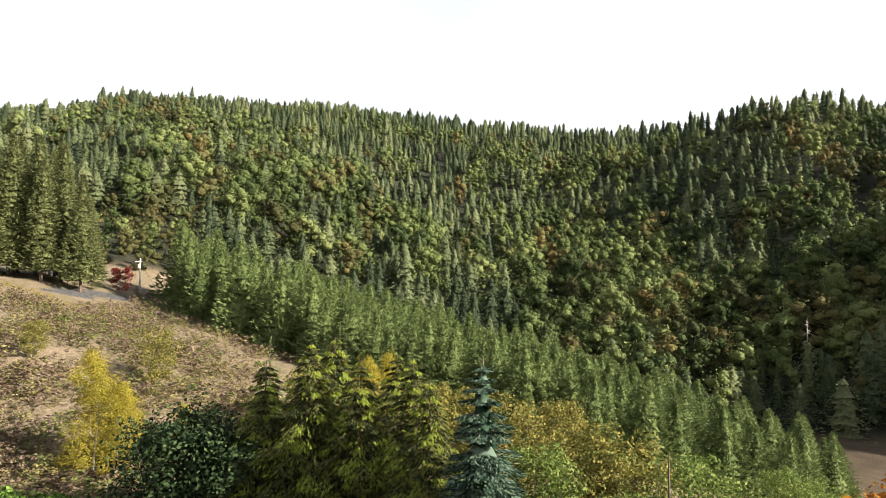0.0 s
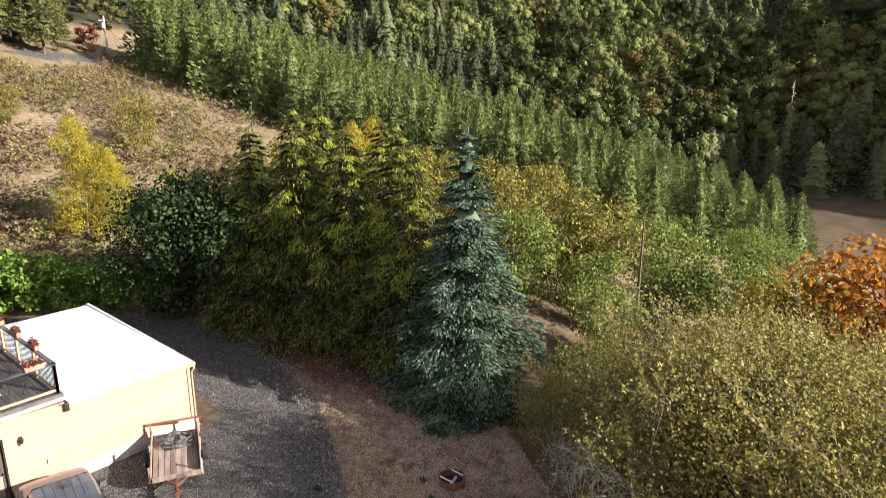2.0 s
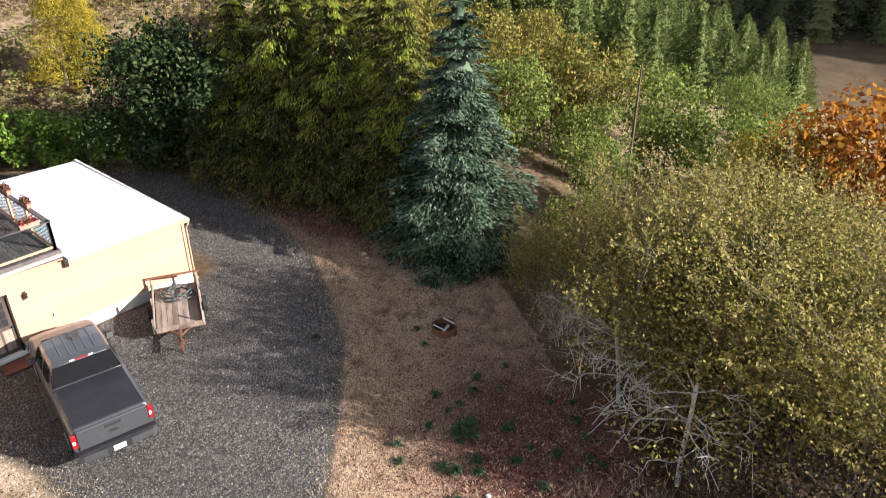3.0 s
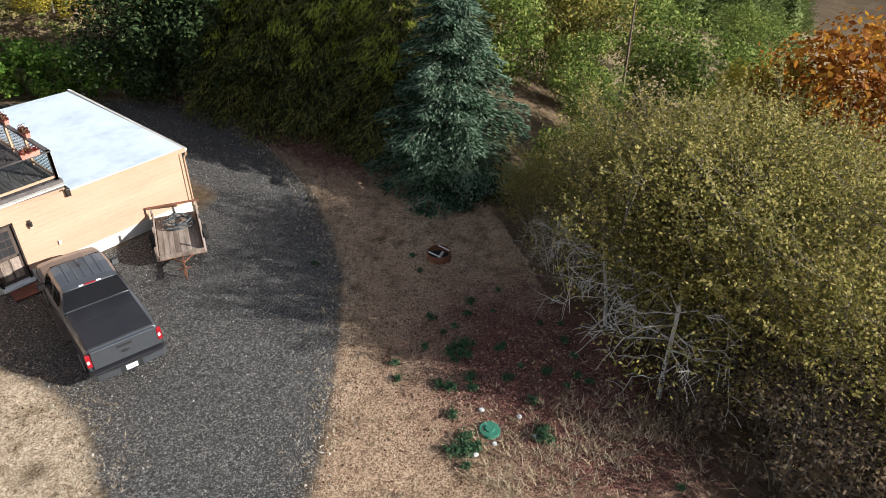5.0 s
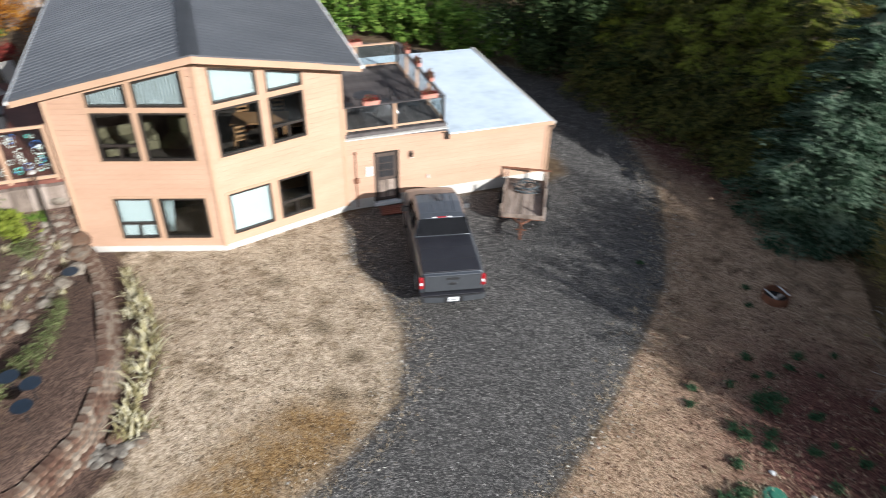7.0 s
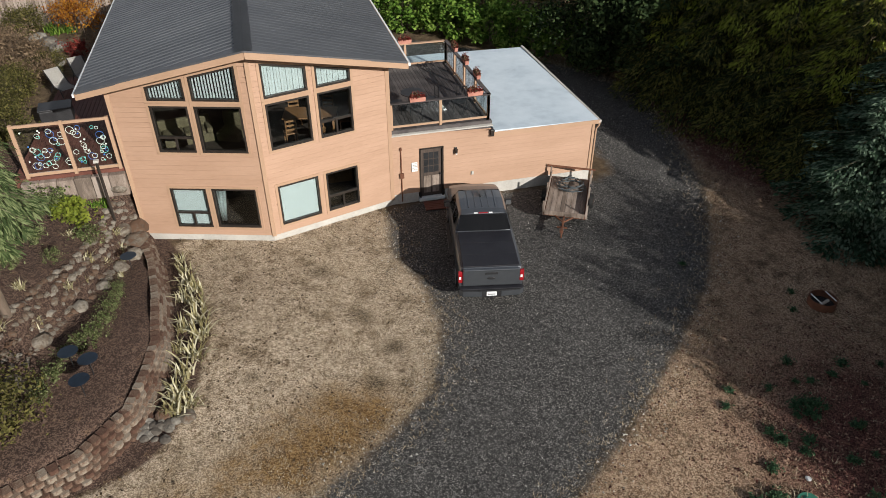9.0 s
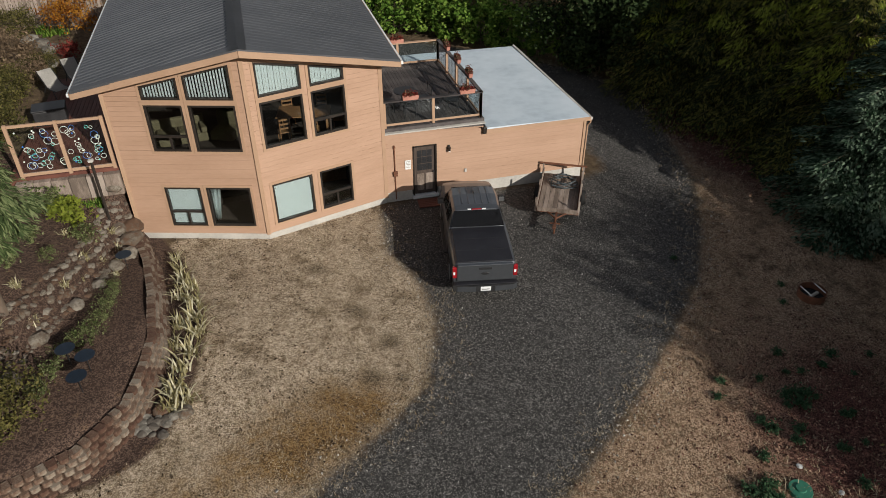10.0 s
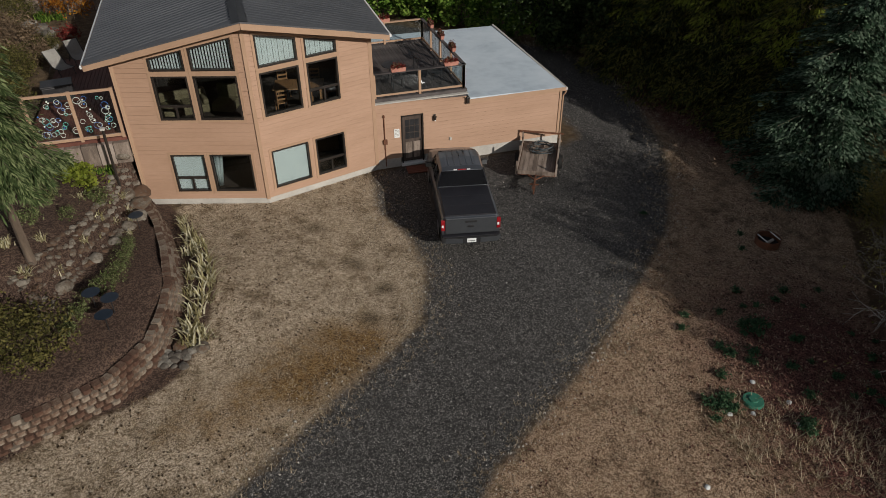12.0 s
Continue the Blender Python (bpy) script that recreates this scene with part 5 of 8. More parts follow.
def window(parent, poly, low=0.0, blind=None, slats=0.0):
    """A dark-framed window in an opening: trim, frame, panes, blind."""
    w = new("window")
    w.parent = parent
    n = len(poly)
    cx = sum(p[0] for p in poly) / n
    inner = grown(poly, -0.045)
    bm = bmesh.new()
    ring(bm, grown(poly, 0.105), grown(poly, 0.012), -0.03, 0.0)
    part("trim", bm, M["trim"], w)
    bm = bmesh.new()
    ring(bm, grown(poly, 0.014), grown(poly, -0.05), -0.034, 0.15)
    part("frame", bm, M["bronze"], w)
    zs, ss = [z for s, z in poly], [s for s, z in poly]
    if low:
        zl = min(zs) + low
        bm = bmesh.new()
        strip(bm, (min(ss), zl), (max(ss), zl), 0.075, -0.02, 0.08)
        part("transom", bm, M["bronze"], w)
        bm = bmesh.new()
        strip(bm, (cx, min(zs)), (cx, zl), 0.06, -0.015, 0.08)
        part("mullion", bm, M["bronze"], w)
    p = flat_poly("pane", inner, 0.04, M["pane"], w, shadow=False)
    if blind is not None:
        if slats:
            s = min(ss) + 0.06
            k = 0
            while s < max(ss) - 0.05:
                q = clip(clip(inner, 1, 0, -s), -1, 0, s + 0.098 * slats)
                if len(q) > 2:
                    flat_poly("blind_slat", q, 0.09 + 0.012 * (k % 2), M["blind"], w, thick=0.004)
                s += 0.098
                k += 1
        else:
            zc = min(zs) + blind * (max(zs) - min(zs))
            q = clip(inner, 0, 1, -zc)
            flat_poly("roller_blind", q, 0.09, M["blind"], w, "pale closed roller blind")
    return w


HC, HL, HR = (-5.56, -1.35), (-9.93, -0.05), (-1.07, 0.0)
RIDGE_X, RIDGE_Z, PITCH, EAVE = -5.56, 7.01, 0.252, 5.11
house = thing("house", pose(0, 0, 0), "two-storey peach house with prow-shaped front and dark metal roof", "house")


def under_roof(x):
    return RIDGE_Z - 0.21 - PITCH * abs(x - RIDGE_X)


def s_left(x):
    return (x - HL[0]) * math.hypot(HC[0] - HL[0], HC[1] - HL[1]) / (HC[0] - HL[0])


def s_right(x):
    return (x - HC[0]) * math.hypot(HR[0] - HC[0], HR[1] - HC[1]) / (HR[0] - HC[0])


def rect(f, x0, x1, z0, z1, z1b=None):
    return [(f(x0), z0), (f(x1), z0), (f(x1), z1 if z1b is None else z1b), (f(x0), z1)]


def high(f, x0, x1):
    return rect(f, x0, x1, 5.22, under_roof(x0) - 0.36, under_roof(x1) - 0.36)


left_open = [(rect(s_left, -8.72, -7.57, 0.56, 2.06), 0.55, 0.0, 0.0), (rect(s_left, -7.36, -5.95, 0.56, 2.06), 0, None, 0.0),
             (rect(s_left, -8.72, -7.57, 3.44, 5.02), 0.5, None, 0.0), (rect(s_left, -7.36, -5.95, 3.44, 5.02), 0, None, 0.0),
             (high(s_left, -8.72, -7.57), 0, 0.0, 0.55), (high(s_left, -7.36, -5.95), 0, 0.0, 0.55)]
right_open = [(rect(s_right, -5.2, -3.82, 0.56, 2.06), 0, 0.0, 0.0), (rect(s_right, -3.52, -2.38, 0.56, 2.06), 0.55, None, 0.0),
              (rect(s_right, -5.2, -3.82, 3.44, 5.02), 0, None, 0.0), (rect(s_right, -3.52, -2.38, 3.44, 5.02), 0.55, None, 0.0),
              (high(s_right, -5.2, -3.82), 0, 0.0, 0.9), (high(s_right, -3.52, -2.38), 0, 0.0, 0.9)]
for nm, a, b, opens in (("front_wall_west", HL, HC, left_open), ("front_wall_east", HC, HR, right_open)):
    lap_wall(nm, a, b, 0.22, under_roof(a[0]), under_roof(b[0]), [o[0] for o in opens], M["siding"], house)
    for poly, low, blind, sl in opens:
        w = window(house, poly, low, blind, sl)
        w.matrix_local = facet(a, b)
lap_wall("side_wall_west", (HL[0], 12.0), HL, -0.1, under_roof(HL[0]), under_roof(HL[0]), [], M["siding"], house)
lap_wall("side_wall_east", HR, (HR[0], 12.0), 0.22, under_roof(HR[0]), under_roof(HR[0]), [], M["siding"], house)
lap_wall("back_wall_east", (HR[0], 12.0), (RIDGE_X, 12.0), 0.2, under_roof(HR[0]), under_roof(RIDGE_X), [], M["siding"], house)
lap_wall("back_wall_west", (RIDGE_X, 12.0), (HL[0], 12.0), 0.2, under_roof(RIDGE_X), under_roof(HL[0]), [], M["siding"], house)
for nm, (x, y), zt in (("corner_board", HC, under_roof(HC[0])), ("corner_board", HL, under_roof(HL[0])), ("corner_board", HR, under_roof(HR[0]))):
    boxed(nm, (x - 0.07, y - 0.045, 0.2), (x + 0.07, y + 0.07, zt - 0.02), M["trim"], house, 0.008)
# footing
bm = bmesh.new()
prism(bm, [(HL[0], HL[1] - 0.02), (HC[0], HC[1] - 0.03), (HR[0] + 0.02, HR[1] - 0.02), (HR[0], 0.6), (HC[0], -0.6), (HL[0], 0.6)], -0.7, 0.225)
part("footing", bm, M["concrete"], house, "pale concrete footing strip")


def roof_side(sg):
    """One slope of the roof: metal panels with raised ribs, cut to the prow."""
    def at(d, y, up=0.0):
        return Vector((RIDGE_X + sg * d, y, RIDGE_Z - PITCH * d + up))

    y0 = -1.95
    while y0 < 12.6:
        y1 = min(y0 + 0.92, 12.6)
        poly = clip([(0.0, y0), (EAVE, y0), (EAVE, y1), (0.0, y1)], -0.2713, 1, 1.95)
        if len(poly) > 2:
            bm = bmesh.new()
            lo = [bm.verts.new(at(d, y, -0.03)) for d, y in poly]
            hi = [bm.verts.new(at(d, y)) for d, y in poly]
            bm.faces.new(hi)
            bm.faces.new(lo[::-1])
            for i in range(len(poly)):
                j = (i + 1) % len(poly)
                bm.faces.new((lo[i], lo[j], hi[j], hi[i]))
            for k in range(3):
                yr = y0 + 0.02 + 0.307 * k
                de = min(EAVE, (yr + 1.95) / 0.2713)
                if yr > y1 - 0.03 or de < 0.1:
                    continue
                rib = 0.022 if sg < 0 else 0.008
                a = [bm.verts.new(at(0.0, yr - 0.022)), bm.verts.new(at(0.0, yr - 0.010, rib)), bm.verts.new(at(0.0, yr + 0.010, rib)), bm.verts.new(at(0.0, yr + 0.022))]
                b = [bm.verts.new(at(de, yr - 0.022)), bm.verts.new(at(de, yr - 0.010, rib)), bm.verts.new(at(de, yr + 0.010, rib)), bm.verts.new(at(de, yr + 0.022))]
                for i in range(3):
                    bm.faces.new((a[i], a[i + 1], b[i + 1], b[i]))
                bm.faces.new(b)
            part("roof_panel", bm, M["roof"], roof)
        y0 = y1
    # flat flashing along the prow
    bm = bmesh.new()
    run_ = [(0.0, -1.985), (EAVE, -0.60), (EAVE, -0.30), (0.0, -1.685)]
    lo = [bm.verts.new(at(d, y, -0.05)) for d, y in run_]
    hi = [bm.verts.new(at(d, y, 0.024)) for d, y in run_]
    bm.faces.new(hi)
    bm.faces.new(lo[::-1])
    for i in range(4):
        j = (i + 1) % 4
        bm.faces.new((lo[i], lo[j], hi[j], hi[i]))
    part("rake_flashing", bm, M["roof"], roof, "flat dark grey edge flashing")
    # boarding under the panels
    bm = bmesh.new()
    poly = [(0.0, -1.9), (EAVE - 0.03, -0.5), (EAVE - 0.03, 12.55), (0.0, 12.55)]
    lo = [bm.verts.new(at(d, y, -0.20)) for d, y in poly]
    hi = [bm.verts.new(at(d, y, -0.035)) for d, y in poly]
    bm.faces.new(hi)
    bm.faces.new(lo[::-1])
    for i in range(4):
        j = (i + 1) % 4
        bm.faces.new((lo[i], lo[j], hi[j], hi[i]))
    part("soffit", bm, M["trim"], roof, "peach painted soffit boards")
    # fascia boards along the prow and the eave
    for nm, (d0, ya), (d1, yb) in (("fascia", (0.0, -1.96), (EAVE, -0.56)), ("fascia", (EAVE, -0.56), (EAVE, 12.6))):
        a, b = at(d0, ya), at(d1, yb)
        t = Vector((b.x - a.x, b.y - a.y, 0)).normalized()
        n = Vector((t.y, -t.x, 0)) * (1 if sg > 0 else -1) * (1 if nm else 1)
        if (n.y > 0 and d0 == 0) or (d0 and n.x * sg < 0):
            n = -n
        bm = bmesh.new()
        vs = []
        for p in (a, b):
            for off in (0.0, 0.035):
                for up in (-0.235, -0.032):
                    vs.append(bm.verts.new(p + n * off + Vector((0, 0, up))))
        for f in ((0, 1, 3, 2), (4, 6, 7, 5), (0, 4, 5, 1), (2, 3, 7, 6), (0, 2, 6, 4), (1, 5, 7, 3)):
            bm.faces.new([vs[i] for i in f])
        part(nm, bm, M["trim"], roof)
    e = at(EAVE + 0.075, -0.5, -0.10)
    bm = bmesh.new()
    box(bm, (e.x - 0.05, -0.5, e.z - 0.06), (e.x + 0.05, 12.5, e.z + 0.05), 0.015)
    part("gutter", bm, M["white"], roof, "white eave gutter")


roof = new("roof")
roof.parent = house
roof_side(-1)
roof_side(1)
bm = bmesh.new()
ys = [-1.99, 12.6]
for sg in (-1, 1):
    vs = [bm.verts.new((RIDGE_X, ys[0], RIDGE_Z + 0.055)), bm.verts.new((RIDGE_X, ys[1], RIDGE_Z + 0.055)), bm.verts.new((RIDGE_X + sg * 0.26, ys[1], RIDGE_Z + 0.0)), bm.verts.new((RIDGE_X + sg * 0.26, ys[0], RIDGE_Z + 0.0))]
    bm.faces.new(vs)
bmesh.ops.solidify(bm, geom=bm.faces[:], thickness=0.012)
part("ridge_cap", bm, M["roof"], roof, "folded metal ridge cap")

# rooms behind the windows, in colours darkened to look unlit
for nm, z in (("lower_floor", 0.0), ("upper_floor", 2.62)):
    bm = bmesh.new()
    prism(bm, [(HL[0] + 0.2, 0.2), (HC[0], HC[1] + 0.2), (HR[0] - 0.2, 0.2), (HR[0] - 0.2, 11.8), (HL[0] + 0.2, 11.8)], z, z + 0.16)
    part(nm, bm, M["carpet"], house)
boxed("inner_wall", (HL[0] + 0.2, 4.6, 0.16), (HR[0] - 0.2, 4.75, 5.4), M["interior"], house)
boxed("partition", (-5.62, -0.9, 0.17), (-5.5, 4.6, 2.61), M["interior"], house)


def chair(m, label, wood):
    c = thing("dining_chair", m, label, "chair", "chairs at the dining table")
    boxed("seat", (-0.21, -0.21, 0.43), (0.21, 0.21, 0.47), wood, c, 0.01)
    for x in (-0.18, 0.18):
        bar("leg", (x, -0.18, 0.0), (x, -0.18, 0.43), 0.02, wood, c)
        bar("back_leg", (x, 0.19, 0.0), (x, 0.23, 0.98), 0.02, wood, c)
    for z in (0.62, 0.78, 0.94):
        boxed("back_slat", (-0.18, 0.2, z - 0.035), (0.18, 0.225, z + 0.035), wood, c)
    return c


UP = 2.78
tbl = thing("dining_table", pose(-3.7, 1.25, UP, 0, 0, -12), "long wooden dining table inside the upper room", "table")
boxed("tabletop", (-0.95, -0.5, 0.70), (0.95, 0.5, 0.75), M["oak"], tbl, 0.012)
for x in (-0.85, 0.85):
    for y in (-0.4, 0.4):
        boxed("leg", (x - 0.04, y - 0.04, 0), (x + 0.04, y + 0.04, 0.70), M["oak"], tbl)
for x, y, r in ((-4.5, 0.45, 190), (-3.5, 0.35, 170), (-4.2, 2.1, 5), (-3.0, 1.9, -10), (-2.5, 1.0, -95)):
    chair(pose(x, y, UP, 0, 0, r), "honey-coloured wooden dining chair with slatted back", M["oak"])
sofa = thing("sofa", pose(-8.1, 1.4, UP, 0, 0, 8), "beige upholstered sofa behind the upper window", "sofa")
boxed("base", (-0.95, -0.42, 0.1), (0.95, 0.42, 0.42), M["cloth"], sofa, 0.05)
boxed("backrest", (-0.95, 0.25, 0.42), (0.95, 0.45, 0.85), M["cloth"], sofa, 0.07)
for x in (-0.95, 0.75):
    boxed("armrest", (x, -0.42, 0.42), (x + 0.2, 0.3, 0.62), M["cloth"], sofa, 0.05)
for x in (-0.36, 0.36):
    boxed("seat_cushion", (x - 0.35, -0.42, 0.42), (x + 0.35, 0.25, 0.55), M["cloth"], sofa, 0.05)
arm = thing("armchair", pose(-6.5, 1.3, UP, 0, 0, -25), "pale armchair in the upper corner room", "armchair")
boxed("base", (-0.42, -0.4, 0.1), (0.42, 0.4, 0.42), M["cloth"], arm, 0.05)
boxed("backrest", (-0.42, 0.25, 0.42), (0.42, 0.45, 0.95), M["cloth"], arm, 0.07)
lampw = thing("ceiling_lamp", pose(-6.9, 1.0, 4.55), "white bowl ceiling lamp in the upper room", "lamp")
bm = bmesh.new()
bmesh.ops.create_uvsphere(bm, u_segments=16, v_segments=8, radius=0.2, matrix=Matrix.Diagonal((1, 1, 0.5, 1)))
part("shade", bm, M["white"], lampw, smooth=True)
bar("cord", (0, 0, 0.08), (0, 0, 1.2), 0.008, M["black"], lampw)
cab = thing("cabinet", pose(-2.9, 2.2, 0.16), "dark wooden cabinet in the lower room", "cabinet")
boxed("body", (-0.6, -0.25, 0.0), (0.6, 0.25, 1.1), M["oak"], cab, 0.01)
for x in (-0.3, 0.3):
    boxed("door", (x - 0.28, -0.27, 0.08), (x + 0.28, -0.252, 1.04), M["oak"], cab, 0.006)
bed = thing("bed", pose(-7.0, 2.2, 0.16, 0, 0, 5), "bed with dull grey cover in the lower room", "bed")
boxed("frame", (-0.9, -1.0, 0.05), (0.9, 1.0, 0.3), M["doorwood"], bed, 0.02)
# Mattress in the darkened plaster colour, so the bed looks unlit.
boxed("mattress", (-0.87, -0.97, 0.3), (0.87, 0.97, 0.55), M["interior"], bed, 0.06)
cur = thing("curtain", pose(-7.27, -0.55, 0), "pale gathered curtain drawn to the window's side", "curtain")
bm = bmesh.new()
fold = [[bm.verts.new((0.025 * k * (0.7 + 0.5 * (z - 0.6)), 0.05 * math.sin(k * 1.6), z)) for k in range(11)] for z in (0.6, 1.3, 2.02)]
for a, b in zip(fold, fold[1:]):
    for k in range(10):
        bm.faces.new((a[k], a[k + 1], b[k + 1], b[k]))
bmesh.ops.solidify(bm, geom=bm.faces[:], thickness=0.006)
part("cloth", bm, M["blind"], cur, smooth=True)

# ---------------------------------------------------------------- garage with roof deck
garage = thing("garage", pose(0, 0, 0), "low peach garage wing with white flat roof and roof deck", "garage")
GX1, GY1 = 6.9, 8.55
lap_wall("front_wall", HR, (GX1, 0.0), 0.40, 2.78, 2.46, [[(1.07, 0.1), (1.98, 0.1), (1.98, 2.2), (1.07, 2.2)]], M["siding"], garage)
lap_wall("east_wall", (GX1, 0.0), (GX1, GY1), 0.40, 2.46, 2.46, [], M["siding"], garage)
lap_wall("north_wall", (GX1, GY1), (HR[0], GY1), 0.40, 2.46, 2.46, [], M["siding"], garage)
bm = bmesh.new()
prism(bm, [(HR[0] + 0.03, -0.025), (-0.06, -0.025), (-0.06, 0.4), (HR[0] + 0.03, 0.4)], -0.5, 0.40)
part("footing", bm, M["concrete"], garage)
bm = bmesh.new()
prism(bm, [(0.97, -0.025), (GX1 + 0.03, -0.025), (GX1 + 0.03, GY1), (GX1 - 0.3, GY1), (GX1 - 0.3, 0.4), (0.97, 0.4)], -0.6, 0.40)
part("footing", bm, M["concrete"], garage, "pale stained concrete footing")
for x0, x1 in ((GX1 - 0.06, GX1 + 0.045),):
    boxed("corner_board", (x0, -0.045, 0.40), (x1, 0.06, 2.45), M["trim"], garage, 0.006)
# white roof with its seams
bm = bmesh.new()
vs = []
for x, y, z in ((2.85, -0.12, 2.66), (7.02, -0.12, 2.60), (7.02, GY1 + 0.1, 2.52), (2.85, GY1 + 0.1, 2.58)):
    vs.append((bm.verts.new((x, y, z - 0.10)), bm.verts.new((x, y, z))))
bm.faces.new([v[1] for v in vs])
bm.faces.new([v[0] for v in vs][::-1])
for i in range(4):
    j = (i + 1) % 4
    bm.faces.new((vs[i][0], vs[j][0], vs[j][1], vs[i][1]))
part("white_roof", bm, M["membrane"], garage, "white roof membrane with grey stains")
bm = bmesh.new()
prism(bm, [(HR[0] + 0.03, 6.75), (2.846, 6.75), (2.846, GY1 + 0.1), (HR[0] + 0.03, GY1 + 0.1)], 2.46, 2.585)
part("white_roof", bm, M["membrane"], garage, "white roof membrane with grey stains")
for k, y in enumerate((2.0, 4.1, 6.3)):
    bm = bmesh.new()
    z = 2.645 - 0.0092 * y
    for x in np.arange(2.9, 7.0, 0.4):
        xx = min(x + 0.4, 7.0)
        q = [bm.verts.new((x, y - 0.05 + 0.02 * math.sin(x * 3 + k), z - 0.0144 * (x - 2.85) + 0.004)), bm.verts.new((xx, y - 0.05 + 0.02 * math.sin(xx * 3 + k), z - 0.0144 * (xx - 2.85) + 0.004)),
             bm.verts.new((xx, y + 0.05, z - 0.0144 * (xx - 2.85) + 0.016)), bm.verts.new((x, y + 0.05, z - 0.0144 * (x - 2.85) + 0.016))]
        bm.faces.new(q)
    part("roof_seam", bm, M["membrane"], garage)
boxed("front_fascia", (2.82, -0.16, 2.44), (7.05, -0.122, 2.60), M["trim"], garage, 0.006)
bm = bmesh.new()
box(bm, (7.02, -0.15, 2.47), (7.14, GY1 + 0.15, 2.58), 0.015)
part("gutter", bm, M["concrete"], garage, "pale grey eave gutter")
bm = bmesh.new()
tube(bm, [(7.08, -0.12, 2.47), (7.06, -0.13, 2.36), (6.99, -0.07, 2.22), (6.99, -0.07, 0.25), (7.05, -0.2, 0.12)], 0.035, 0.035, 8)
part("downspout", bm, M["trim"], garage)
boxed("scupper", (2.70, -0.14, 2.42), (2.83, -0.03, 2.68), M["bronze"], garage, 0.01, "dark roof scupper box")
boxed("white_flashing", (HR[0] + 0.05, -0.05, 2.80), (2.80, 0.12, 2.842), M["concrete"], garage, 0.005, "white flashing strip below the deck")
boxed("deck_rim", (HR[0] + 0.05, 0.10, 2.846), (2.80, 0.20, 2.955), M["deck"], garage, 0.005)
# entrance door
door = new("door")
door.parent = garage
boxed("door_leaf", (0.045, 0.05, 0.16), (0.865, 0.095, 2.16), M["doorwood"], door, 0.004, "weathered brown door with nine-light window")
bm = bmesh.new()
strip(bm, (0.02, 0.14), (0.02, 2.19), 0.05, -0.035, 0.12)
strip(bm, (0.89, 0.14), (0.89, 2.19), 0.05, -0.035, 0.12)
strip(bm, (0.02, 2.19), (0.89, 2.19), 0.05, -0.035, 0.12)
part("door_frame", bm, M["bronze"], door)
for i in range(3):
    for j in range(3):
        boxed("pane", (0.17 + 0.195 * i, 0.040, 1.16 + 0.285 * j), (0.345 + 0.195 * i, 0.047, 1.42 + 0.285 * j), M["black"], door, 0, "dark glass pane")
for x in (0.16, 0.49):
    boxed("panel", (x, 0.038, 0.30), (x + 0.27, 0.052, 1.02), M["wood"], door, 0.006)
bm = bmesh.new()
bmesh.ops.create_uvsphere(bm, u_segments=10, v_segments=6, radius=0.035, matrix=Matrix.Translation((0.80, 0.0, 1.08)))
part("door_knob", bm, M["black"], door)
boxed("threshold", (-0.05, -0.12, 0.02), (0.96, 0.10, 0.14), M["white"], garage, 0.008, "pale door threshold")
mat_ = thing("door_mat", pose(0.55, -0.55, ground_z(0.55, -0.55) + 0.03, 0, 0, -4), "reddish brown door step mat", "door mat")
for k in range(5):
    boxed("plank", (-0.5, -0.30 + 0.125 * k, 0.0), (0.5, -0.19 + 0.125 * k, 0.045), M["redwood"], mat_, 0.006)
wl_ = thing("wall_lamp", pose(1.38, -0.05, 2.02), "small dark outdoor wall lamp by the door", "wall lamp")
boxed("backplate", (-0.05, 0.0, -0.09), (0.05, 0.03, 0.09), M["bronze"], wl_, 0.008)
bm = bmesh.new()
tube(bm, [(0, -0.07, -0.11), (0, -0.07, 0.04)], 0.045, 0.06, 10)
part("shade", bm, M["bronze"], wl_)
bm = bmesh.new()
tube(bm, [(0, -0.07, -0.16), (0, -0.07, -0.10)], 0.03, 0.045, 10)
part("lamp_glass", bm, M["white"], wl_)
con = thing("electric_conduit", pose(-0.70, -0.04, 0), "rusty electric conduit with box on the wall", "conduit")
bar("pipe", (0, 0, 0.10), (0, 0, 2.28), 0.022, M["rust"], con)
boxed("junction_box", (-0.07, -0.06, 1.10), (0.09, 0.02, 1.30), M["rust"], con, 0.01)
bm = bmesh.new()
tube(bm, [(0, -0.01, 2.26), (0, -0.01, 2.36)], 0.045, 0.03, 8)
part("weatherhead", bm, M["rust"], con)
nt = thing("notice", pose(-0.20, -0.03, 1.50), "white paper notice on the wall by the door", "notice")
boxed("sheet", (-0.11, -0.012, -0.19), (0.11, 0.0, 0.19), M["white"], nt, 0.003)
for k in range(5):
    boxed("text_line", (-0.085, -0.0145, 0.13 - 0.06 * k), (0.085 - 0.02 * (k % 2), -0.0125, 0.145 - 0.06 * k), M["wood"], nt)
ob_ = thing("outlet_box", pose(2.05, -0.035, 0.95), "small pale outdoor outlet box", "outlet")
boxed("cover", (-0.045, -0.03, -0.07), (0.045, 0.02, 0.07), M["concrete"], ob_, 0.008)

# deck boards
DZ = 2.90
deck = thing("roof_deck", pose(0, 0, 0), "dark stained deck on the garage roof", "deck")
boxed("deck_base", (HR[0] + 0.06, 0.205, 2.5), (2.80, 6.7, DZ - 0.03), M["deck"], deck)
board = None
for k in range(27):
    x = HR[0] + 0.08 + 0.142 * k
    if board is None:
        board = boxed("deck_board", (0, 0.21, -0.026), (0.134, 6.7, 0), M["deck"], deck, 0.004)
        board.location = (x, 0, DZ)
    else:
        o = new("deck_board", board.data)
        o.parent = deck
        o.location = (x, 0, DZ + 0.002 * math.sin(k * 2.3))
rail = thing("deck_railing", pose(0, 0, DZ), "peach post and glass railing round the roof deck", "railing")


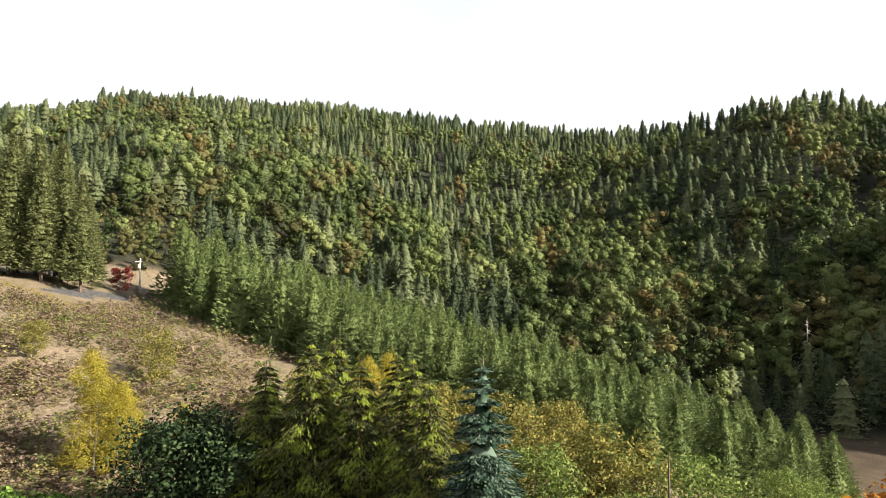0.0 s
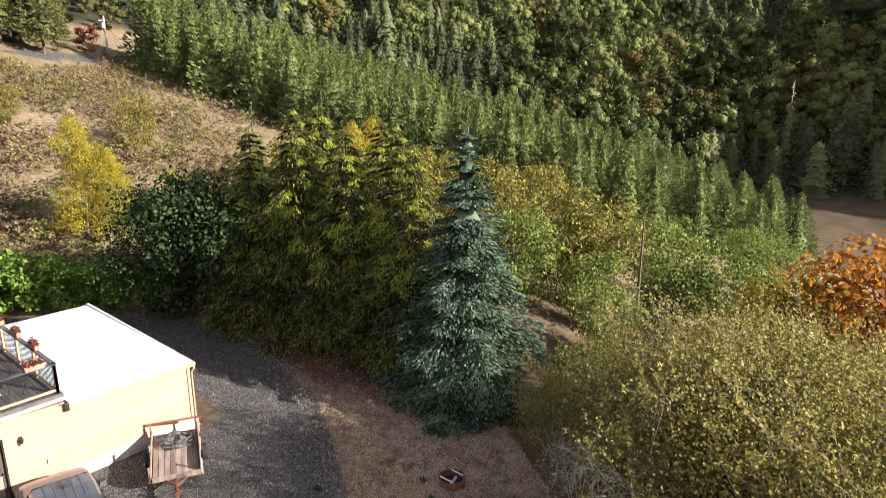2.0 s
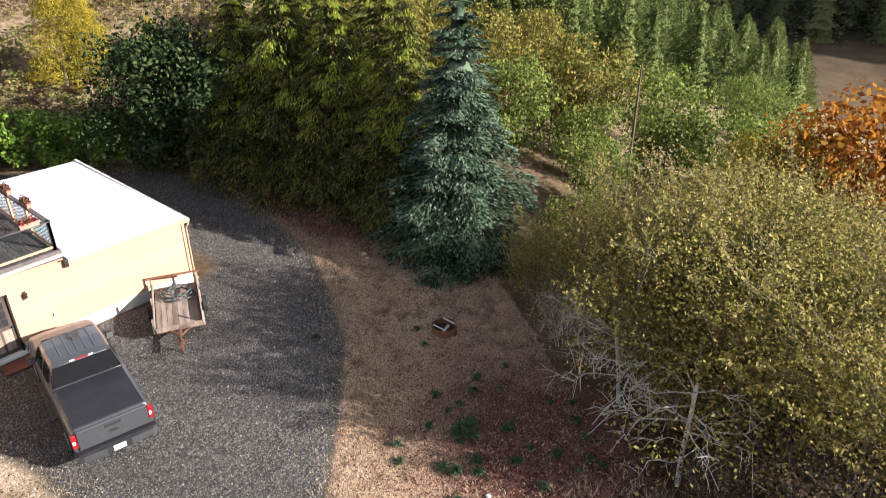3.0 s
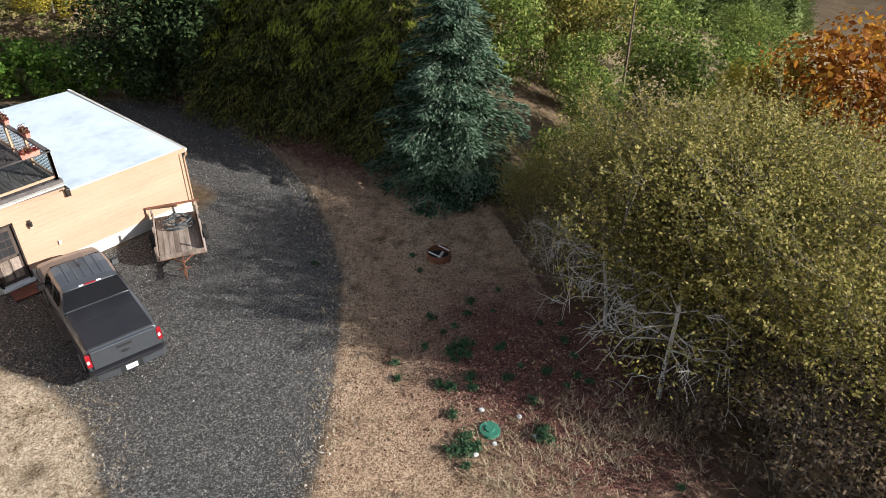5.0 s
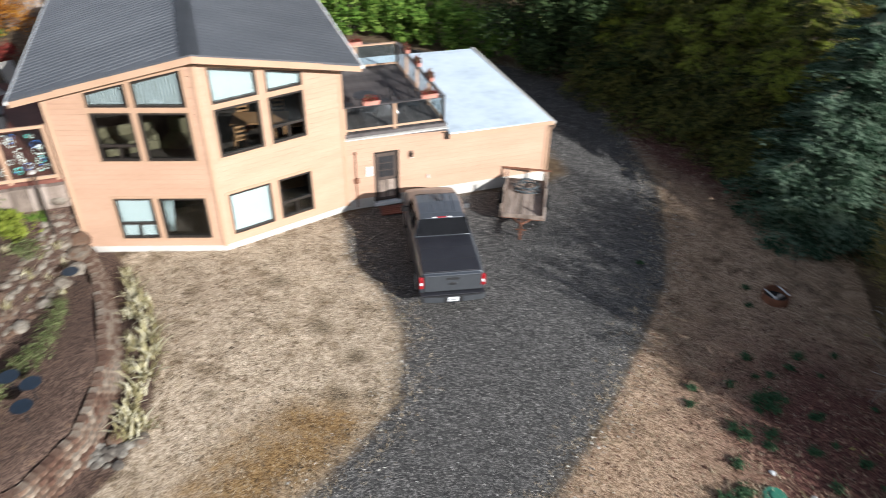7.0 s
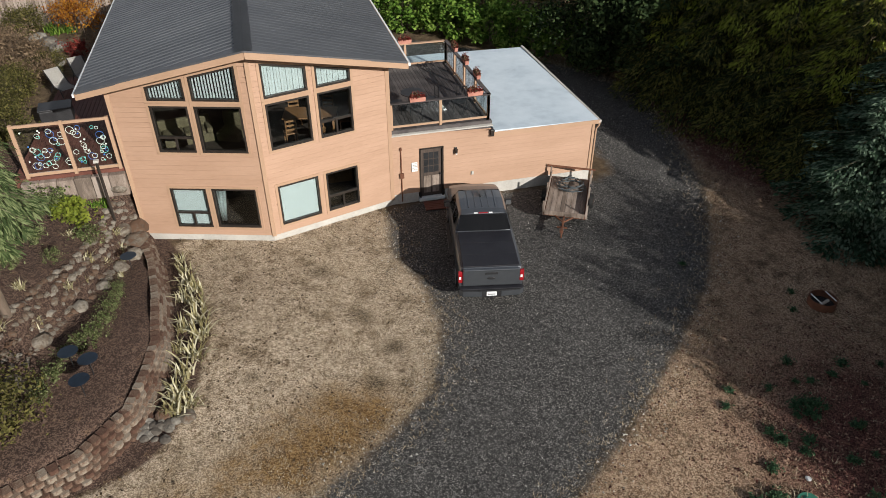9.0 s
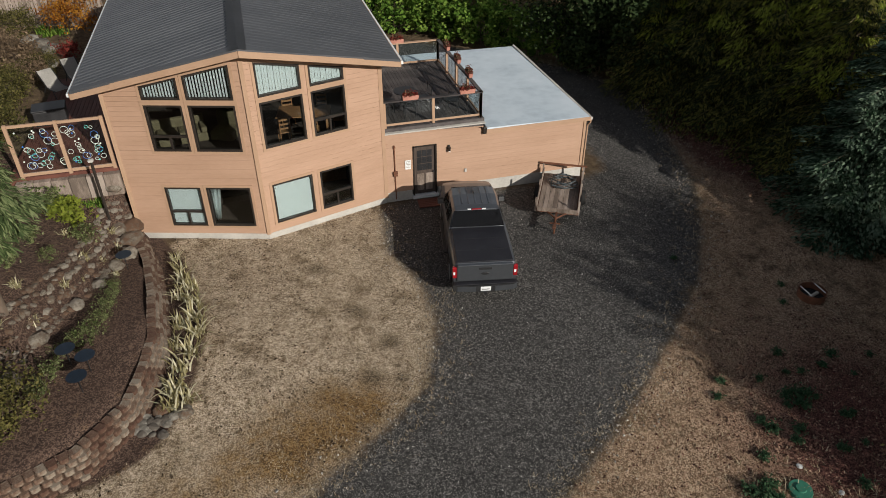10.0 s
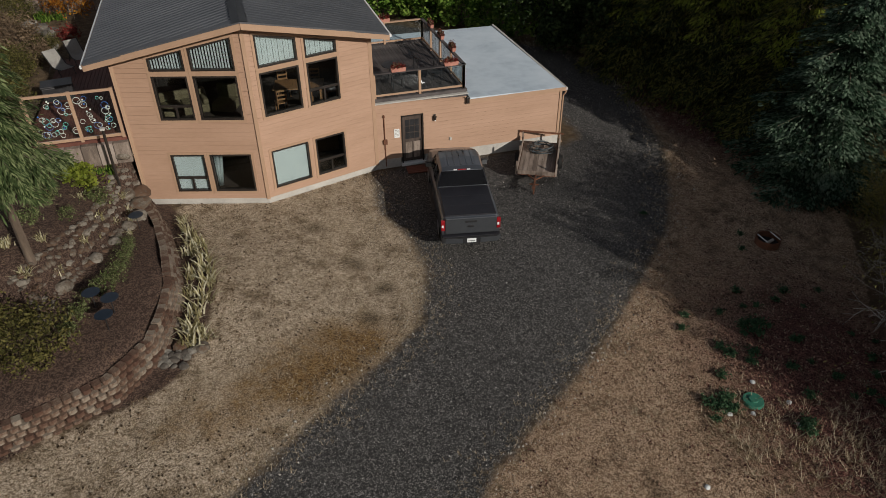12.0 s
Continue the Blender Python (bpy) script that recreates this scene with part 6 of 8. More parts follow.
def rail_run(parent, a, b, posts, top, glass, cables=False):
    """A railing from a to b: posts, rails, panels between them."""
    a, b = Vector((*a, 0)), Vector((*b, 0))
    for t in posts:
        p = a.lerp(b, t)
        boxed("post", (p.x - 0.05, p.y - 0.05, 0.0), (p.x + 0.05, p.y + 0.05, 0.98), M["trim"], parent, 0.006)
    d = (b - a).normalized()
    n = Vector((-d.y, d.x, 0))

    def run(nm, z0, z1, w, mat):
        bm = bmesh.new()
        vs = []
        for p in (a - d * 0.05, b + d * 0.05):
            for sgn in (-1, 1):
                for z in (z0, z1):
                    q = p + n * sgn * w
                    vs.append(bm.verts.new((q.x, q.y, z)))
        for f in ((0, 1, 3, 2), (4, 6, 7, 5), (0, 4, 5, 1), (2, 3, 7, 6), (0, 2, 6, 4), (1, 5, 7, 3)):
            bm.faces.new([vs[i] for i in f])
        part(nm, bm, mat, parent)

    run("top_rail", 0.98, 1.025, 0.07, top)
    run("bottom_rail", 0.08, 0.15, 0.025, M["trim"])
    for t0, t1 in zip(posts, posts[1:]):
        p, q = a.lerp(b, t0) + d * 0.05, a.lerp(b, t1) - d * 0.05
        if cables:
            k = int((q - p).length / 0.11)
            for i in range(1, k):
                r_ = p.lerp(q, i / k)
                bar("baluster", (r_.x, r_.y, 0.15), (r_.x, r_.y, 0.98), 0.009, M["black"], parent, 6)
        else:
            bm = bmesh.new()
            vs = [bm.verts.new((v.x + n.x * o, v.y + n.y * o, z)) for o in (-0.004, 0.004) for v, z in ((p, 0.15), (q, 0.15), (q, 0.98), (p, 0.98))]
            for f in ((0, 1, 2, 3), (7, 6, 5, 4), (0, 4, 5, 1), (1, 5, 6, 2), (2, 6, 7, 3), (3, 7, 4, 0)):
                bm.faces.new([vs[i] for i in f])
            g = part("glass_panel", bm, glass, parent, "clear glass panel")
            g.visible_shadow = False


rail_run(rail, (-0.92, 0.35), (2.72, 0.35), (0.0, 0.5, 1.0), M["deck"], M["glass"])
rail_run(rail, (2.72, 0.35), (2.72, 6.5), (0.0, 0.27, 0.52, 0.76, 1.0), M["deck"], M["glass"], cables=True)
rail_run(rail, (-0.92, 6.5), (2.72, 6.5), (0.0, 0.5, 1.0), M["trim"], M["glass"])


def flower_box(m):
    f = thing("flower_box", m, "pink planter box with dry flowers on the deck rail", "planter", "rail planters")
    bm = bmesh.new()
    lo = [(-0.30, -0.075), (0.30, -0.075), (0.30, 0.075), (-0.30, 0.075)]
    a = [bm.verts.new((x * 0.9, y * 0.85, 0)) for x, y in lo]
    b = [bm.verts.new((x, y, 0.16)) for x, y in lo]
    c = [bm.verts.new((x * 0.93, y * 0.8, 0.14)) for x, y in lo]
    bm.faces.new(a[::-1])
    bm.faces.new(c)
    for i in range(4):
        j = (i + 1) % 4
        bm.faces.new((a[i], a[j], b[j], b[i]))
        bm.faces.new((b[i], b[j], c[j], c[i]))
    part("box", bm, M["terracotta"], f)
    rg = np.random.default_rng(5)
    P = np.stack([np.linspace(-0.27, 0.27, 240), rg.uniform(-0.09, 0.09, 240), 0.14 + np.abs(rg.normal(0, 0.09, 240))], 1)
    V, F = leaf_cloud(P, 0.05, rg)
    array_object("flowers", V, F, M["red"], f)
    V, F = leaf_cloud(P[:150] + 0.02, 0.06, rg)
    array_object("foliage", V, F, M["brownbush"], f)
    return f


fb = flower_box(pose(0.05, 0.30, DZ + 1.03))
for x, y, rz in ((2.18, 0.30, 0), (2.76, 2.0, 90), (2.76, 3.6, 90), (2.76, 5.2, 90), (0.9, 6.5, 0)):
    copy_thing(fb, pose(x, y, DZ + 1.03, 0, 0, rz))
pt = thing("patio_table", pose(0.2, 1.9, DZ), "round black metal patio table on the deck", "table")
bm = bmesh.new()
tube(bm, [(0, 0, 0.70), (0, 0, 0.73)], 0.45, 0.45, 20)
part("tabletop", bm, M["black"], pt)
for k in range(3):
    a = 2.1 * k
    bar("leg", (0.34 * math.cos(a), 0.34 * math.sin(a), 0), (0.12 * math.cos(a), 0.12 * math.sin(a), 0.7), 0.016, M["black"], pt)


def patio_chair(m):
    c = thing("patio_chair", m, "black metal garden chair on the deck", "chair", "deck chairs")
    boxed("seat", (-0.22, -0.22, 0.42), (0.22, 0.22, 0.45), M["black"], c, 0.01)
    for x in (-0.2, 0.2):
        bar("leg", (x, -0.2, 0), (x, -0.2, 0.42), 0.013, M["black"], c)
        bar("back_leg", (x, 0.2, 0), (x, 0.26, 0.92), 0.013, M["black"], c)
    for k in range(5):
        bar("back_rod", (-0.16 + 0.08 * k, 0.22, 0.46), (-0.16 + 0.08 * k, 0.255, 0.9), 0.008, M["black"], c, 6)
    bar("back_rail", (-0.2, 0.26, 0.91), (0.2, 0.26, 0.91), 0.014, M["black"], c)
    return c


pc = patio_chair(pose(0.9, 1.8, DZ, 0, 0, -80))
for x, y, rz in ((-0.5, 1.8, 90), (0.2, 1.2, 175), (1.9, 1.3, -30)):
    copy_thing(pc, pose(x, y, DZ, 0, 0, rz))
gr = thing("gas_grill", pose(-0.62, 4.9, DZ, 0, 0, 90), "black gas grill against the house wall", "grill")
boxed("cabinet", (-0.45, -0.25, 0.08), (0.45, 0.25, 0.8), M["black"], gr, 0.02)
boxed("lid", (-0.4, -0.25, 0.8), (0.4, 0.25, 1.15), M["black"], gr, 0.12)
for x in (-0.75, 0.45):
    boxed("side_shelf", (x, -0.2, 0.76), (x + 0.3, 0.2, 0.8), M["rock"], gr, 0.01)
bar("handle", (-0.3, -0.3, 0.98), (0.3, -0.3, 0.98), 0.015, M["white"], gr)

# ---------------------------------------------------------------- pickup truck
M["paint"] = material("grey_truck_paint", [(0.078, 0.085, 0.095), (0.10, 0.107, 0.118)], scale=0.8, rough=0.32, metal=0.55, coat=0.8)
M["tonneau"] = material("black_bed_cover", [(0.012, 0.012, 0.016), (0.02, 0.02, 0.025)], scale=2, rough=0.55)
M["darkglass"] = material("tinted_car_glass", [(0.006, 0.006, 0.007), (0.01, 0.01, 0.011)], scale=2, rough=0.06, coat=0.5)
M["tyre"] = material("tyre_rubber", [(0.012, 0.012, 0.012), (0.025, 0.024, 0.023)], scale=5, rough=0.85)
M["alloy"] = material("silver_alloy", [(0.30, 0.31, 0.32), (0.45, 0.46, 0.47)], scale=5, rough=0.35, metal=0.9)
M["taillight"] = material("red_tail_lens", [(0.22, 0.008, 0.012), (0.32, 0.012, 0.018)], scale=5, rough=0.15, coat=0.6)
M["plate"] = material("white_plate", [(0.7, 0.71, 0.72), (0.78, 0.79, 0.8)], scale=5, rough=0.5)
TZ = ground_z(0.9, -4.0)
truck = thing("pickup_truck", pose(0.66, -6.72, TZ, 0, 0, -10.8), "dark grey pickup truck with black bed cover parked on gravel", "pickup truck")


def skin(sections, closed=True):
    """A hull through sections of equal length (each a list of x, z at its y)."""
    bm = bmesh.new()
    rings = [[bm.verts.new((x, y, z)) for x, z in sec] for y, sec in sections]
    n = len(rings[0])
    for a, b in zip(rings, rings[1:]):
        for k in range(n if closed else n - 1):
            bm.faces.new((a[k], a[(k + 1) % n], b[(k + 1) % n], b[k]))
    bm.faces.new(rings[0][::-1])
    bm.faces.new(rings[-1])
    return bm


def hullsec(w, z0, z1, crown=0.03, tuck=0.06):
    """A car-body cross-section: sill, bulging side, shoulder, crowned top."""
    r = [(w - tuck, z0), (w, z0 + 0.18), (w + 0.005, (z0 + z1) / 2), (w - 0.02, z1 - 0.14), (w - 0.07, z1 - 0.03), (w - 0.16, z1), (w * 0.4, z1 + crown)]
    return r + [(-x, z) for x, z in r[::-1]]


# y runs from the tail (0) to the nose (5.85)
body = skin([(0.10, hullsec(0.96, 0.52, 1.36, 0.0)), (0.14, hullsec(0.975, 0.5, 1.40, 0.0)), (1.0, hullsec(1.0, 0.46, 1.42, 0.0)), (2.05, hullsec(1.0, 0.44, 1.40, 0.0))])
part("bed_body", body, M["paint"], truck, smooth=False)
body = skin([(2.07, hullsec(1.0, 0.42, 1.40, 0.0)), (3.0, hullsec(1.01, 0.42, 1.34, 0.0)), (4.25, hullsec(1.005, 0.42, 1.24, 0.02))])
part("cab_body", body, M["paint"], truck)
body = skin([(4.27, hullsec(1.005, 0.42, 1.23, 0.05)), (4.8, hullsec(1.0, 0.45, 1.20, 0.06)), (5.4, hullsec(0.97, 0.46, 1.13, 0.06)), (5.72, hullsec(0.92, 0.46, 1.06, 0.04)), (5.85, hullsec(0.84, 0.55, 0.98, 0.02))])
part("hood", body, M["paint"], truck, "grey sculpted hood")


def cabsec(w0, w1, z0, z1):
    r = [(w0, z0), (w0 - (w0 - w1) * 0.85, z1 - 0.10), (w1 - 0.05, z1 - 0.02), (w1 - 0.22, z1 + 0.005), (0.25, z1 + 0.015)]
    return r + [(-x, z) for x, z in r[::-1]]


cabg = skin([(2.10, cabsec(0.93, 0.90, 1.38, 1.42)), (2.42, cabsec(0.93, 0.76, 1.36, 1.88)), (2.62, cabsec(0.94, 0.76, 1.35, 1.935)), (3.3, cabsec(0.95, 0.77, 1.32, 1.95)), (3.85, cabsec(0.95, 0.75, 1.28, 1.91)), (4.55, cabsec(0.90, 0.84, 1.22, 1.30))])
part("greenhouse", cabg, M["paint"], truck)
for k in range(5):
    x = -0.44 + 0.22 * k
    boxed("roof_rib", (x - 0.02, 2.68, 1.938), (x + 0.02, 3.75, 1.972), M["paint"], truck, 0.008)
# glass
bm = bmesh.new()
q = [(-0.875, 2.115, 1.425), (0.875, 2.115, 1.425), (0.745, 2.405, 1.868), (-0.745, 2.405, 1.868)]
fr = [bm.verts.new((x, y - 0.018, z + 0.008)) for x, y, z in q]
bm.faces.new(fr)
bmesh.ops.solidify(bm, geom=bm.faces[:], thickness=0.012)
part("rear_window", bm, M["darkglass"], truck, "black tinted rear window")
bm = bmesh.new()
fr = [bm.verts.new(p) for p in ((-0.80, 4.50, 1.335), (0.80, 4.50, 1.335), (0.68, 3.90, 1.905), (-0.68, 3.90, 1.905))]
bm.faces.new(fr)
bmesh.ops.solidify(bm, geom=bm.faces[:], thickness=0.012)
part("windscreen", bm, M["darkglass"], truck)
for sg in (-1, 1):
    for y0, y1 in ((2.5, 3.12), (3.18, 4.05)):
        bm = bmesh.new()
        top1 = min(y1, 3.85)
        fr = [bm.verts.new((sg * x, y, z)) for x, y, z in ((0.945, y0, 1.41), (0.945, y1, 1.36), (0.80, top1, 1.82), (0.80, y0 + 0.04, 1.82))]
        bm.faces.new(fr)
        bmesh.ops.solidify(bm, geom=bm.faces[:], thickness=0.012)
        part("side_window", bm, M["darkglass"], truck)
    mir = new("mirror")
    mir.parent = truck
    boxed("housing", (sg * 1.06 - 0.11, 3.93, 1.24), (sg * 1.06 + 0.11, 4.09, 1.44), M["black"], mir, 0.03)
    boxed("mirror_glass", (sg * 1.06 - 0.09, 3.922, 1.26), (sg * 1.06 + 0.09, 3.93, 1.42), M["alloy"], mir, 0.0)
    tl = new("tail_light")
    tl.parent = truck
    boxed("lens", (sg * 0.935 - 0.065, 0.055, 0.90), (sg * 0.935 + 0.065, 0.15, 1.30), M["taillight"], tl, 0.02, "red tail light lens")
    boxed("reversing_lens", (sg * 0.935 - 0.045, 0.048, 1.03), (sg * 0.935 + 0.02, 0.06, 1.13), M["plate"], tl, 0.01, "white reversing light lens")
    for y in (0.75 + 0.35, 4.85):
        wh = new("wheel")
        wh.parent = truck
        wh.location = (sg * 0.86, y, 0.40)
        bm = bmesh.new()
        bmesh.ops.create_cone(bm, cap_ends=True, segments=28, radius1=0.40, radius2=0.40, depth=0.27, matrix=Matrix.Rotation(math.pi / 2, 4, "Y"))
        bmesh.ops.bevel(bm, geom=[e for e in bm.edges if abs(e.verts[0].co.x - e.verts[1].co.x) < 1e-5], offset=0.035, segments=2, affect="EDGES")
        part("tyre", bm, M["tyre"], wh)
        bm = bmesh.new()
        bmesh.ops.create_cone(bm, cap_ends=True, segments=24, radius1=0.26, radius2=0.23, depth=0.29, matrix=Matrix.Rotation(math.pi / 2, 4, "Y"))
        part("rim", bm, M["alloy"], wh)
# bed cover, tailgate, bumper
boxed("bed_cover", (-0.86, 0.16, 1.395), (0.86, 2.04, 1.432), M["tonneau"], truck, 0.012, "black folding bed cover")
for y in (0.78, 1.40):
    boxed("cover_seam", (-0.85, y - 0.008, 1.4325), (0.85, y + 0.008, 1.436), M["black"], truck)
tg = new("tailgate")
tg.parent = truck
boxed("panel", (-0.86, 0.03, 0.80), (0.86, 0.12, 1.38), M["paint"], tg, 0.02)
boxed("spoiler_lip", (-0.85, 0.0, 1.335), (0.85, 0.10, 1.40), M["paint"], tg, 0.02)
boxed("handle", (-0.20, 0.015, 1.20), (0.20, 0.035, 1.28), M["black"], tg, 0.008, "black tailgate handle")
bm = bmesh.new()
bmesh.ops.create_uvsphere(bm, u_segments=16, v_segments=8, radius=0.1, matrix=Matrix.Translation((0, 0.022, 1.06)) @ Matrix.Diagonal((1.25, 0.1, 0.5, 1)))
part("badge", bm, M["black"], tg, "plain dark oval badge")
bp = new("rear_bumper")
bp.parent = truck
bm = bmesh.new()
prism(bm, [(-1.0, -0.02), (-0.86, -0.12), (-0.3, -0.16), (0.3, -0.16), (0.86, -0.12), (1.0, -0.02), (1.0, 0.2), (-1.0, 0.2)], 0.50, 0.74)
part("bumper_bar", bm, M["black"], bp)
for sg in (-1, 1):
    bm = bmesh.new()
    prism(bm, [(sg * 0.30, -0.175), (sg * 0.86, -0.135), (sg * 0.995, -0.03), (sg * 0.995, 0.0), (sg * 0.3, 0.0)][::sg], 0.52, 0.70)
    part("bumper_skin", bm, M["paint"], bp)
boxed("step_pad", (-0.95, -0.11, 0.741), (0.95, 0.06, 0.765), M["tonneau"], bp, 0.01)
boxed("licence_plate", (-0.155, -0.19, 0.555), (0.155, -0.178, 0.71), M["plate"], bp, 0.004, "plain white licence plate")
boxed("plate_bar", (-0.12, -0.1925, 0.60), (0.12, -0.1905, 0.635), M["alloy"], bp)
boxed("hitch", (-0.05, -0.2, 0.42), (0.05, 0.1, 0.50), M["black"], bp, 0.01)
boxed("brake_light", (-0.15, 2.40, 1.885), (0.15, 2.44, 1.92), M["taillight"], truck, 0.006, "red high brake light")
for sg in (-1, 1):
    boxed("cargo_lamp", (sg * 0.24 - 0.06, 2.40, 1.885), (sg * 0.24 + 0.06, 2.44, 1.92), M["plate"], truck, 0.006)
    boxed("running_board", (sg * 1.0 - 0.09, 2.2, 0.36), (sg * 1.0 + 0.05, 4.2, 0.42), M["black"], truck, 0.015)
    bar("wiper", (sg * 0.1 - 0.3, 4.52, 1.34), (sg * 0.1 + 0.2, 4.45, 1.41), 0.012, M["black"], truck, 6)
    boxed("headlight", (sg * 0.76 - 0.1, 5.66, 0.82), (sg * 0.76 + 0.1, 5.80, 1.0), M["plate"], truck, 0.02)
boxed("antenna", (-0.02, 3.3, 1.965), (0.02, 3.42, 2.02), M["black"], truck, 0.01)
boxed("underbody", (-0.85, 0.3, 0.28), (0.85, 5.5, 0.48), M["black"], truck, 0.02)

# ---------------------------------------------------------------- utility trailer
TRZ = ground_z(5.0, -1.8)
trailer = thing("utility_trailer", pose(4.62, -3.02, TRZ, 0, 0, -27.8), "small weathered wooden utility trailer by the garage", "trailer")
for k in range(8):
    boxed("deck_plank", (-0.70 + 0.175 * k, 0.02, 0.50), (-0.535 + 0.175 * k, 2.75, 0.535), M["wood"], trailer, 0.005)
for x in (-0.72, 0.72):
    boxed("side_beam", (x - 0.03, 0.0, 0.40), (x + 0.03, 2.8, 0.50), M["rust"], trailer, 0.006)
    boxed("side_board", (x * 1.04 - 0.02, 0.0, 0.52), (x * 1.04 + 0.02, 2.8, 0.74), M["wood"], trailer, 0.006)
    for y in (0.05, 1.4, 2.72):
        boxed("stake", (x * 1.08 - 0.03, y - 0.03, 0.40), (x * 1.08 + 0.03, y + 0.03, 0.95), M["wood"], trailer, 0.005)
for y in (0.0, 2.76):
    boxed("end_beam", (-0.72, y, 0.40), (0.72, y + 0.06, 0.50), M["rust"], trailer, 0.006)
boxed("front_board", (-0.72, -0.03, 0.44), (0.72, 0.0, 0.62), M["wood"], trailer, 0.006)
boxed("rear_rail", (-0.95, 2.80, 0.90), (0.9, 2.85, 0.97), M["rust"], trailer, 0.006)
for sg in (-1, 1):
    bar("tongue_arm", (sg * 0.34, 0.0, 0.44), (0, -0.42, 0.44), 0.03, M["rust"], trailer)
    wh = new("wheel")
    wh.parent = trailer
    wh.location = (sg * 0.88, 1.55, 0.30)
    bm = bmesh.new()
    bmesh.ops.create_cone(bm, cap_ends=True, segments=22, radius1=0.29, radius2=0.29, depth=0.17, matrix=Matrix.Rotation(math.pi / 2, 4, "Y"))
    bmesh.ops.bevel(bm, geom=[e for e in bm.edges if abs(e.verts[0].co.x - e.verts[1].co.x) < 1e-5], offset=0.03, segments=2, affect="EDGES")
    part("tyre", bm, M["tyre"], wh)
    bm = bmesh.new()
    bmesh.ops.create_cone(bm, cap_ends=True, segments=16, radius1=0.16, radius2=0.15, depth=0.18, matrix=Matrix.Rotation(math.pi / 2, 4, "Y"))
    part("rim", bm, M["rust"], wh)
boxed("tongue", (-0.035, -0.95, 0.40), (0.035, 0.0, 0.47), M["rust"], trailer, 0.006)
boxed("coupler", (-0.06, -1.12, 0.41), (0.06, -0.92, 0.50), M["rust"], trailer, 0.02)
bar("jack_stand", (0.0, -0.75, 0.0), (0.0, -0.75, 0.62), 0.028, M["rust"], trailer)
boxed("jack_arm", (-0.18, -0.78, 0.42), (0.18, -0.72, 0.46), M["rust"], trailer, 0.006)
hose = thing("hose_coil", trailer.matrix_world @ pose(0.05, 1.95, 0.54), "coiled dark water hose lying on the trailer deck", "hose")
pts = []
for k in range(150):
    a = k * 0.31
    rr = 0.46 + 0.07 * math.sin(k * 0.37) + 0.04 * math.sin(k * 1.7) - 0.0008 * k
    pts.append((math.cos(a) * rr * 1.12, math.sin(a) * rr, 0.03 + 0.0016 * k + 0.015 * math.sin(k * 0.9)))
bm = bmesh.new()
tube(bm, pts, 0.018, 0.018, 5)
M["hose"] = material("grey_blue_hose", [(0.03, 0.036, 0.04), (0.10, 0.12, 0.13)], scale=8, rough=0.5)
part("coil", bm, M["hose"], hose, smooth=True)

# ---------------------------------------------------------------- garden terraces west of the lawn
M["block"] = material("stained_wall_block", [(0.08, 0.04, 0.026), (0.14, 0.09, 0.062), (0.24, 0.20, 0.155)], scale=7.0, fine=30, rough=0.95, vary="object", amount=0.45, bump=0.5, bump_scale=18)


def block_mesh():
    bm = bmesh.new()
    prism(bm, [(-0.105, 0.02), (-0.085, -0.03), (0.0, -0.05), (0.085, -0.03), (0.105, 0.02), (0.095, 0.18), (-0.095, 0.18)], 0.0, 0.128)
    me = bpy.data.meshes.new("block")
    bmesh.ops.recalc_face_normals(bm, faces=bm.faces)
    bm.to_mesh(me)
    bm.free()
    me.materials.append(M["block"])
    return me


BLOCK = block_mesh()


def block_wall(line, courses, label, back=0.07, step=0.232):
    """A curved dry wall of split-faced blocks, each course set back a little."""
    w = thing("retaining_wall", pose(0, 0, 0), label, "retaining wall", kind="structure")
    pts = [Vector((x, y, 0)) for x, y in line]
    fine = []
    for a, b in zip(pts, pts[1:]):
        k = max(2, int((b - a).length / 0.02))
        fine += [a.lerp(b, i / k) for i in range(k)]
    for c in range(courses):
        dist, nxt = 0.0, step * (0.5 if c % 2 else 0.0)
        for a, b in zip(fine, fine[1:]):
            dist += (b - a).length
            if dist < nxt:
                continue
            nxt += step
            d = (b - a).normalized()
            inn = Vector((-d.y, d.x, 0))
            if inn.x > 0 or (abs(inn.x) < 0.5 and inn.y < 0):
                inn = -inn
            q = a + inn * (back * c)
            base = ground_z(a.x - inn.x * 0.2, a.y - inn.y * 0.2) - 0.04
            o = new("block", BLOCK)
            o.parent = w
            t = inn.cross(Vector((0, 0, 1)))
            ang = math.atan2(-inn.x, inn.y) + rng.uniform(-0.05, 0.05)
            o.matrix_local = pose(q.x, q.y, base + 0.132 * c + rng.uniform(-0.012, 0.012), rng.uniform(-3, 3), rng.uniform(-3, 3), math.degrees(ang))
    return w


block_wall(BED[:-1], 5, "curved low wall of rust-stained concrete blocks")
M["lichenrock"] = material("rusty_lichen_rock", [(0.10, 0.057, 0.035), (0.12, 0.098, 0.075), (0.22, 0.195, 0.16)], scale=5.0, fine=22, rough=0.95, vary="object", amount=0.5, bump=0.6, bump_scale=15)


def rough_stone(seed):
    rg = np.random.default_rng(seed)
    bm = bmesh.new()
    bmesh.ops.create_icosphere(bm, subdivisions=1, radius=0.5)
    for v in bm.verts:
        v.co *= rg.uniform(0.75, 1.15)
        v.co.x *= 1.3
        v.co.z *= 0.62
    me = bpy.data.meshes.new("stone")
    bm.to_mesh(me)
    bm.free()
    me.materials.append(M["lichenrock"])
    return me


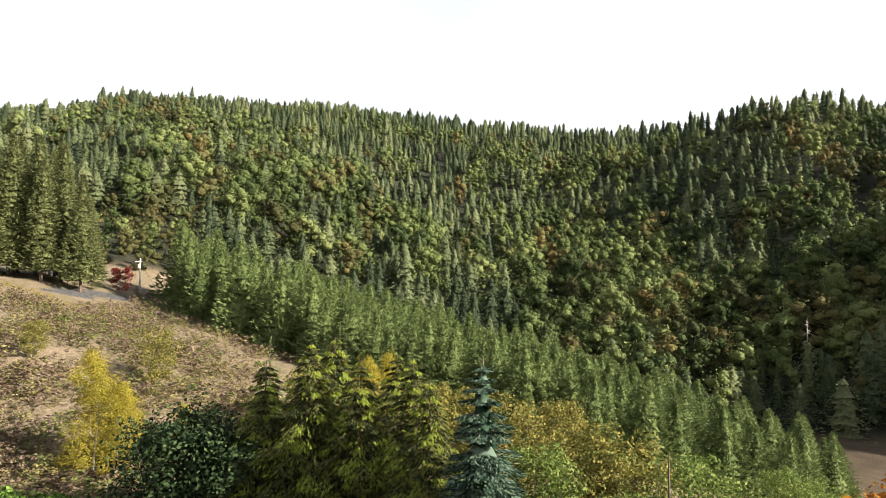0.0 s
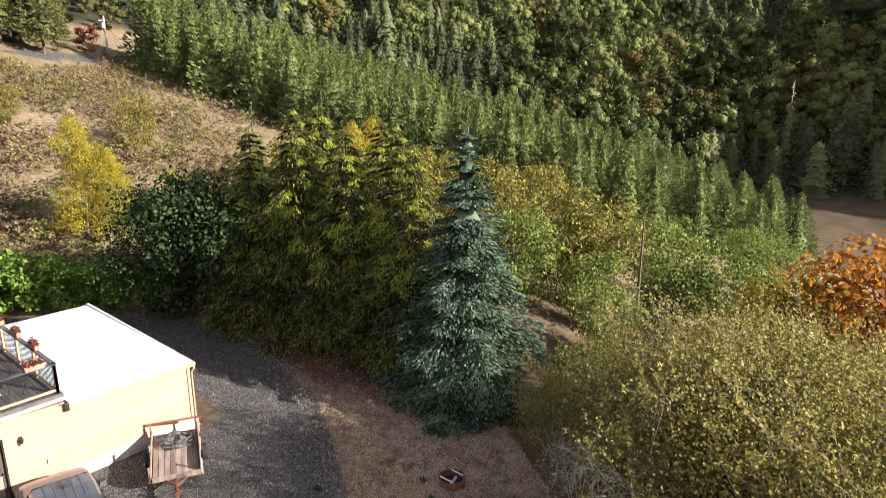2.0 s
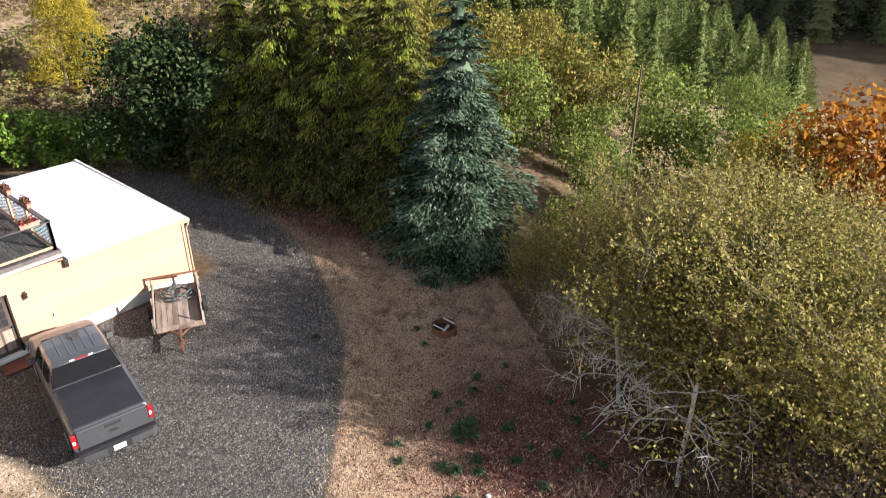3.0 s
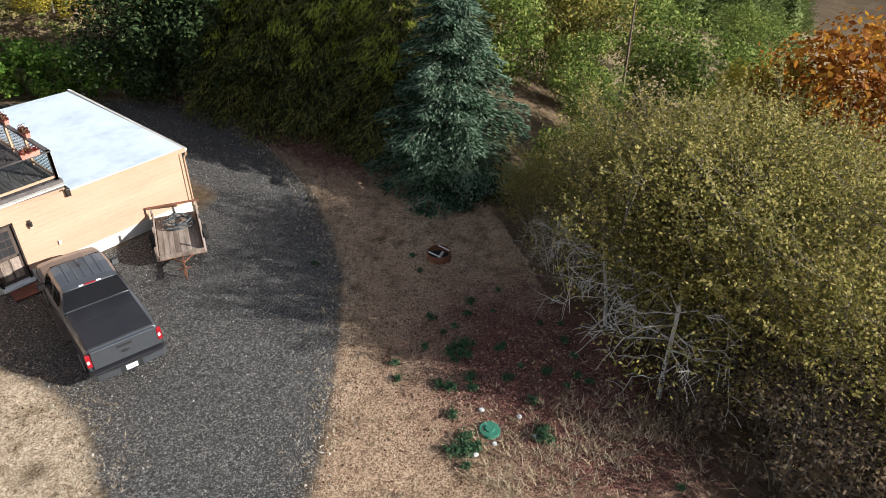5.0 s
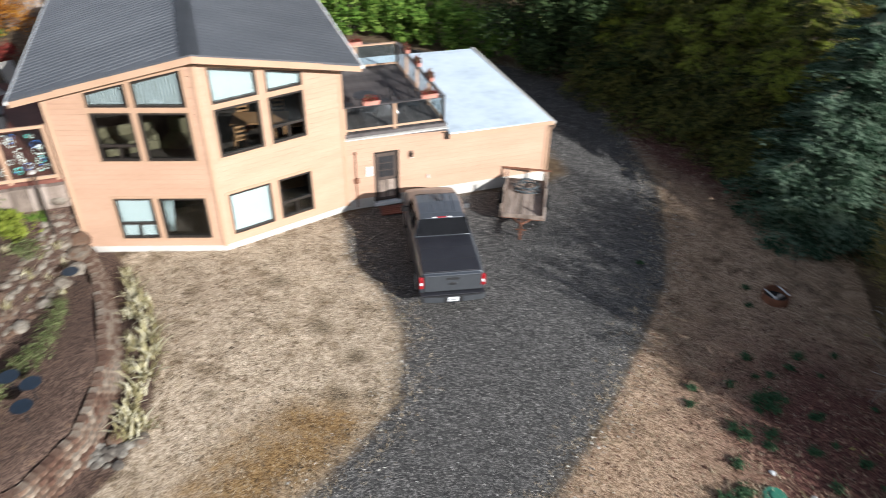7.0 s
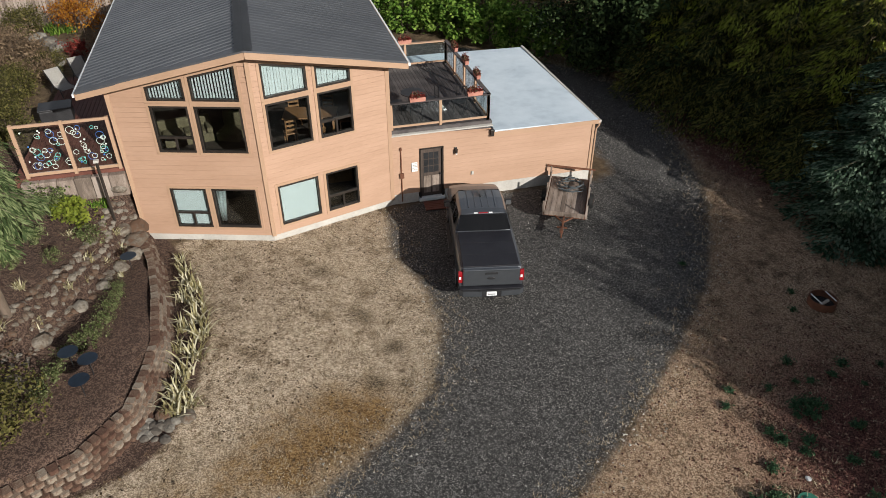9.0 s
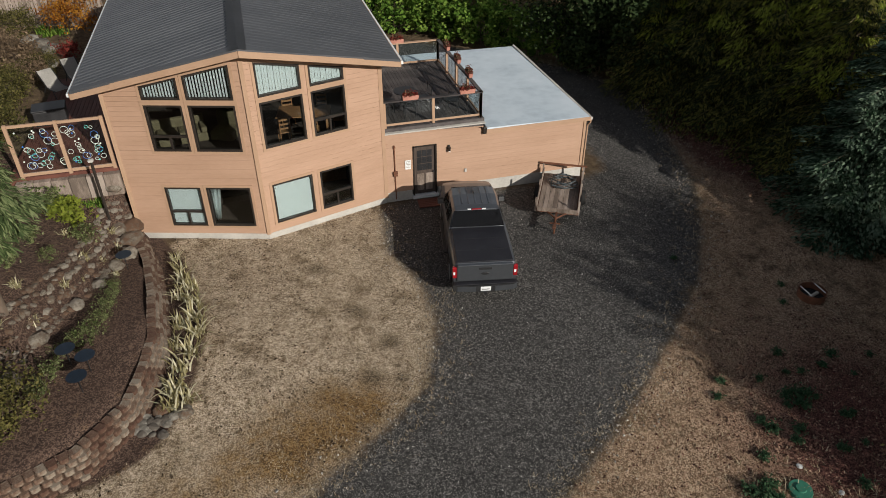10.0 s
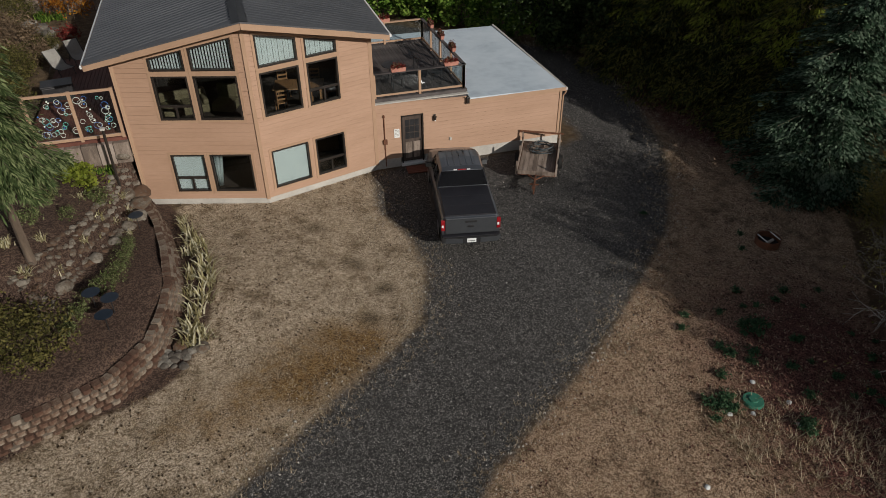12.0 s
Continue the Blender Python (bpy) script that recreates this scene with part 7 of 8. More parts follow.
ROUGH = [rough_stone(300 + k) for k in range(5)]
rw = thing("stone_wall", pose(0, 0, 0), "sloping terrace wall of rough lichen-grey and rusty stones", "stone wall", kind="structure")
line = list(zip(ROCK_X, ROCK_Y))[1:-1]
for (x0, y0), (x1, y1) in zip(line, line[1:]):
    ln = math.hypot(x1 - x0, y1 - y0)
    nx_, ny_ = -(y1 - y0) / ln, (x1 - x0) / ln
    for k in range(int(ln / 0.155)):
        t = (k + rng.uniform(0, 1)) / int(ln / 0.155)
        for c in range(5):
            off = 0.12 + 0.16 * c + rng.uniform(-0.06, 0.06)
            x, y = x0 + (x1 - x0) * t + nx_ * off, y0 + (y1 - y0) * t + ny_ * off
            s = rng.uniform(0.16, 0.31)
            o = new("stone", ROUGH[rng.integers(0, 5)])
            o.parent = rw
            o.matrix_local = Matrix.LocRotScale((x, y, ground_z(x, y) - 0.005), Euler((rng.uniform(-0.3, 0.3), rng.uniform(-0.3, 0.3), rng.uniform(0, 6.28))), (s, s, s * 0.9))


def blades(name, n, length, width, mat, seed, spread_=0.5, lean=0.8):
    """A clump of arching strap leaves."""
    rg = np.random.default_rng(seed)
    V, F = [], []
    for k in range(n):
        a = rg.uniform(0, 6.28)
        ln = length * rg.uniform(0.6, 1.15)
        le = lean * rg.uniform(0.25, 1.2)
        o = np.array([rg.normal() * spread_ * 0.25, rg.normal() * spread_ * 0.25, 0])
        d = np.array([math.cos(a), math.sin(a), 0])
        sd = np.array([-d[1], d[0], 0]) * width * 0.5
        b = len(V)
        for t in (0.0, 0.35, 0.7, 1.0):
            p = o + d * ln * le * t ** 1.4 + np.array([0, 0, ln * (t - 0.55 * le * t ** 2.4)])
            w = (1 - t) ** 0.5 + 0.05
            V += [p - sd * w, p + sd * w]
        F += [(b, b + 1, b + 3, b + 2), (b + 2, b + 3, b + 5, b + 4), (b + 4, b + 5, b + 7, b + 6)]
    ob = array_object(name, np.array(V), np.array(F), mat)
    me = ob.data
    bpy.data.objects.remove(ob)
    return me


strap = [blades("leaves", 36, 0.58, 0.055, M["strawleaf"], 200 + k) for k in range(2)]
strap_g = blades("leaves", 54, 0.5, 0.05, M["hedge"], 203)


def clump(me, name, x, y, label, s=1.0, group="", z=None):
    o = new(name)
    o.matrix_world = Matrix.LocRotScale((x, y, (ground_z(x, y) if z is None else z) - 0.02), Euler((0, 0, x * 7)), (s, s, s))
    tagged(o, label, "plant", group)
    c = new("leaves", me)
    c.parent = o
    return o


for k, (x, y, s) in enumerate([(-8.75, -1.9, 0.7), (-8.6, -2.6, 0.8), (-8.35, -3.5, 1.0), (-8.15, -4.1, 1.0), (-8.4, -4.7, 0.9), (-8.0, -5.1, 1.1), (-7.95, -5.9, 1.1), (-8.35, -6.3, 0.9), (-7.9, -6.7, 1.1), (-8.45, -7.2, 0.75),
                                 (-8.0, -7.5, 1.1), (-8.25, -8.2, 1.0), (-8.3, -8.9, 1.1), (-8.45, -9.5, 1.15), (-8.05, -9.3, 0.9)]):
    clump(strap[k % 2], "iris_clump", x, y, "clump of pale straw-coloured strap leaves edging the lawn", s, "iris edging")


def stone(name, x, y, r, label, group="", z=None, mat=None, flat=0.65, seed=0):
    rg = np.random.default_rng(int(abs(x * 131 + y * 71 + seed) * 10) % 100000)
    bm = bmesh.new()
    bmesh.ops.create_icosphere(bm, subdivisions=2, radius=r)
    for v in bm.verts:
        d = v.co.normalized()
        v.co *= 1 + 0.22 * noise.noise(d * 1.7 + Vector((x, y, seed))) + 0.08 * rg.normal() * 0.5
        v.co.z *= flat
        v.co.x *= 1.2
    o = part(name, bm, mat or M["rock"], None)
    o.location = (x, y, (ground_z(x, y) if z is None else z) + r * flat * 0.35)
    o.rotation_euler = (0, 0, rg.uniform(0, 6.28))
    return tagged(o, label, "stone", group)


for k in range(24):
    a, q = rng.uniform(0, 6.28), rng.uniform(0, 1)
    stone("field_stone", -8.75 + 0.45 * q * math.cos(a), -9.95 + 0.4 * q * math.sin(a), rng.uniform(0.07, 0.16), "grey-brown field stone heaped at the bed's end", "stone heap", seed=k)
for x, y, r in ((-8.1, -9.7, 0.2), (-8.65, -9.5, 0.22), (-10.6, -4.2, 0.2), (-11.0, -5.4, 0.22), (-11.7, -6.9, 0.25), (-10.05, -1.2, 0.35), (-10.1, -0.5, 0.4), (-10.05, -2.2, 0.28), (-10.3, -3.0, 0.25), (-12.1, -8.4, 0.3), (-10.3, 0.0, 0.3), (-10.5, -0.9, 0.3)):
    stone("boulder", x, y, r, "lichen-grey boulder set in the terrace", "terrace boulders", mat=M["lichenrock"])
shrub_g = broad_tree("low_shrub", 0.8, 0.55, 700, 0.06, M["paleleaf"], M["bark"], 210, stems=6, blobs=16, low=0.05)
shrub_y = broad_tree("yellow_shrub", 0.8, 0.5, 700, 0.08, M["lime"], M["bark"], 211, stems=6, blobs=14, low=0.05)
shrub_b = broad_tree("brown_shrub", 1.2, 1.0, 2400, 0.06, M["brownbush"], M["bark"], 212, stems=8, blobs=30, low=0.03)
shrub_o = broad_tree("olive_shrub", 1.5, 1.2, 4200, 0.06, M["darkolive"], M["bark"], 213, stems=8, blobs=40, low=0.03)
for x, y, s in ((-10.15, -4.5, 0.4), (-10.1, -5.1, 0.45), (-10.15, -5.7, 0.5), (-10.2, -6.3, 0.5), (-10.35, -6.9, 0.6), (-10.6, -7.3, 0.6), (-11.0, -7.6, 0.45), (-11.15, -8.4, 0.6), (-11.35, -9.0, 0.55)):
    plant(shrub_g, "low_shrub", x, y, "small pale green leafy plant in the mulch bed", "plant", "bed plants", s, x * 5)
for x, y, s in ((-11.5, -1.6, 1.1), (-11.9, -1.3, 0.9)):
    plant(shrub_y, "lime_shrub", x, y, "lime-green leafy shrub on the terrace", "shrub", "", s, x)
for x, y, s in ((-12.3, -1.0, 1.1), (-11.0, -2.6, 0.8), (-12.4, -3.0, 0.7), (-11.7, -4.0, 0.5), (-12.6, -4.6, 0.7)):
    plant(shrub_g, "terrace_shrub", x, y, "low green shrub on the reddish terrace soil", "shrub", "terrace shrubs", s, x * 3)
plant(shrub_o, "olive_shrub", -12.1, -9.7, "rounded olive-green shrub in the bed", "shrub", "", 0.95, 0.4)
plant(shrub_o, "olive_shrub", -13.6, -9.2, "rounded olive-green shrub in the bed", "shrub", "", 0.8, 1.9)
for x, y, s in ((-11.0, -3.4, 0.8), (-10.7, -2.9, 0.6), (-12.2, -5.6, 0.7), (-11.6, -2.3, 0.6), (-13.0, -6.0, 0.9), (-10.2, -3.6, 0.5), (-10.45, -1.9, 0.7), (-10.6, -1.3, 0.7), (-10.3, -2.5, 0.6), (-11.3, -4.9, 0.6), (-11.8, -6.4, 0.7), (-12.4, -7.2, 0.8), (-11.0, -4.3, 0.5), (-10.25, -1.0, 0.6)):
    clump(strap[0], "dry_grass_clump", x, y, "clump of dry ornamental grass on the terrace", s * 0.8, "dry grasses")
for x, y, s in ((-11.2, -0.35, 0.7), (-10.9, -0.3, 0.8), (-11.7, -0.35, 0.7), (-12.2, -0.4, 0.7)):
    clump(strap_g, "green_lily_clump", x, y, "green strap-leaved clump below the deck", s, "lilies")
# garden bowls on stakes
M["bluebowl"] = material("blue_glazed_dish", [(0.008, 0.013, 0.02), (0.02, 0.03, 0.046)], scale=6, rough=0.3)
for x, y in ((-10.75, -8.0), (-10.25, -8.35), (-10.35, -9.05), (-9.95, -3.2)):
    g = thing("garden_dish", pose(x, y, ground_z(x, y)), "blue dish on a thin metal garden stake", "garden dish", "garden dishes")
    bar("stake", (0, 0, -0.1), (0, 0, 0.5), 0.012, M["black"], g)
    bm = bmesh.new()
    tube(bm, [(0, 0, 0.48), (0, 0, 0.50), (0, 0, 0.55)], 0.05, 0.24, 18)
    part("dish", bm, M["bluebowl"], g)
M["feather"] = leafy("feathery_green_needles", [(0.04, 0.062, 0.022), (0.095, 0.13, 0.05), (0.21, 0.25, 0.115)], trans=0.25)
feather = sprig_conifer(8.2, 1.9, 30, 9, 300, M["feather"], M["bark"], 220, droop=0.7, up=0.4, start=0.3, size=0.17, thin=0.11, power=0.4, ragged=0.45, hang=1.0)
plant(feather, "feathery_cypress", -12.3, -6.6, "feathery grey-green cypress with drooping sprays on the terrace", "cypress tree")
ps = thing("lamp_post", pose(-10.62, -0.8, ground_z(-10.62, -0.8)), "dark thin garden lamp post beside the terrace", "post")
bar("pole", (0, 0, -0.1), (0.0, 0.0, 2.32), 0.05, M["bronze"], ps)
boxed("cap", (-0.08, -0.08, 2.31), (0.08, 0.08, 2.39), M["concrete"], ps, 0.015)

# west deck with ringed glass railing
wd = thing("west_deck", pose(0, 0, 0), "reddish brown deck beside the upper storey", "deck")
boxed("deck_base", (-13.4, 0.08, 2.45), (-10.05, 9.2, 2.78), M["redwood"], wd)
for k in range(22):
    boxed("deck_board", (-13.4 + 0.152 * k, 0.06, 2.78), (-13.4 + 0.152 * k + 0.144, 9.2, 2.806), M["redwood"], wd, 0.004)
slab = thing("deck_skirting", pose(0, 0, 0), "row of weathered grey boards below the deck railing", "boarding")
for k in range(6):
    boxed("skirting_board", (-13.2 + 0.53 * k, -0.20, 1.9), (-12.69 + 0.53 * k, 0.05, 2.70 - 0.01 * (k % 3)), M["wood"], slab, 0.015)
wr = thing("glass_windscreen", pose(0, 0, 2.80), "tall peach framed glass windscreen with ring ornaments", "windscreen")
for x in (-12.95, -11.5, -10.14):
    boxed("post", (x - 0.055, -0.03, 0.0), (x + 0.055, 0.075, 1.86), M["trim"], wr, 0.008)
for x0, x1 in ((-12.893, -11.557), (-11.443, -10.197)):
    boxed("bottom_rail", (x0, -0.015, 0.07), (x1, 0.06, 0.17), M["trim"], wr, 0.006)
    boxed("top_rail", (x0, -0.015, 1.75), (x1, 0.06, 1.84), M["trim"], wr, 0.006)
    boxed("glass_panel", (x0, 0.016, 0.172), (x1, 0.026, 1.748), M["glass"], wr).visible_shadow = False
M["ring_w"] = material("milky_ring_glass", [(0.55, 0.62, 0.55), (0.7, 0.74, 0.66)], scale=5, rough=0.3)
M["ring_t"] = material("teal_ring_glass", [(0.10, 0.45, 0.40), (0.2, 0.6, 0.5)], scale=5, rough=0.3)
M["ring_b"] = material("blue_ring_glass", [(0.03, 0.12, 0.38), (0.06, 0.2, 0.5)], scale=5, rough=0.3)
for k in range(74):
    x = (-12.78 + rng.uniform(0, 1.22)) if k % 2 else (-11.43 + rng.uniform(0.05, 1.1))
    z = 0.28 + rng.uniform(0, 1.35)
    r_ = rng.choice([0.028, 0.055, 0.08, 0.085, 0.12])
    mt = M[("ring_w", "ring_w", "ring_w", "ring_t", "ring_b")[k % 5]]
    bm = bmesh.new()
    n = 20
    if r_ < 0.04:
        tube(bm, [(x, 0.004, z), (x, -0.012, z)], r_, r_, 12)
    else:
        ang = [2 * math.pi * i / n for i in range(n)]
        vs = [[bm.verts.new((x + math.cos(a) * rr, y, z + math.sin(a) * rr)) for a in ang] for rr, y in ((r_, 0.004), (r_, -0.012), (r_ - 0.009, -0.012), (r_ - 0.009, 0.004))]
        for i in range(n):
            j = (i + 1) % n
            for p in range(4):
                q = (p + 1) % 4
                bm.faces.new((vs[p][i], vs[p][j], vs[q][j], vs[q][i]))
    part("ring_ornament", bm, mt, wr)


def lounger(m):
    l_ = thing("sling_lounger", m, "grey sling lounge chair on the dark terrace", "lounge chair", "loungers")
    bm = bmesh.new()
    sec = [(0.0, 0.34), (0.55, 0.30), (0.75, 0.34), (1.35, 0.86)]
    lo = [[bm.verts.new((x, y, z)) for x in (-0.28, 0.28)] for y, z in sec]
    for a, b in zip(lo, lo[1:]):
        bm.faces.new((a[0], a[1], b[1], b[0]))
    bmesh.ops.solidify(bm, geom=bm.faces[:], thickness=0.02)
    part("sling", bm, M["concrete"], l_, "pale grey sling fabric")
    for x in (-0.31, 0.31):
        bm = bmesh.new()
        tube(bm, [(x, y, z) for y, z in sec], 0.018, 0.018, 6)
        part("side_tube", bm, M["black"], l_)
        bar("front_leg", (x, 0.1, 0.0), (x, 0.25, 0.33), 0.016, M["black"], l_)
        bar("rear_leg", (x, 1.15, 0.0), (x, 0.8, 0.4), 0.016, M["black"], l_)
    return l_


lg = lounger(pose(-12.7, 6.9, 2.81, 0, 0, 35))
copy_thing(lg, pose(-12.2, 8.0, 2.81, 0, 0, 25))
tub = thing("storage_box", pose(-12.8, 4.6, 2.806, 0, 0, 8), "black lidded storage box on the deck", "storage box")
boxed("box", (-0.55, -0.4, 0.0), (0.55, 0.4, 0.55), M["black"], tub, 0.03)
boxed("lid", (-0.58, -0.43, 0.552), (0.58, 0.43, 0.62), M["black"], tub, 0.02)
dp = thing("downpipe", pose(-10.12, 2.2, 0), "white rainwater pipe on the house side", "downpipe")
bar("pipe", (0, 0, 2.85), (0, 0, 5.35), 0.045, M["white"], dp, 10)
bm = bmesh.new()
tube(bm, [(0, 0, 5.3), (-0.3, 0, 5.42), (-0.62, 0, 5.5)], 0.045, 0.045, 8)
part("elbow", bm, M["white"], dp)

# planting and fence behind the house
jm = broad_tree("japanese_maple", 2.2, 1.3, 3200, 0.07, M["orange"], M["bark"], 230, stems=3, blobs=34, low=0.3)
plant(jm, "japanese_maple", -13.4, 15.2, "orange-red Japanese maple behind the deck", "maple tree")
rd = broad_tree("red_shrub", 0.9, 0.6, 900, 0.07, M["red"], M["bark"], 231, stems=4, blobs=14, low=0.1)
plant(rd, "red_shrub", -13.4, 12.6, "small bright red shrub behind the deck", "shrub")
for x, y, s in ((-15.4, 11.2, 1.3), (-14.6, 9.6, 0.9), (-16.5, 13.5, 1.0)):
    plant(shrub_b, "heather_mound", x, y, "dark brown heather mound in the garden", "shrub", "heathers", s, x)
for x, y, s in ((-16.2, 16.2, 0.9), (-14.9, 7.6, 0.9), (-15.0, 5.6, 1.0), (-14.6, 3.6, 1.0), (-15.4, 1.8, 1.0), (-14.2, 10.6, 0.7)):
    plant(shrub_o, "olive_shrub", x, y, "olive garden shrub beside the deck", "shrub", "garden shrubs", s, x * 2)
for x, y in ((-15.0, 14.6), (-14.4, 13.8), (-15.6, 15.4), (-15.2, 8.4), (-14.3, 12.0)):
    stone("garden_rock", x, y, 0.4, "pale grey rock in the garden", "garden rocks")
for x, y in ((-15.3, 16.6), (-14.9, 16.3), (-14.4, 16.5)):
    clump(strap_g, "yucca", x, y, "spiky green-yellow yucca clump by the fence", 1.2, "yuccas")
fence = thing("board_fence", pose(0, 0, 0), "grey weathered board fence behind the garden", "fence")
for k in range(46):
    x = -20.0 + 0.165 * k
    z = ground_z(x, 17.8)
    boxed("board", (x, 17.78, z), (x + 0.14, 17.805, z + 1.5 + 0.03 * math.sin(k * 2.1)), M["wood"], fence, 0.004)
for k in range(5):
    x = -20.0 + 1.9 * k
    boxed("post", (x - 0.05, 17.81, ground_z(x, 17.8) - 0.2), (x + 0.05, 17.91, ground_z(x, 17.8) + 1.6), M["wood"], fence, 0.006)
for zz in (0.4, 1.2):
    boxed("rail", (-20.0, 17.81, ground_z(-16, 17.8) + zz), (-12.4, 17.85, ground_z(-16, 17.8) + zz + 0.09), M["wood"], fence, 0.005)
cf = thing("wire_fence", pose(0, 0, 0), "chain-link fence along the hedge", "fence")
for k in range(6):
    x, y = 2.2 - 1.9 * k, 20.4 + 0.9 * k
    bar("post", (x, y, ground_z(x, y) - 0.2), (x, y, ground_z(x, y) + 1.5), 0.035, M["rock"], cf)
    if k:
        x0, y0 = 2.2 - 1.9 * (k - 1), 20.4 + 0.9 * (k - 1)
        for q in range(7):
            h = 0.15 + 0.22 * q
            bar("wire", (x0, y0, ground_z(x0, y0) + h), (x, y, ground_z(x, y) + h), 0.006, M["rock"], cf, 4)

# ---------------------------------------------------------------- yard details
fp = thing("fire_pit", pose(10.75, -9.15, ground_z(10.75, -9.15)), "rusty steel fire ring with grate on dry grass", "fire pit")
bm = bmesh.new()
n = 24
ang = [2 * math.pi * i / n for i in range(n)]
vs = [[bm.verts.new((math.cos(a) * rr, math.sin(a) * rr, z)) for a in ang] for rr, z in ((0.42, -0.05), (0.42, 0.27), (0.40, 0.27), (0.40, -0.05))]
for i in range(n):
    j = (i + 1) % n
    for p in range(3):
        bm.faces.new((vs[p][i], vs[p][j], vs[p + 1][j], vs[p + 1][i]))
part("ring", bm, M["rust"], fp)
bm = bmesh.new()
tube(bm, [(0, 0, 0.0), (0, 0, 0.04)], 0.395, 0.395, 20)
part("ash_bed", bm, M["tyre"], fp)
for x in (-0.26, 0.26):
    bar("grate_arm", (x, -0.25, 0.285), (x, 0.25, 0.285), 0.018, M["white"], fp)
bar("log", (-0.2, -0.12, 0.1), (0.2, -0.02, 0.14), 0.05, M["palebark"], fp)
M["lid"] = material("green_plastic_lid", [(0.025, 0.13, 0.085), (0.045, 0.19, 0.125)], scale=5, rough=0.5)
sl = thing("tank_lid", pose(5.6, -15.25, ground_z(5.6, -15.25)), "round green plastic tank lid in the grass", "tank lid")
bm = bmesh.new()
tube(bm, [(0, 0, -0.05), (0, 0, 0.05), (0, 0, 0.09)], 0.29, 0.265, 24)
part("rim", bm, M["lid"], sl)
bm = bmesh.new()
tube(bm, [(0, 0, 0.08), (0, 0, 0.13)], 0.13, 0.115, 20)
part("cap", bm, M["lid"], sl)
for k, (x, y) in enumerate([(6.05, -14.65), (6.5, -15.55), (4.75, -15.45), (5.35, -15.6), (6.25, -16.25), (2.9, -17.2)]):
    stone("white_stone", x, y, 0.068, "small white stone marking the tank lid", "white stones", mat=M["white"], seed=k)
fern = broad_tree("weed", 0.35, 0.42, 420, 0.085, M["laurel"], M["bark"], 240, stems=5, blobs=12, low=0.05)
M["weed"] = leafy("grey_green_weed", [(0.03, 0.07, 0.035), (0.06, 0.12, 0.06), (0.10, 0.18, 0.09)])
fern[1].materials[0] = M["weed"]
for k, (x, y, s) in enumerate([(5.0, -14.95, 1.0), (4.7, -15.2, 1.2), (4.45, -15.0, 1.1), (4.9, -15.35, 1.0), (6.3, -16.5, 1.2), (6.5, -16.3, 1.0), (5.4, -14.2, 0.8), (6.1, -13.5, 1.0), (6.0, -13.2, 0.8), (7.4, -13.0, 1.1), (7.7, -12.7, 1.2), (7.2, -12.6, 0.9),
                                  (5.8, -11.7, 0.7), (5.4, -12.2, 0.7), (6.5, -14.0, 0.8), (6.8, -13.7, 0.9), (7.2, -15.5, 0.8), (4.3, -15.5, 0.7), (6.9, -11.9, 0.7), (8.3, -13.6, 0.8), (9.7, -9.2, 0.6), (10.2, -8.4, 0.6), (7.6, -6.2, 0.6)]):
    plant(fern, "weed_clump", x, y, "low grey-green weed clump among fallen leaves", "weed", "weeds", s * 0.5, k * 1.3)

# pale dead branches on the bank
dead = broad_tree("dead_branches", 2.6, 2.4, 60, 0.05, M["brownbush"], M["palebark"], 245, stems=9, blobs=6, low=0.1)
for k, (x, y, s) in enumerate([(12.9, -12.6, 0.9), (12.2, -13.8, 1.0), (13.6, -15.0, 1.2), (12.0, -16.4, 1.0)]):
    o = plant(dead, "dead_brush", x, y, "tangle of bare pale branches on the bank", "brush", "dead brush", s, k * 1.6)

# far road side
pole = thing("utility_pole", pose(47.7, 95.2, 11.2), "pale weathered utility pole with transformer by the far road", "utility pole")
bar("pole_shaft", (0, 0, -0.5), (0, 0, 6.2), 0.17, M["lichen"], pole, 8, 0.13)
boxed("crossarm", (-0.9, -0.06, 5.5), (0.9, 0.06, 5.62), M["palebark"], pole, 0.01)
bar("transformer", (-0.3, -0.25, 4.5), (-0.3, -0.25, 5.2), 0.2, M["white"], pole, 12)
bar("guy_wire", (0.1, 0, 5.3), (2.6, -2.4, -0.3), 0.02, M["black"], pole, 4)
for x in (-0.75, 0.75):
    bm = bmesh.new()
    tube(bm, [(x + (-30 - x) * t, -12 * t, 5.65 - 2.4 * 4 * t * (1 - t) * 0.5 - 1.0 * t) for t in np.linspace(0, 1, 10)], 0.018, 0.018, 4)
    part("cable", bm, M["black"], pole)
rb = broad_tree("red_tree", 4.0, 1.7, 2000, 0.16, M["red"], M["bark"], 250, stems=3, blobs=24, low=0.1)
plant(rb, "red_bush", 43.0, 91.4, "dark red bush beside the far road", "bush")
shed = thing("roadside_shed", pose(36.6, 95.5, ground_z(36.6, 95.5), 0, 0, -40), "small white shed behind the far road", "shed")
boxed("wall", (-2.2, -1.5, 0), (2.2, 1.5, 2.2), M["white"], shed, 0.02)
bm = bmesh.new()
prism(bm, [(-1.8, 0), (1.8, 0), (0, 0.9)], -2.5, 2.5, Matrix.Translation((0, 0, 2.2)) @ Matrix.Rotation(math.pi / 2, 4, "Z") @ Matrix.Rotation(math.pi / 2, 4, "X"))
part("roof", bm, M["roof"], shed)
# No holes: black panels on the wall paint the dark inside.
for k in range(3):
    boxed("opening", (-1.7 + 1.2 * k, -1.52, 0.2), (-0.9 + 1.2 * k, -1.49, 1.8), M["black"], shed)
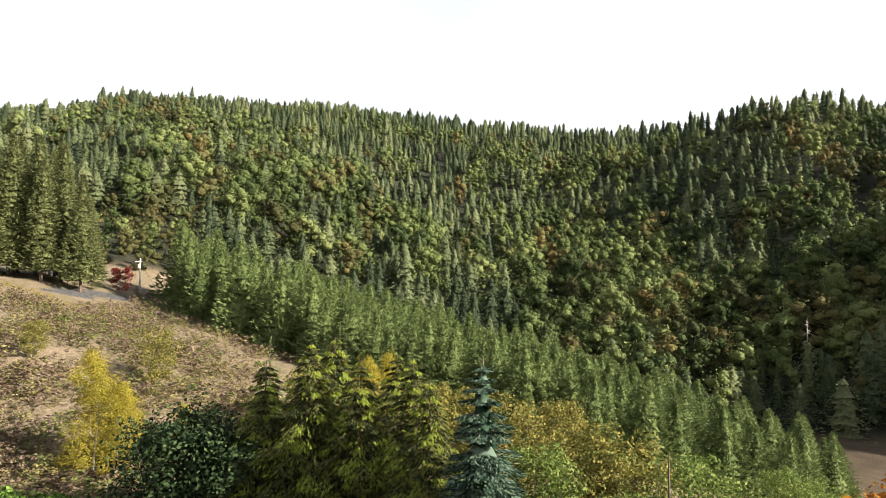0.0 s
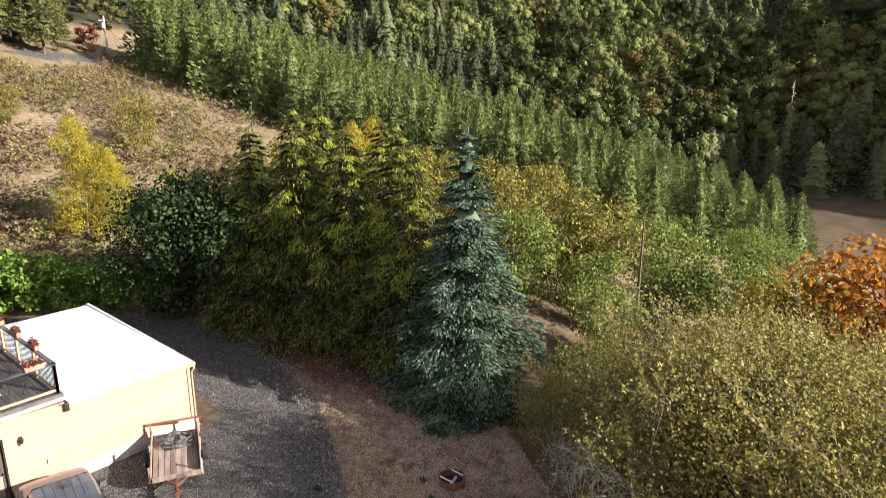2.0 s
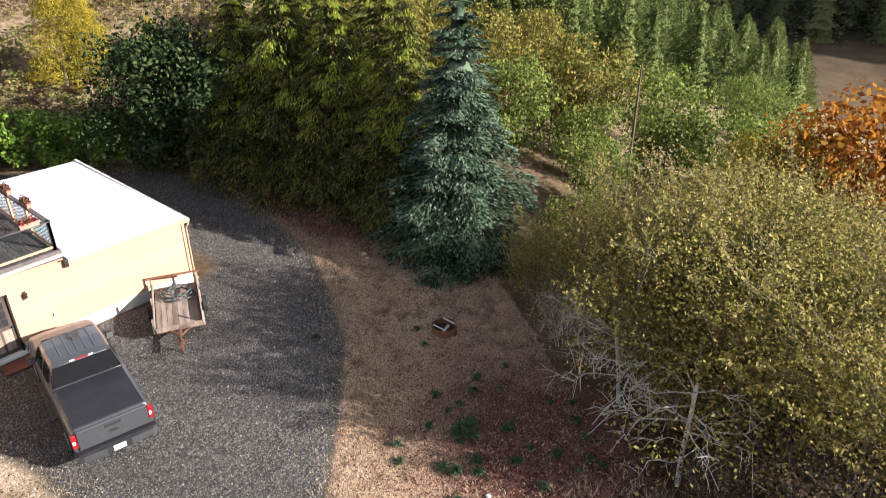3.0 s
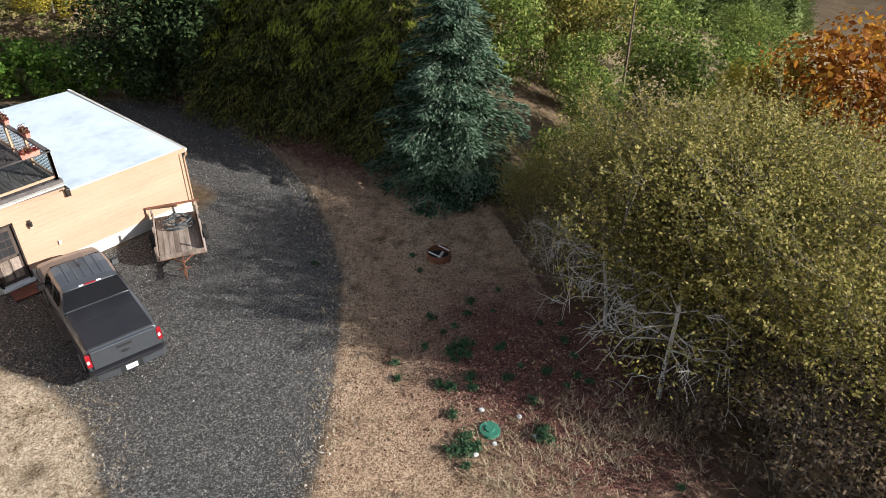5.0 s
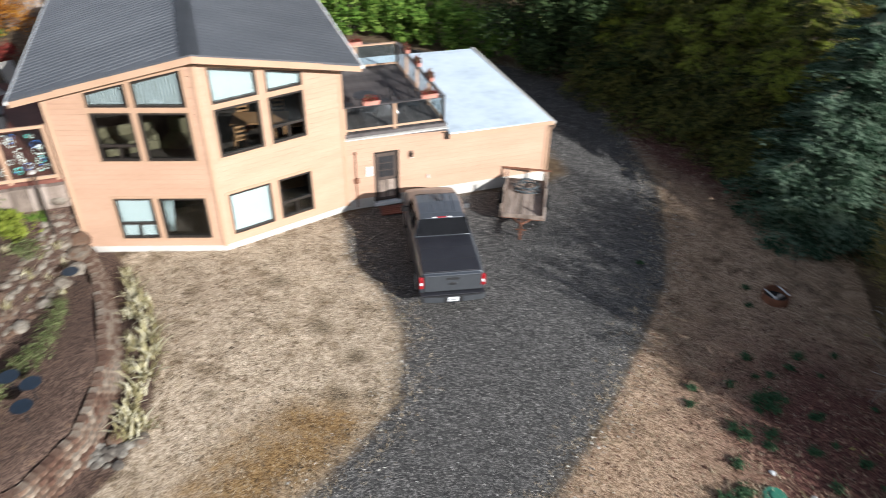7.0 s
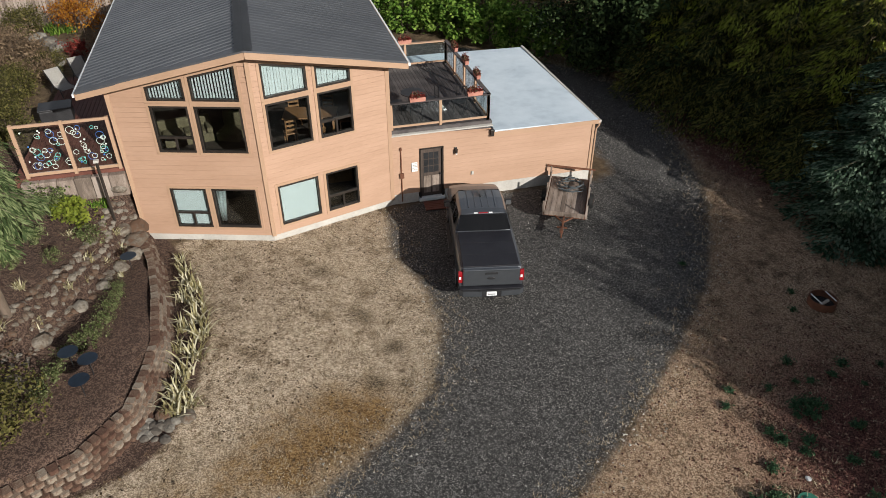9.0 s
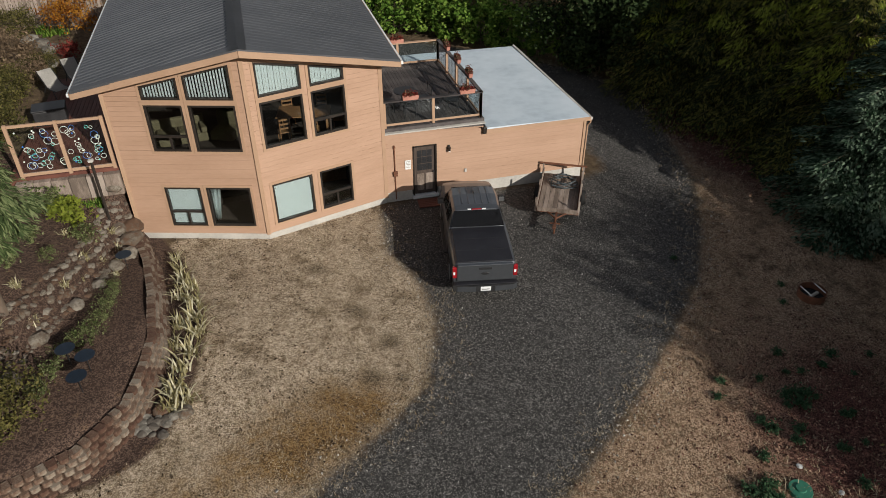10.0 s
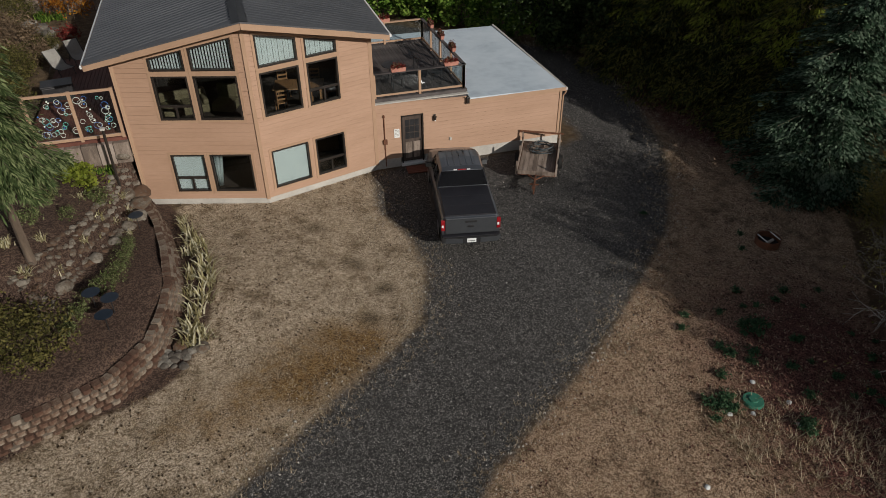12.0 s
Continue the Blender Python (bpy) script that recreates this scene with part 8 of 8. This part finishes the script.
for x, y, s in ((37.5, 88.5, 0.35), (40.0, 92.0, 0.42), (34.5, 87.0, 0.30), (44.6, 89.2, 0.3), (31.5, 88.0, 0.3)):
    plant(small, "roadside_conifer", x, y, "small conifer beside the far road", "conifer", "roadside conifers", s, x)
yg = []
for k in range(260):
    u, v = rng.uniform(84, 92), rng.uniform(-62, -46)
    x, y = xy_of(u, v)
    yg.append((x, y, ground_z(x, y) - 0.05, rng.uniform(0.4, 0.9), 0.5, rng.uniform(0, 6.28), rng.integers(0, 4)))
scatter("yellow_roadside_plants", tuft, yg, M["yellow"], "yellow low plants along the far road", "plants")
for k in range(22):
    x, y = 8.2 + rng.normal(0, 1.2), -14.0 + rng.normal(0, 1.7)
    plant(fern, "weed_clump", x, y, "low grey-green weed clump among fallen leaves", "weed", "weeds", rng.uniform(0.22, 0.42), k * 2.3)
snag = thing("dead_fir", pose(*[float(q) for q in (*xy_of(190, 98.0), 0)]), "bare silvery dead fir at the forest edge", "dead tree")
snag.location.z = ground_z(snag.location.x, snag.location.y) + 4
bm = bmesh.new()
tube(bm, [(0, 0, -5), (0, 0, 7), (0.1, 0, 16)], 0.3, 0.05, 6)
for k in range(46):
    a, t = rng.uniform(0, 6.28), rng.uniform(0.15, 0.97)
    ln = 3.2 * (1 - t) + 0.5
    tube(bm, [(0, 0, 16 * t), (math.cos(a) * ln * 0.6, math.sin(a) * ln * 0.6, 16 * t - 0.1 * ln), (math.cos(a) * ln, math.sin(a) * ln, 16 * t - 0.45 * ln)], 0.07, 0.03, 4)
part("trunk", bm, M["palebark"], snag)
st = thing("snag_pole", pose(29.8, -6.1, ground_z(29.8, -6.1)), "thin bare dead trunk below the yard", "dead tree")
bm = bmesh.new()
tube(bm, [(0, 0, -0.3), (0.05, 0, 4), (0.1, 0.05, 7.6)], 0.1, 0.04, 6)
part("trunk", bm, M["bark"], st)

# ---------------------------------------------------------------- ground litter
def in_poly(poly, n, pad=0.0):
    xs, ys = [p[0] for p in poly], [p[1] for p in poly]
    X, Y = rng.uniform(max(min(xs), -14), min(max(xs), 20), n), rng.uniform(max(min(ys), -22), min(max(ys), 12), n)
    k = inside(poly, X, Y) > 0
    return X[k], Y[k]


X, Y = in_poly(VERGE, 60000)
keep = rng.uniform(size=len(X)) < np.clip(0.14 + np.exp(-((X - 8.6) ** 2 / 16.0 + (Y + 14.2) ** 2 / 22.0)) * 1.3 + np.exp(-((X - 13.9) ** 2 / 3.2 + (Y - 3.0) ** 2 / 46.0)), 0, 1)
X, Y = X[keep], Y[keep]
V, F = leaf_cloud(np.stack([X, Y, height(X, Y) + 0.03], 1), 0.055, rng, flat=1.2, long=1.1)
M["fallen"] = leafy("fallen_leaves", [(0.0425, 0.0157, 0.0139), (0.1275, 0.0452, 0.0348), (0.3570, 0.2349, 0.1653)], amount=1.2, trans=0.1)
tagged(array_object("fallen_leaves", V, F, M["fallen"]), "brown and red fallen leaves on the grass", "leaves", kind="stuff")


def tufts(X, Y, n, length, mat, name, label):
    base = np.stack([X, Y, height(X, Y) - 0.01], 1)
    P = np.repeat(base, n, 0) + np.concatenate([rng.normal(0, 0.03, (len(X) * n, 2)), np.zeros((len(X) * n, 1))], 1)
    k = len(P)
    a = rng.uniform(0, 6.28, k)
    ln = length * rng.uniform(0.5, 1.3, k)
    d = np.stack([np.cos(a), np.sin(a), np.zeros(k)], 1)
    s = np.stack([-np.sin(a), np.cos(a), np.zeros(k)], 1) * 0.008
    tip = P + d * (ln * rng.uniform(0.3, 1.0, k))[:, None] + np.array([0, 0, 1.0]) * (ln * 0.6)[:, None]
    V = np.stack([P - s, P + s, tip], 1).reshape(-1, 3)
    return tagged(array_object(name, V, np.arange(3 * k).reshape(k, 3), mat), label, "grass", kind="stuff")


M["drygrass"] = leafy("dry_grass_blades", [(0.16, 0.115, 0.065), (0.32, 0.25, 0.16), (0.50, 0.42, 0.30)], amount=1.0, trans=0.2, scale=0.5)
X, Y = in_poly(LAWN, 16000)
tufts(X, Y, 5, 0.09, M["drygrass"], "lawn_grass", "short dry straw-coloured lawn grass")
X, Y = in_poly(VERGE, 13000)
tufts(X, Y, 5, 0.12, M["drygrass"], "verge_grass", "short dry brown grass on the verge")
X = rng.uniform(4, 9.5, 500)
Y = -13.6 - X * 0.55 + rng.normal(0, 1.0, 500)
tufts(X, Y, 7, 0.38, M["drygrass"], "tall_dry_grass", "taller dry grass along the bank")
# loose stones on the drive
X, Y = in_poly(DRIVE, 52000)
k = len(X)
sz = 0.010 + 0.026 * rng.uniform(0, 1, k) ** 3
C = np.stack([X, Y, height(X, Y) + 0.006], 1)
tet = unit(rng.normal(size=(k, 4, 3)))
V = (C[:, None, :] + tet * sz[:, None, None]).reshape(-1, 3)
F = (np.arange(k)[:, None, None] * 4 + np.array([[0, 1, 2], [0, 2, 3], [0, 3, 1], [1, 3, 2]])[None]).reshape(-1, 3)
M["pebble"] = leafy("grey_gravel_stones", [(0.03, 0.03, 0.031), (0.10, 0.099, 0.096), (0.55, 0.535, 0.50)], amount=1.0, trans=0.0)
tagged(array_object("gravel_stones", V, F, M["pebble"]), "loose grey gravel stones on the drive", "gravel", kind="stuff")

# pale stones and straw along the drive's edges
E_X, E_Y, E_S = [], [], []
for (x0, y0), (x1, y1) in list(zip(DRIVE, DRIVE[1:]))[:22]:
    ln = math.hypot(x1 - x0, y1 - y0)
    m = int(ln * 120)
    t = rng.uniform(0, 1, m)
    off = rng.normal(0, 0.42, m)
    E_X.append(x0 + (x1 - x0) * t + off * (y1 - y0) / ln)
    E_Y.append(y0 + (y1 - y0) * t - off * (x1 - x0) / ln)
X, Y = np.concatenate(E_X), np.concatenate(E_Y)
k = len(X)
sz = 0.012 + 0.04 * rng.uniform(0, 1, k) ** 3
tet = unit(rng.normal(size=(k, 4, 3)))
V = (np.stack([X, Y, height(X, Y) + 0.008], 1)[:, None, :] + tet * sz[:, None, None]).reshape(-1, 3)
F = (np.arange(k)[:, None, None] * 4 + np.array([[0, 1, 2], [0, 2, 3], [0, 3, 1], [1, 3, 2]])[None]).reshape(-1, 3)
M["palestone"] = leafy("pale_edge_stones", [(0.16, 0.15, 0.13), (0.36, 0.34, 0.30), (0.60, 0.57, 0.52)], amount=1.0, trans=0.0)
tagged(array_object("edge_stones", V, F, M["palestone"]), "pale loose stones along the drive's edge", "gravel", kind="stuff")
pick = rng.uniform(size=k) < 0.45
tufts(X[pick] + rng.normal(0, 0.2, pick.sum()), Y[pick] + rng.normal(0, 0.2, pick.sum()), 5, 0.13, M["drygrass"], "edge_grass", "dry grass tufts along the drive's edge")
# dark tufts and leaf crumbs that speckle the dry grass
X, Y = in_poly(LAWN, 16000)
q = lumps(X, Y, 1.3, 3.0) + rng.uniform(-0.9, 0.9, len(X)) > 0.2
V, F = leaf_cloud(np.stack([X[q], Y[q], height(X[q], Y[q]) + 0.03], 1), 0.055, rng, flat=1.2, long=1.2)
M["crumb"] = leafy("dark_leaf_crumbs", [(0.04, 0.026, 0.015), (0.09, 0.06, 0.035), (0.17, 0.115, 0.07)], amount=1.0, trans=0.1)
tagged(array_object("lawn_litter", V, F, M["crumb"]), "small dark fallen leaves on the dry lawn", "leaves", kind="stuff")
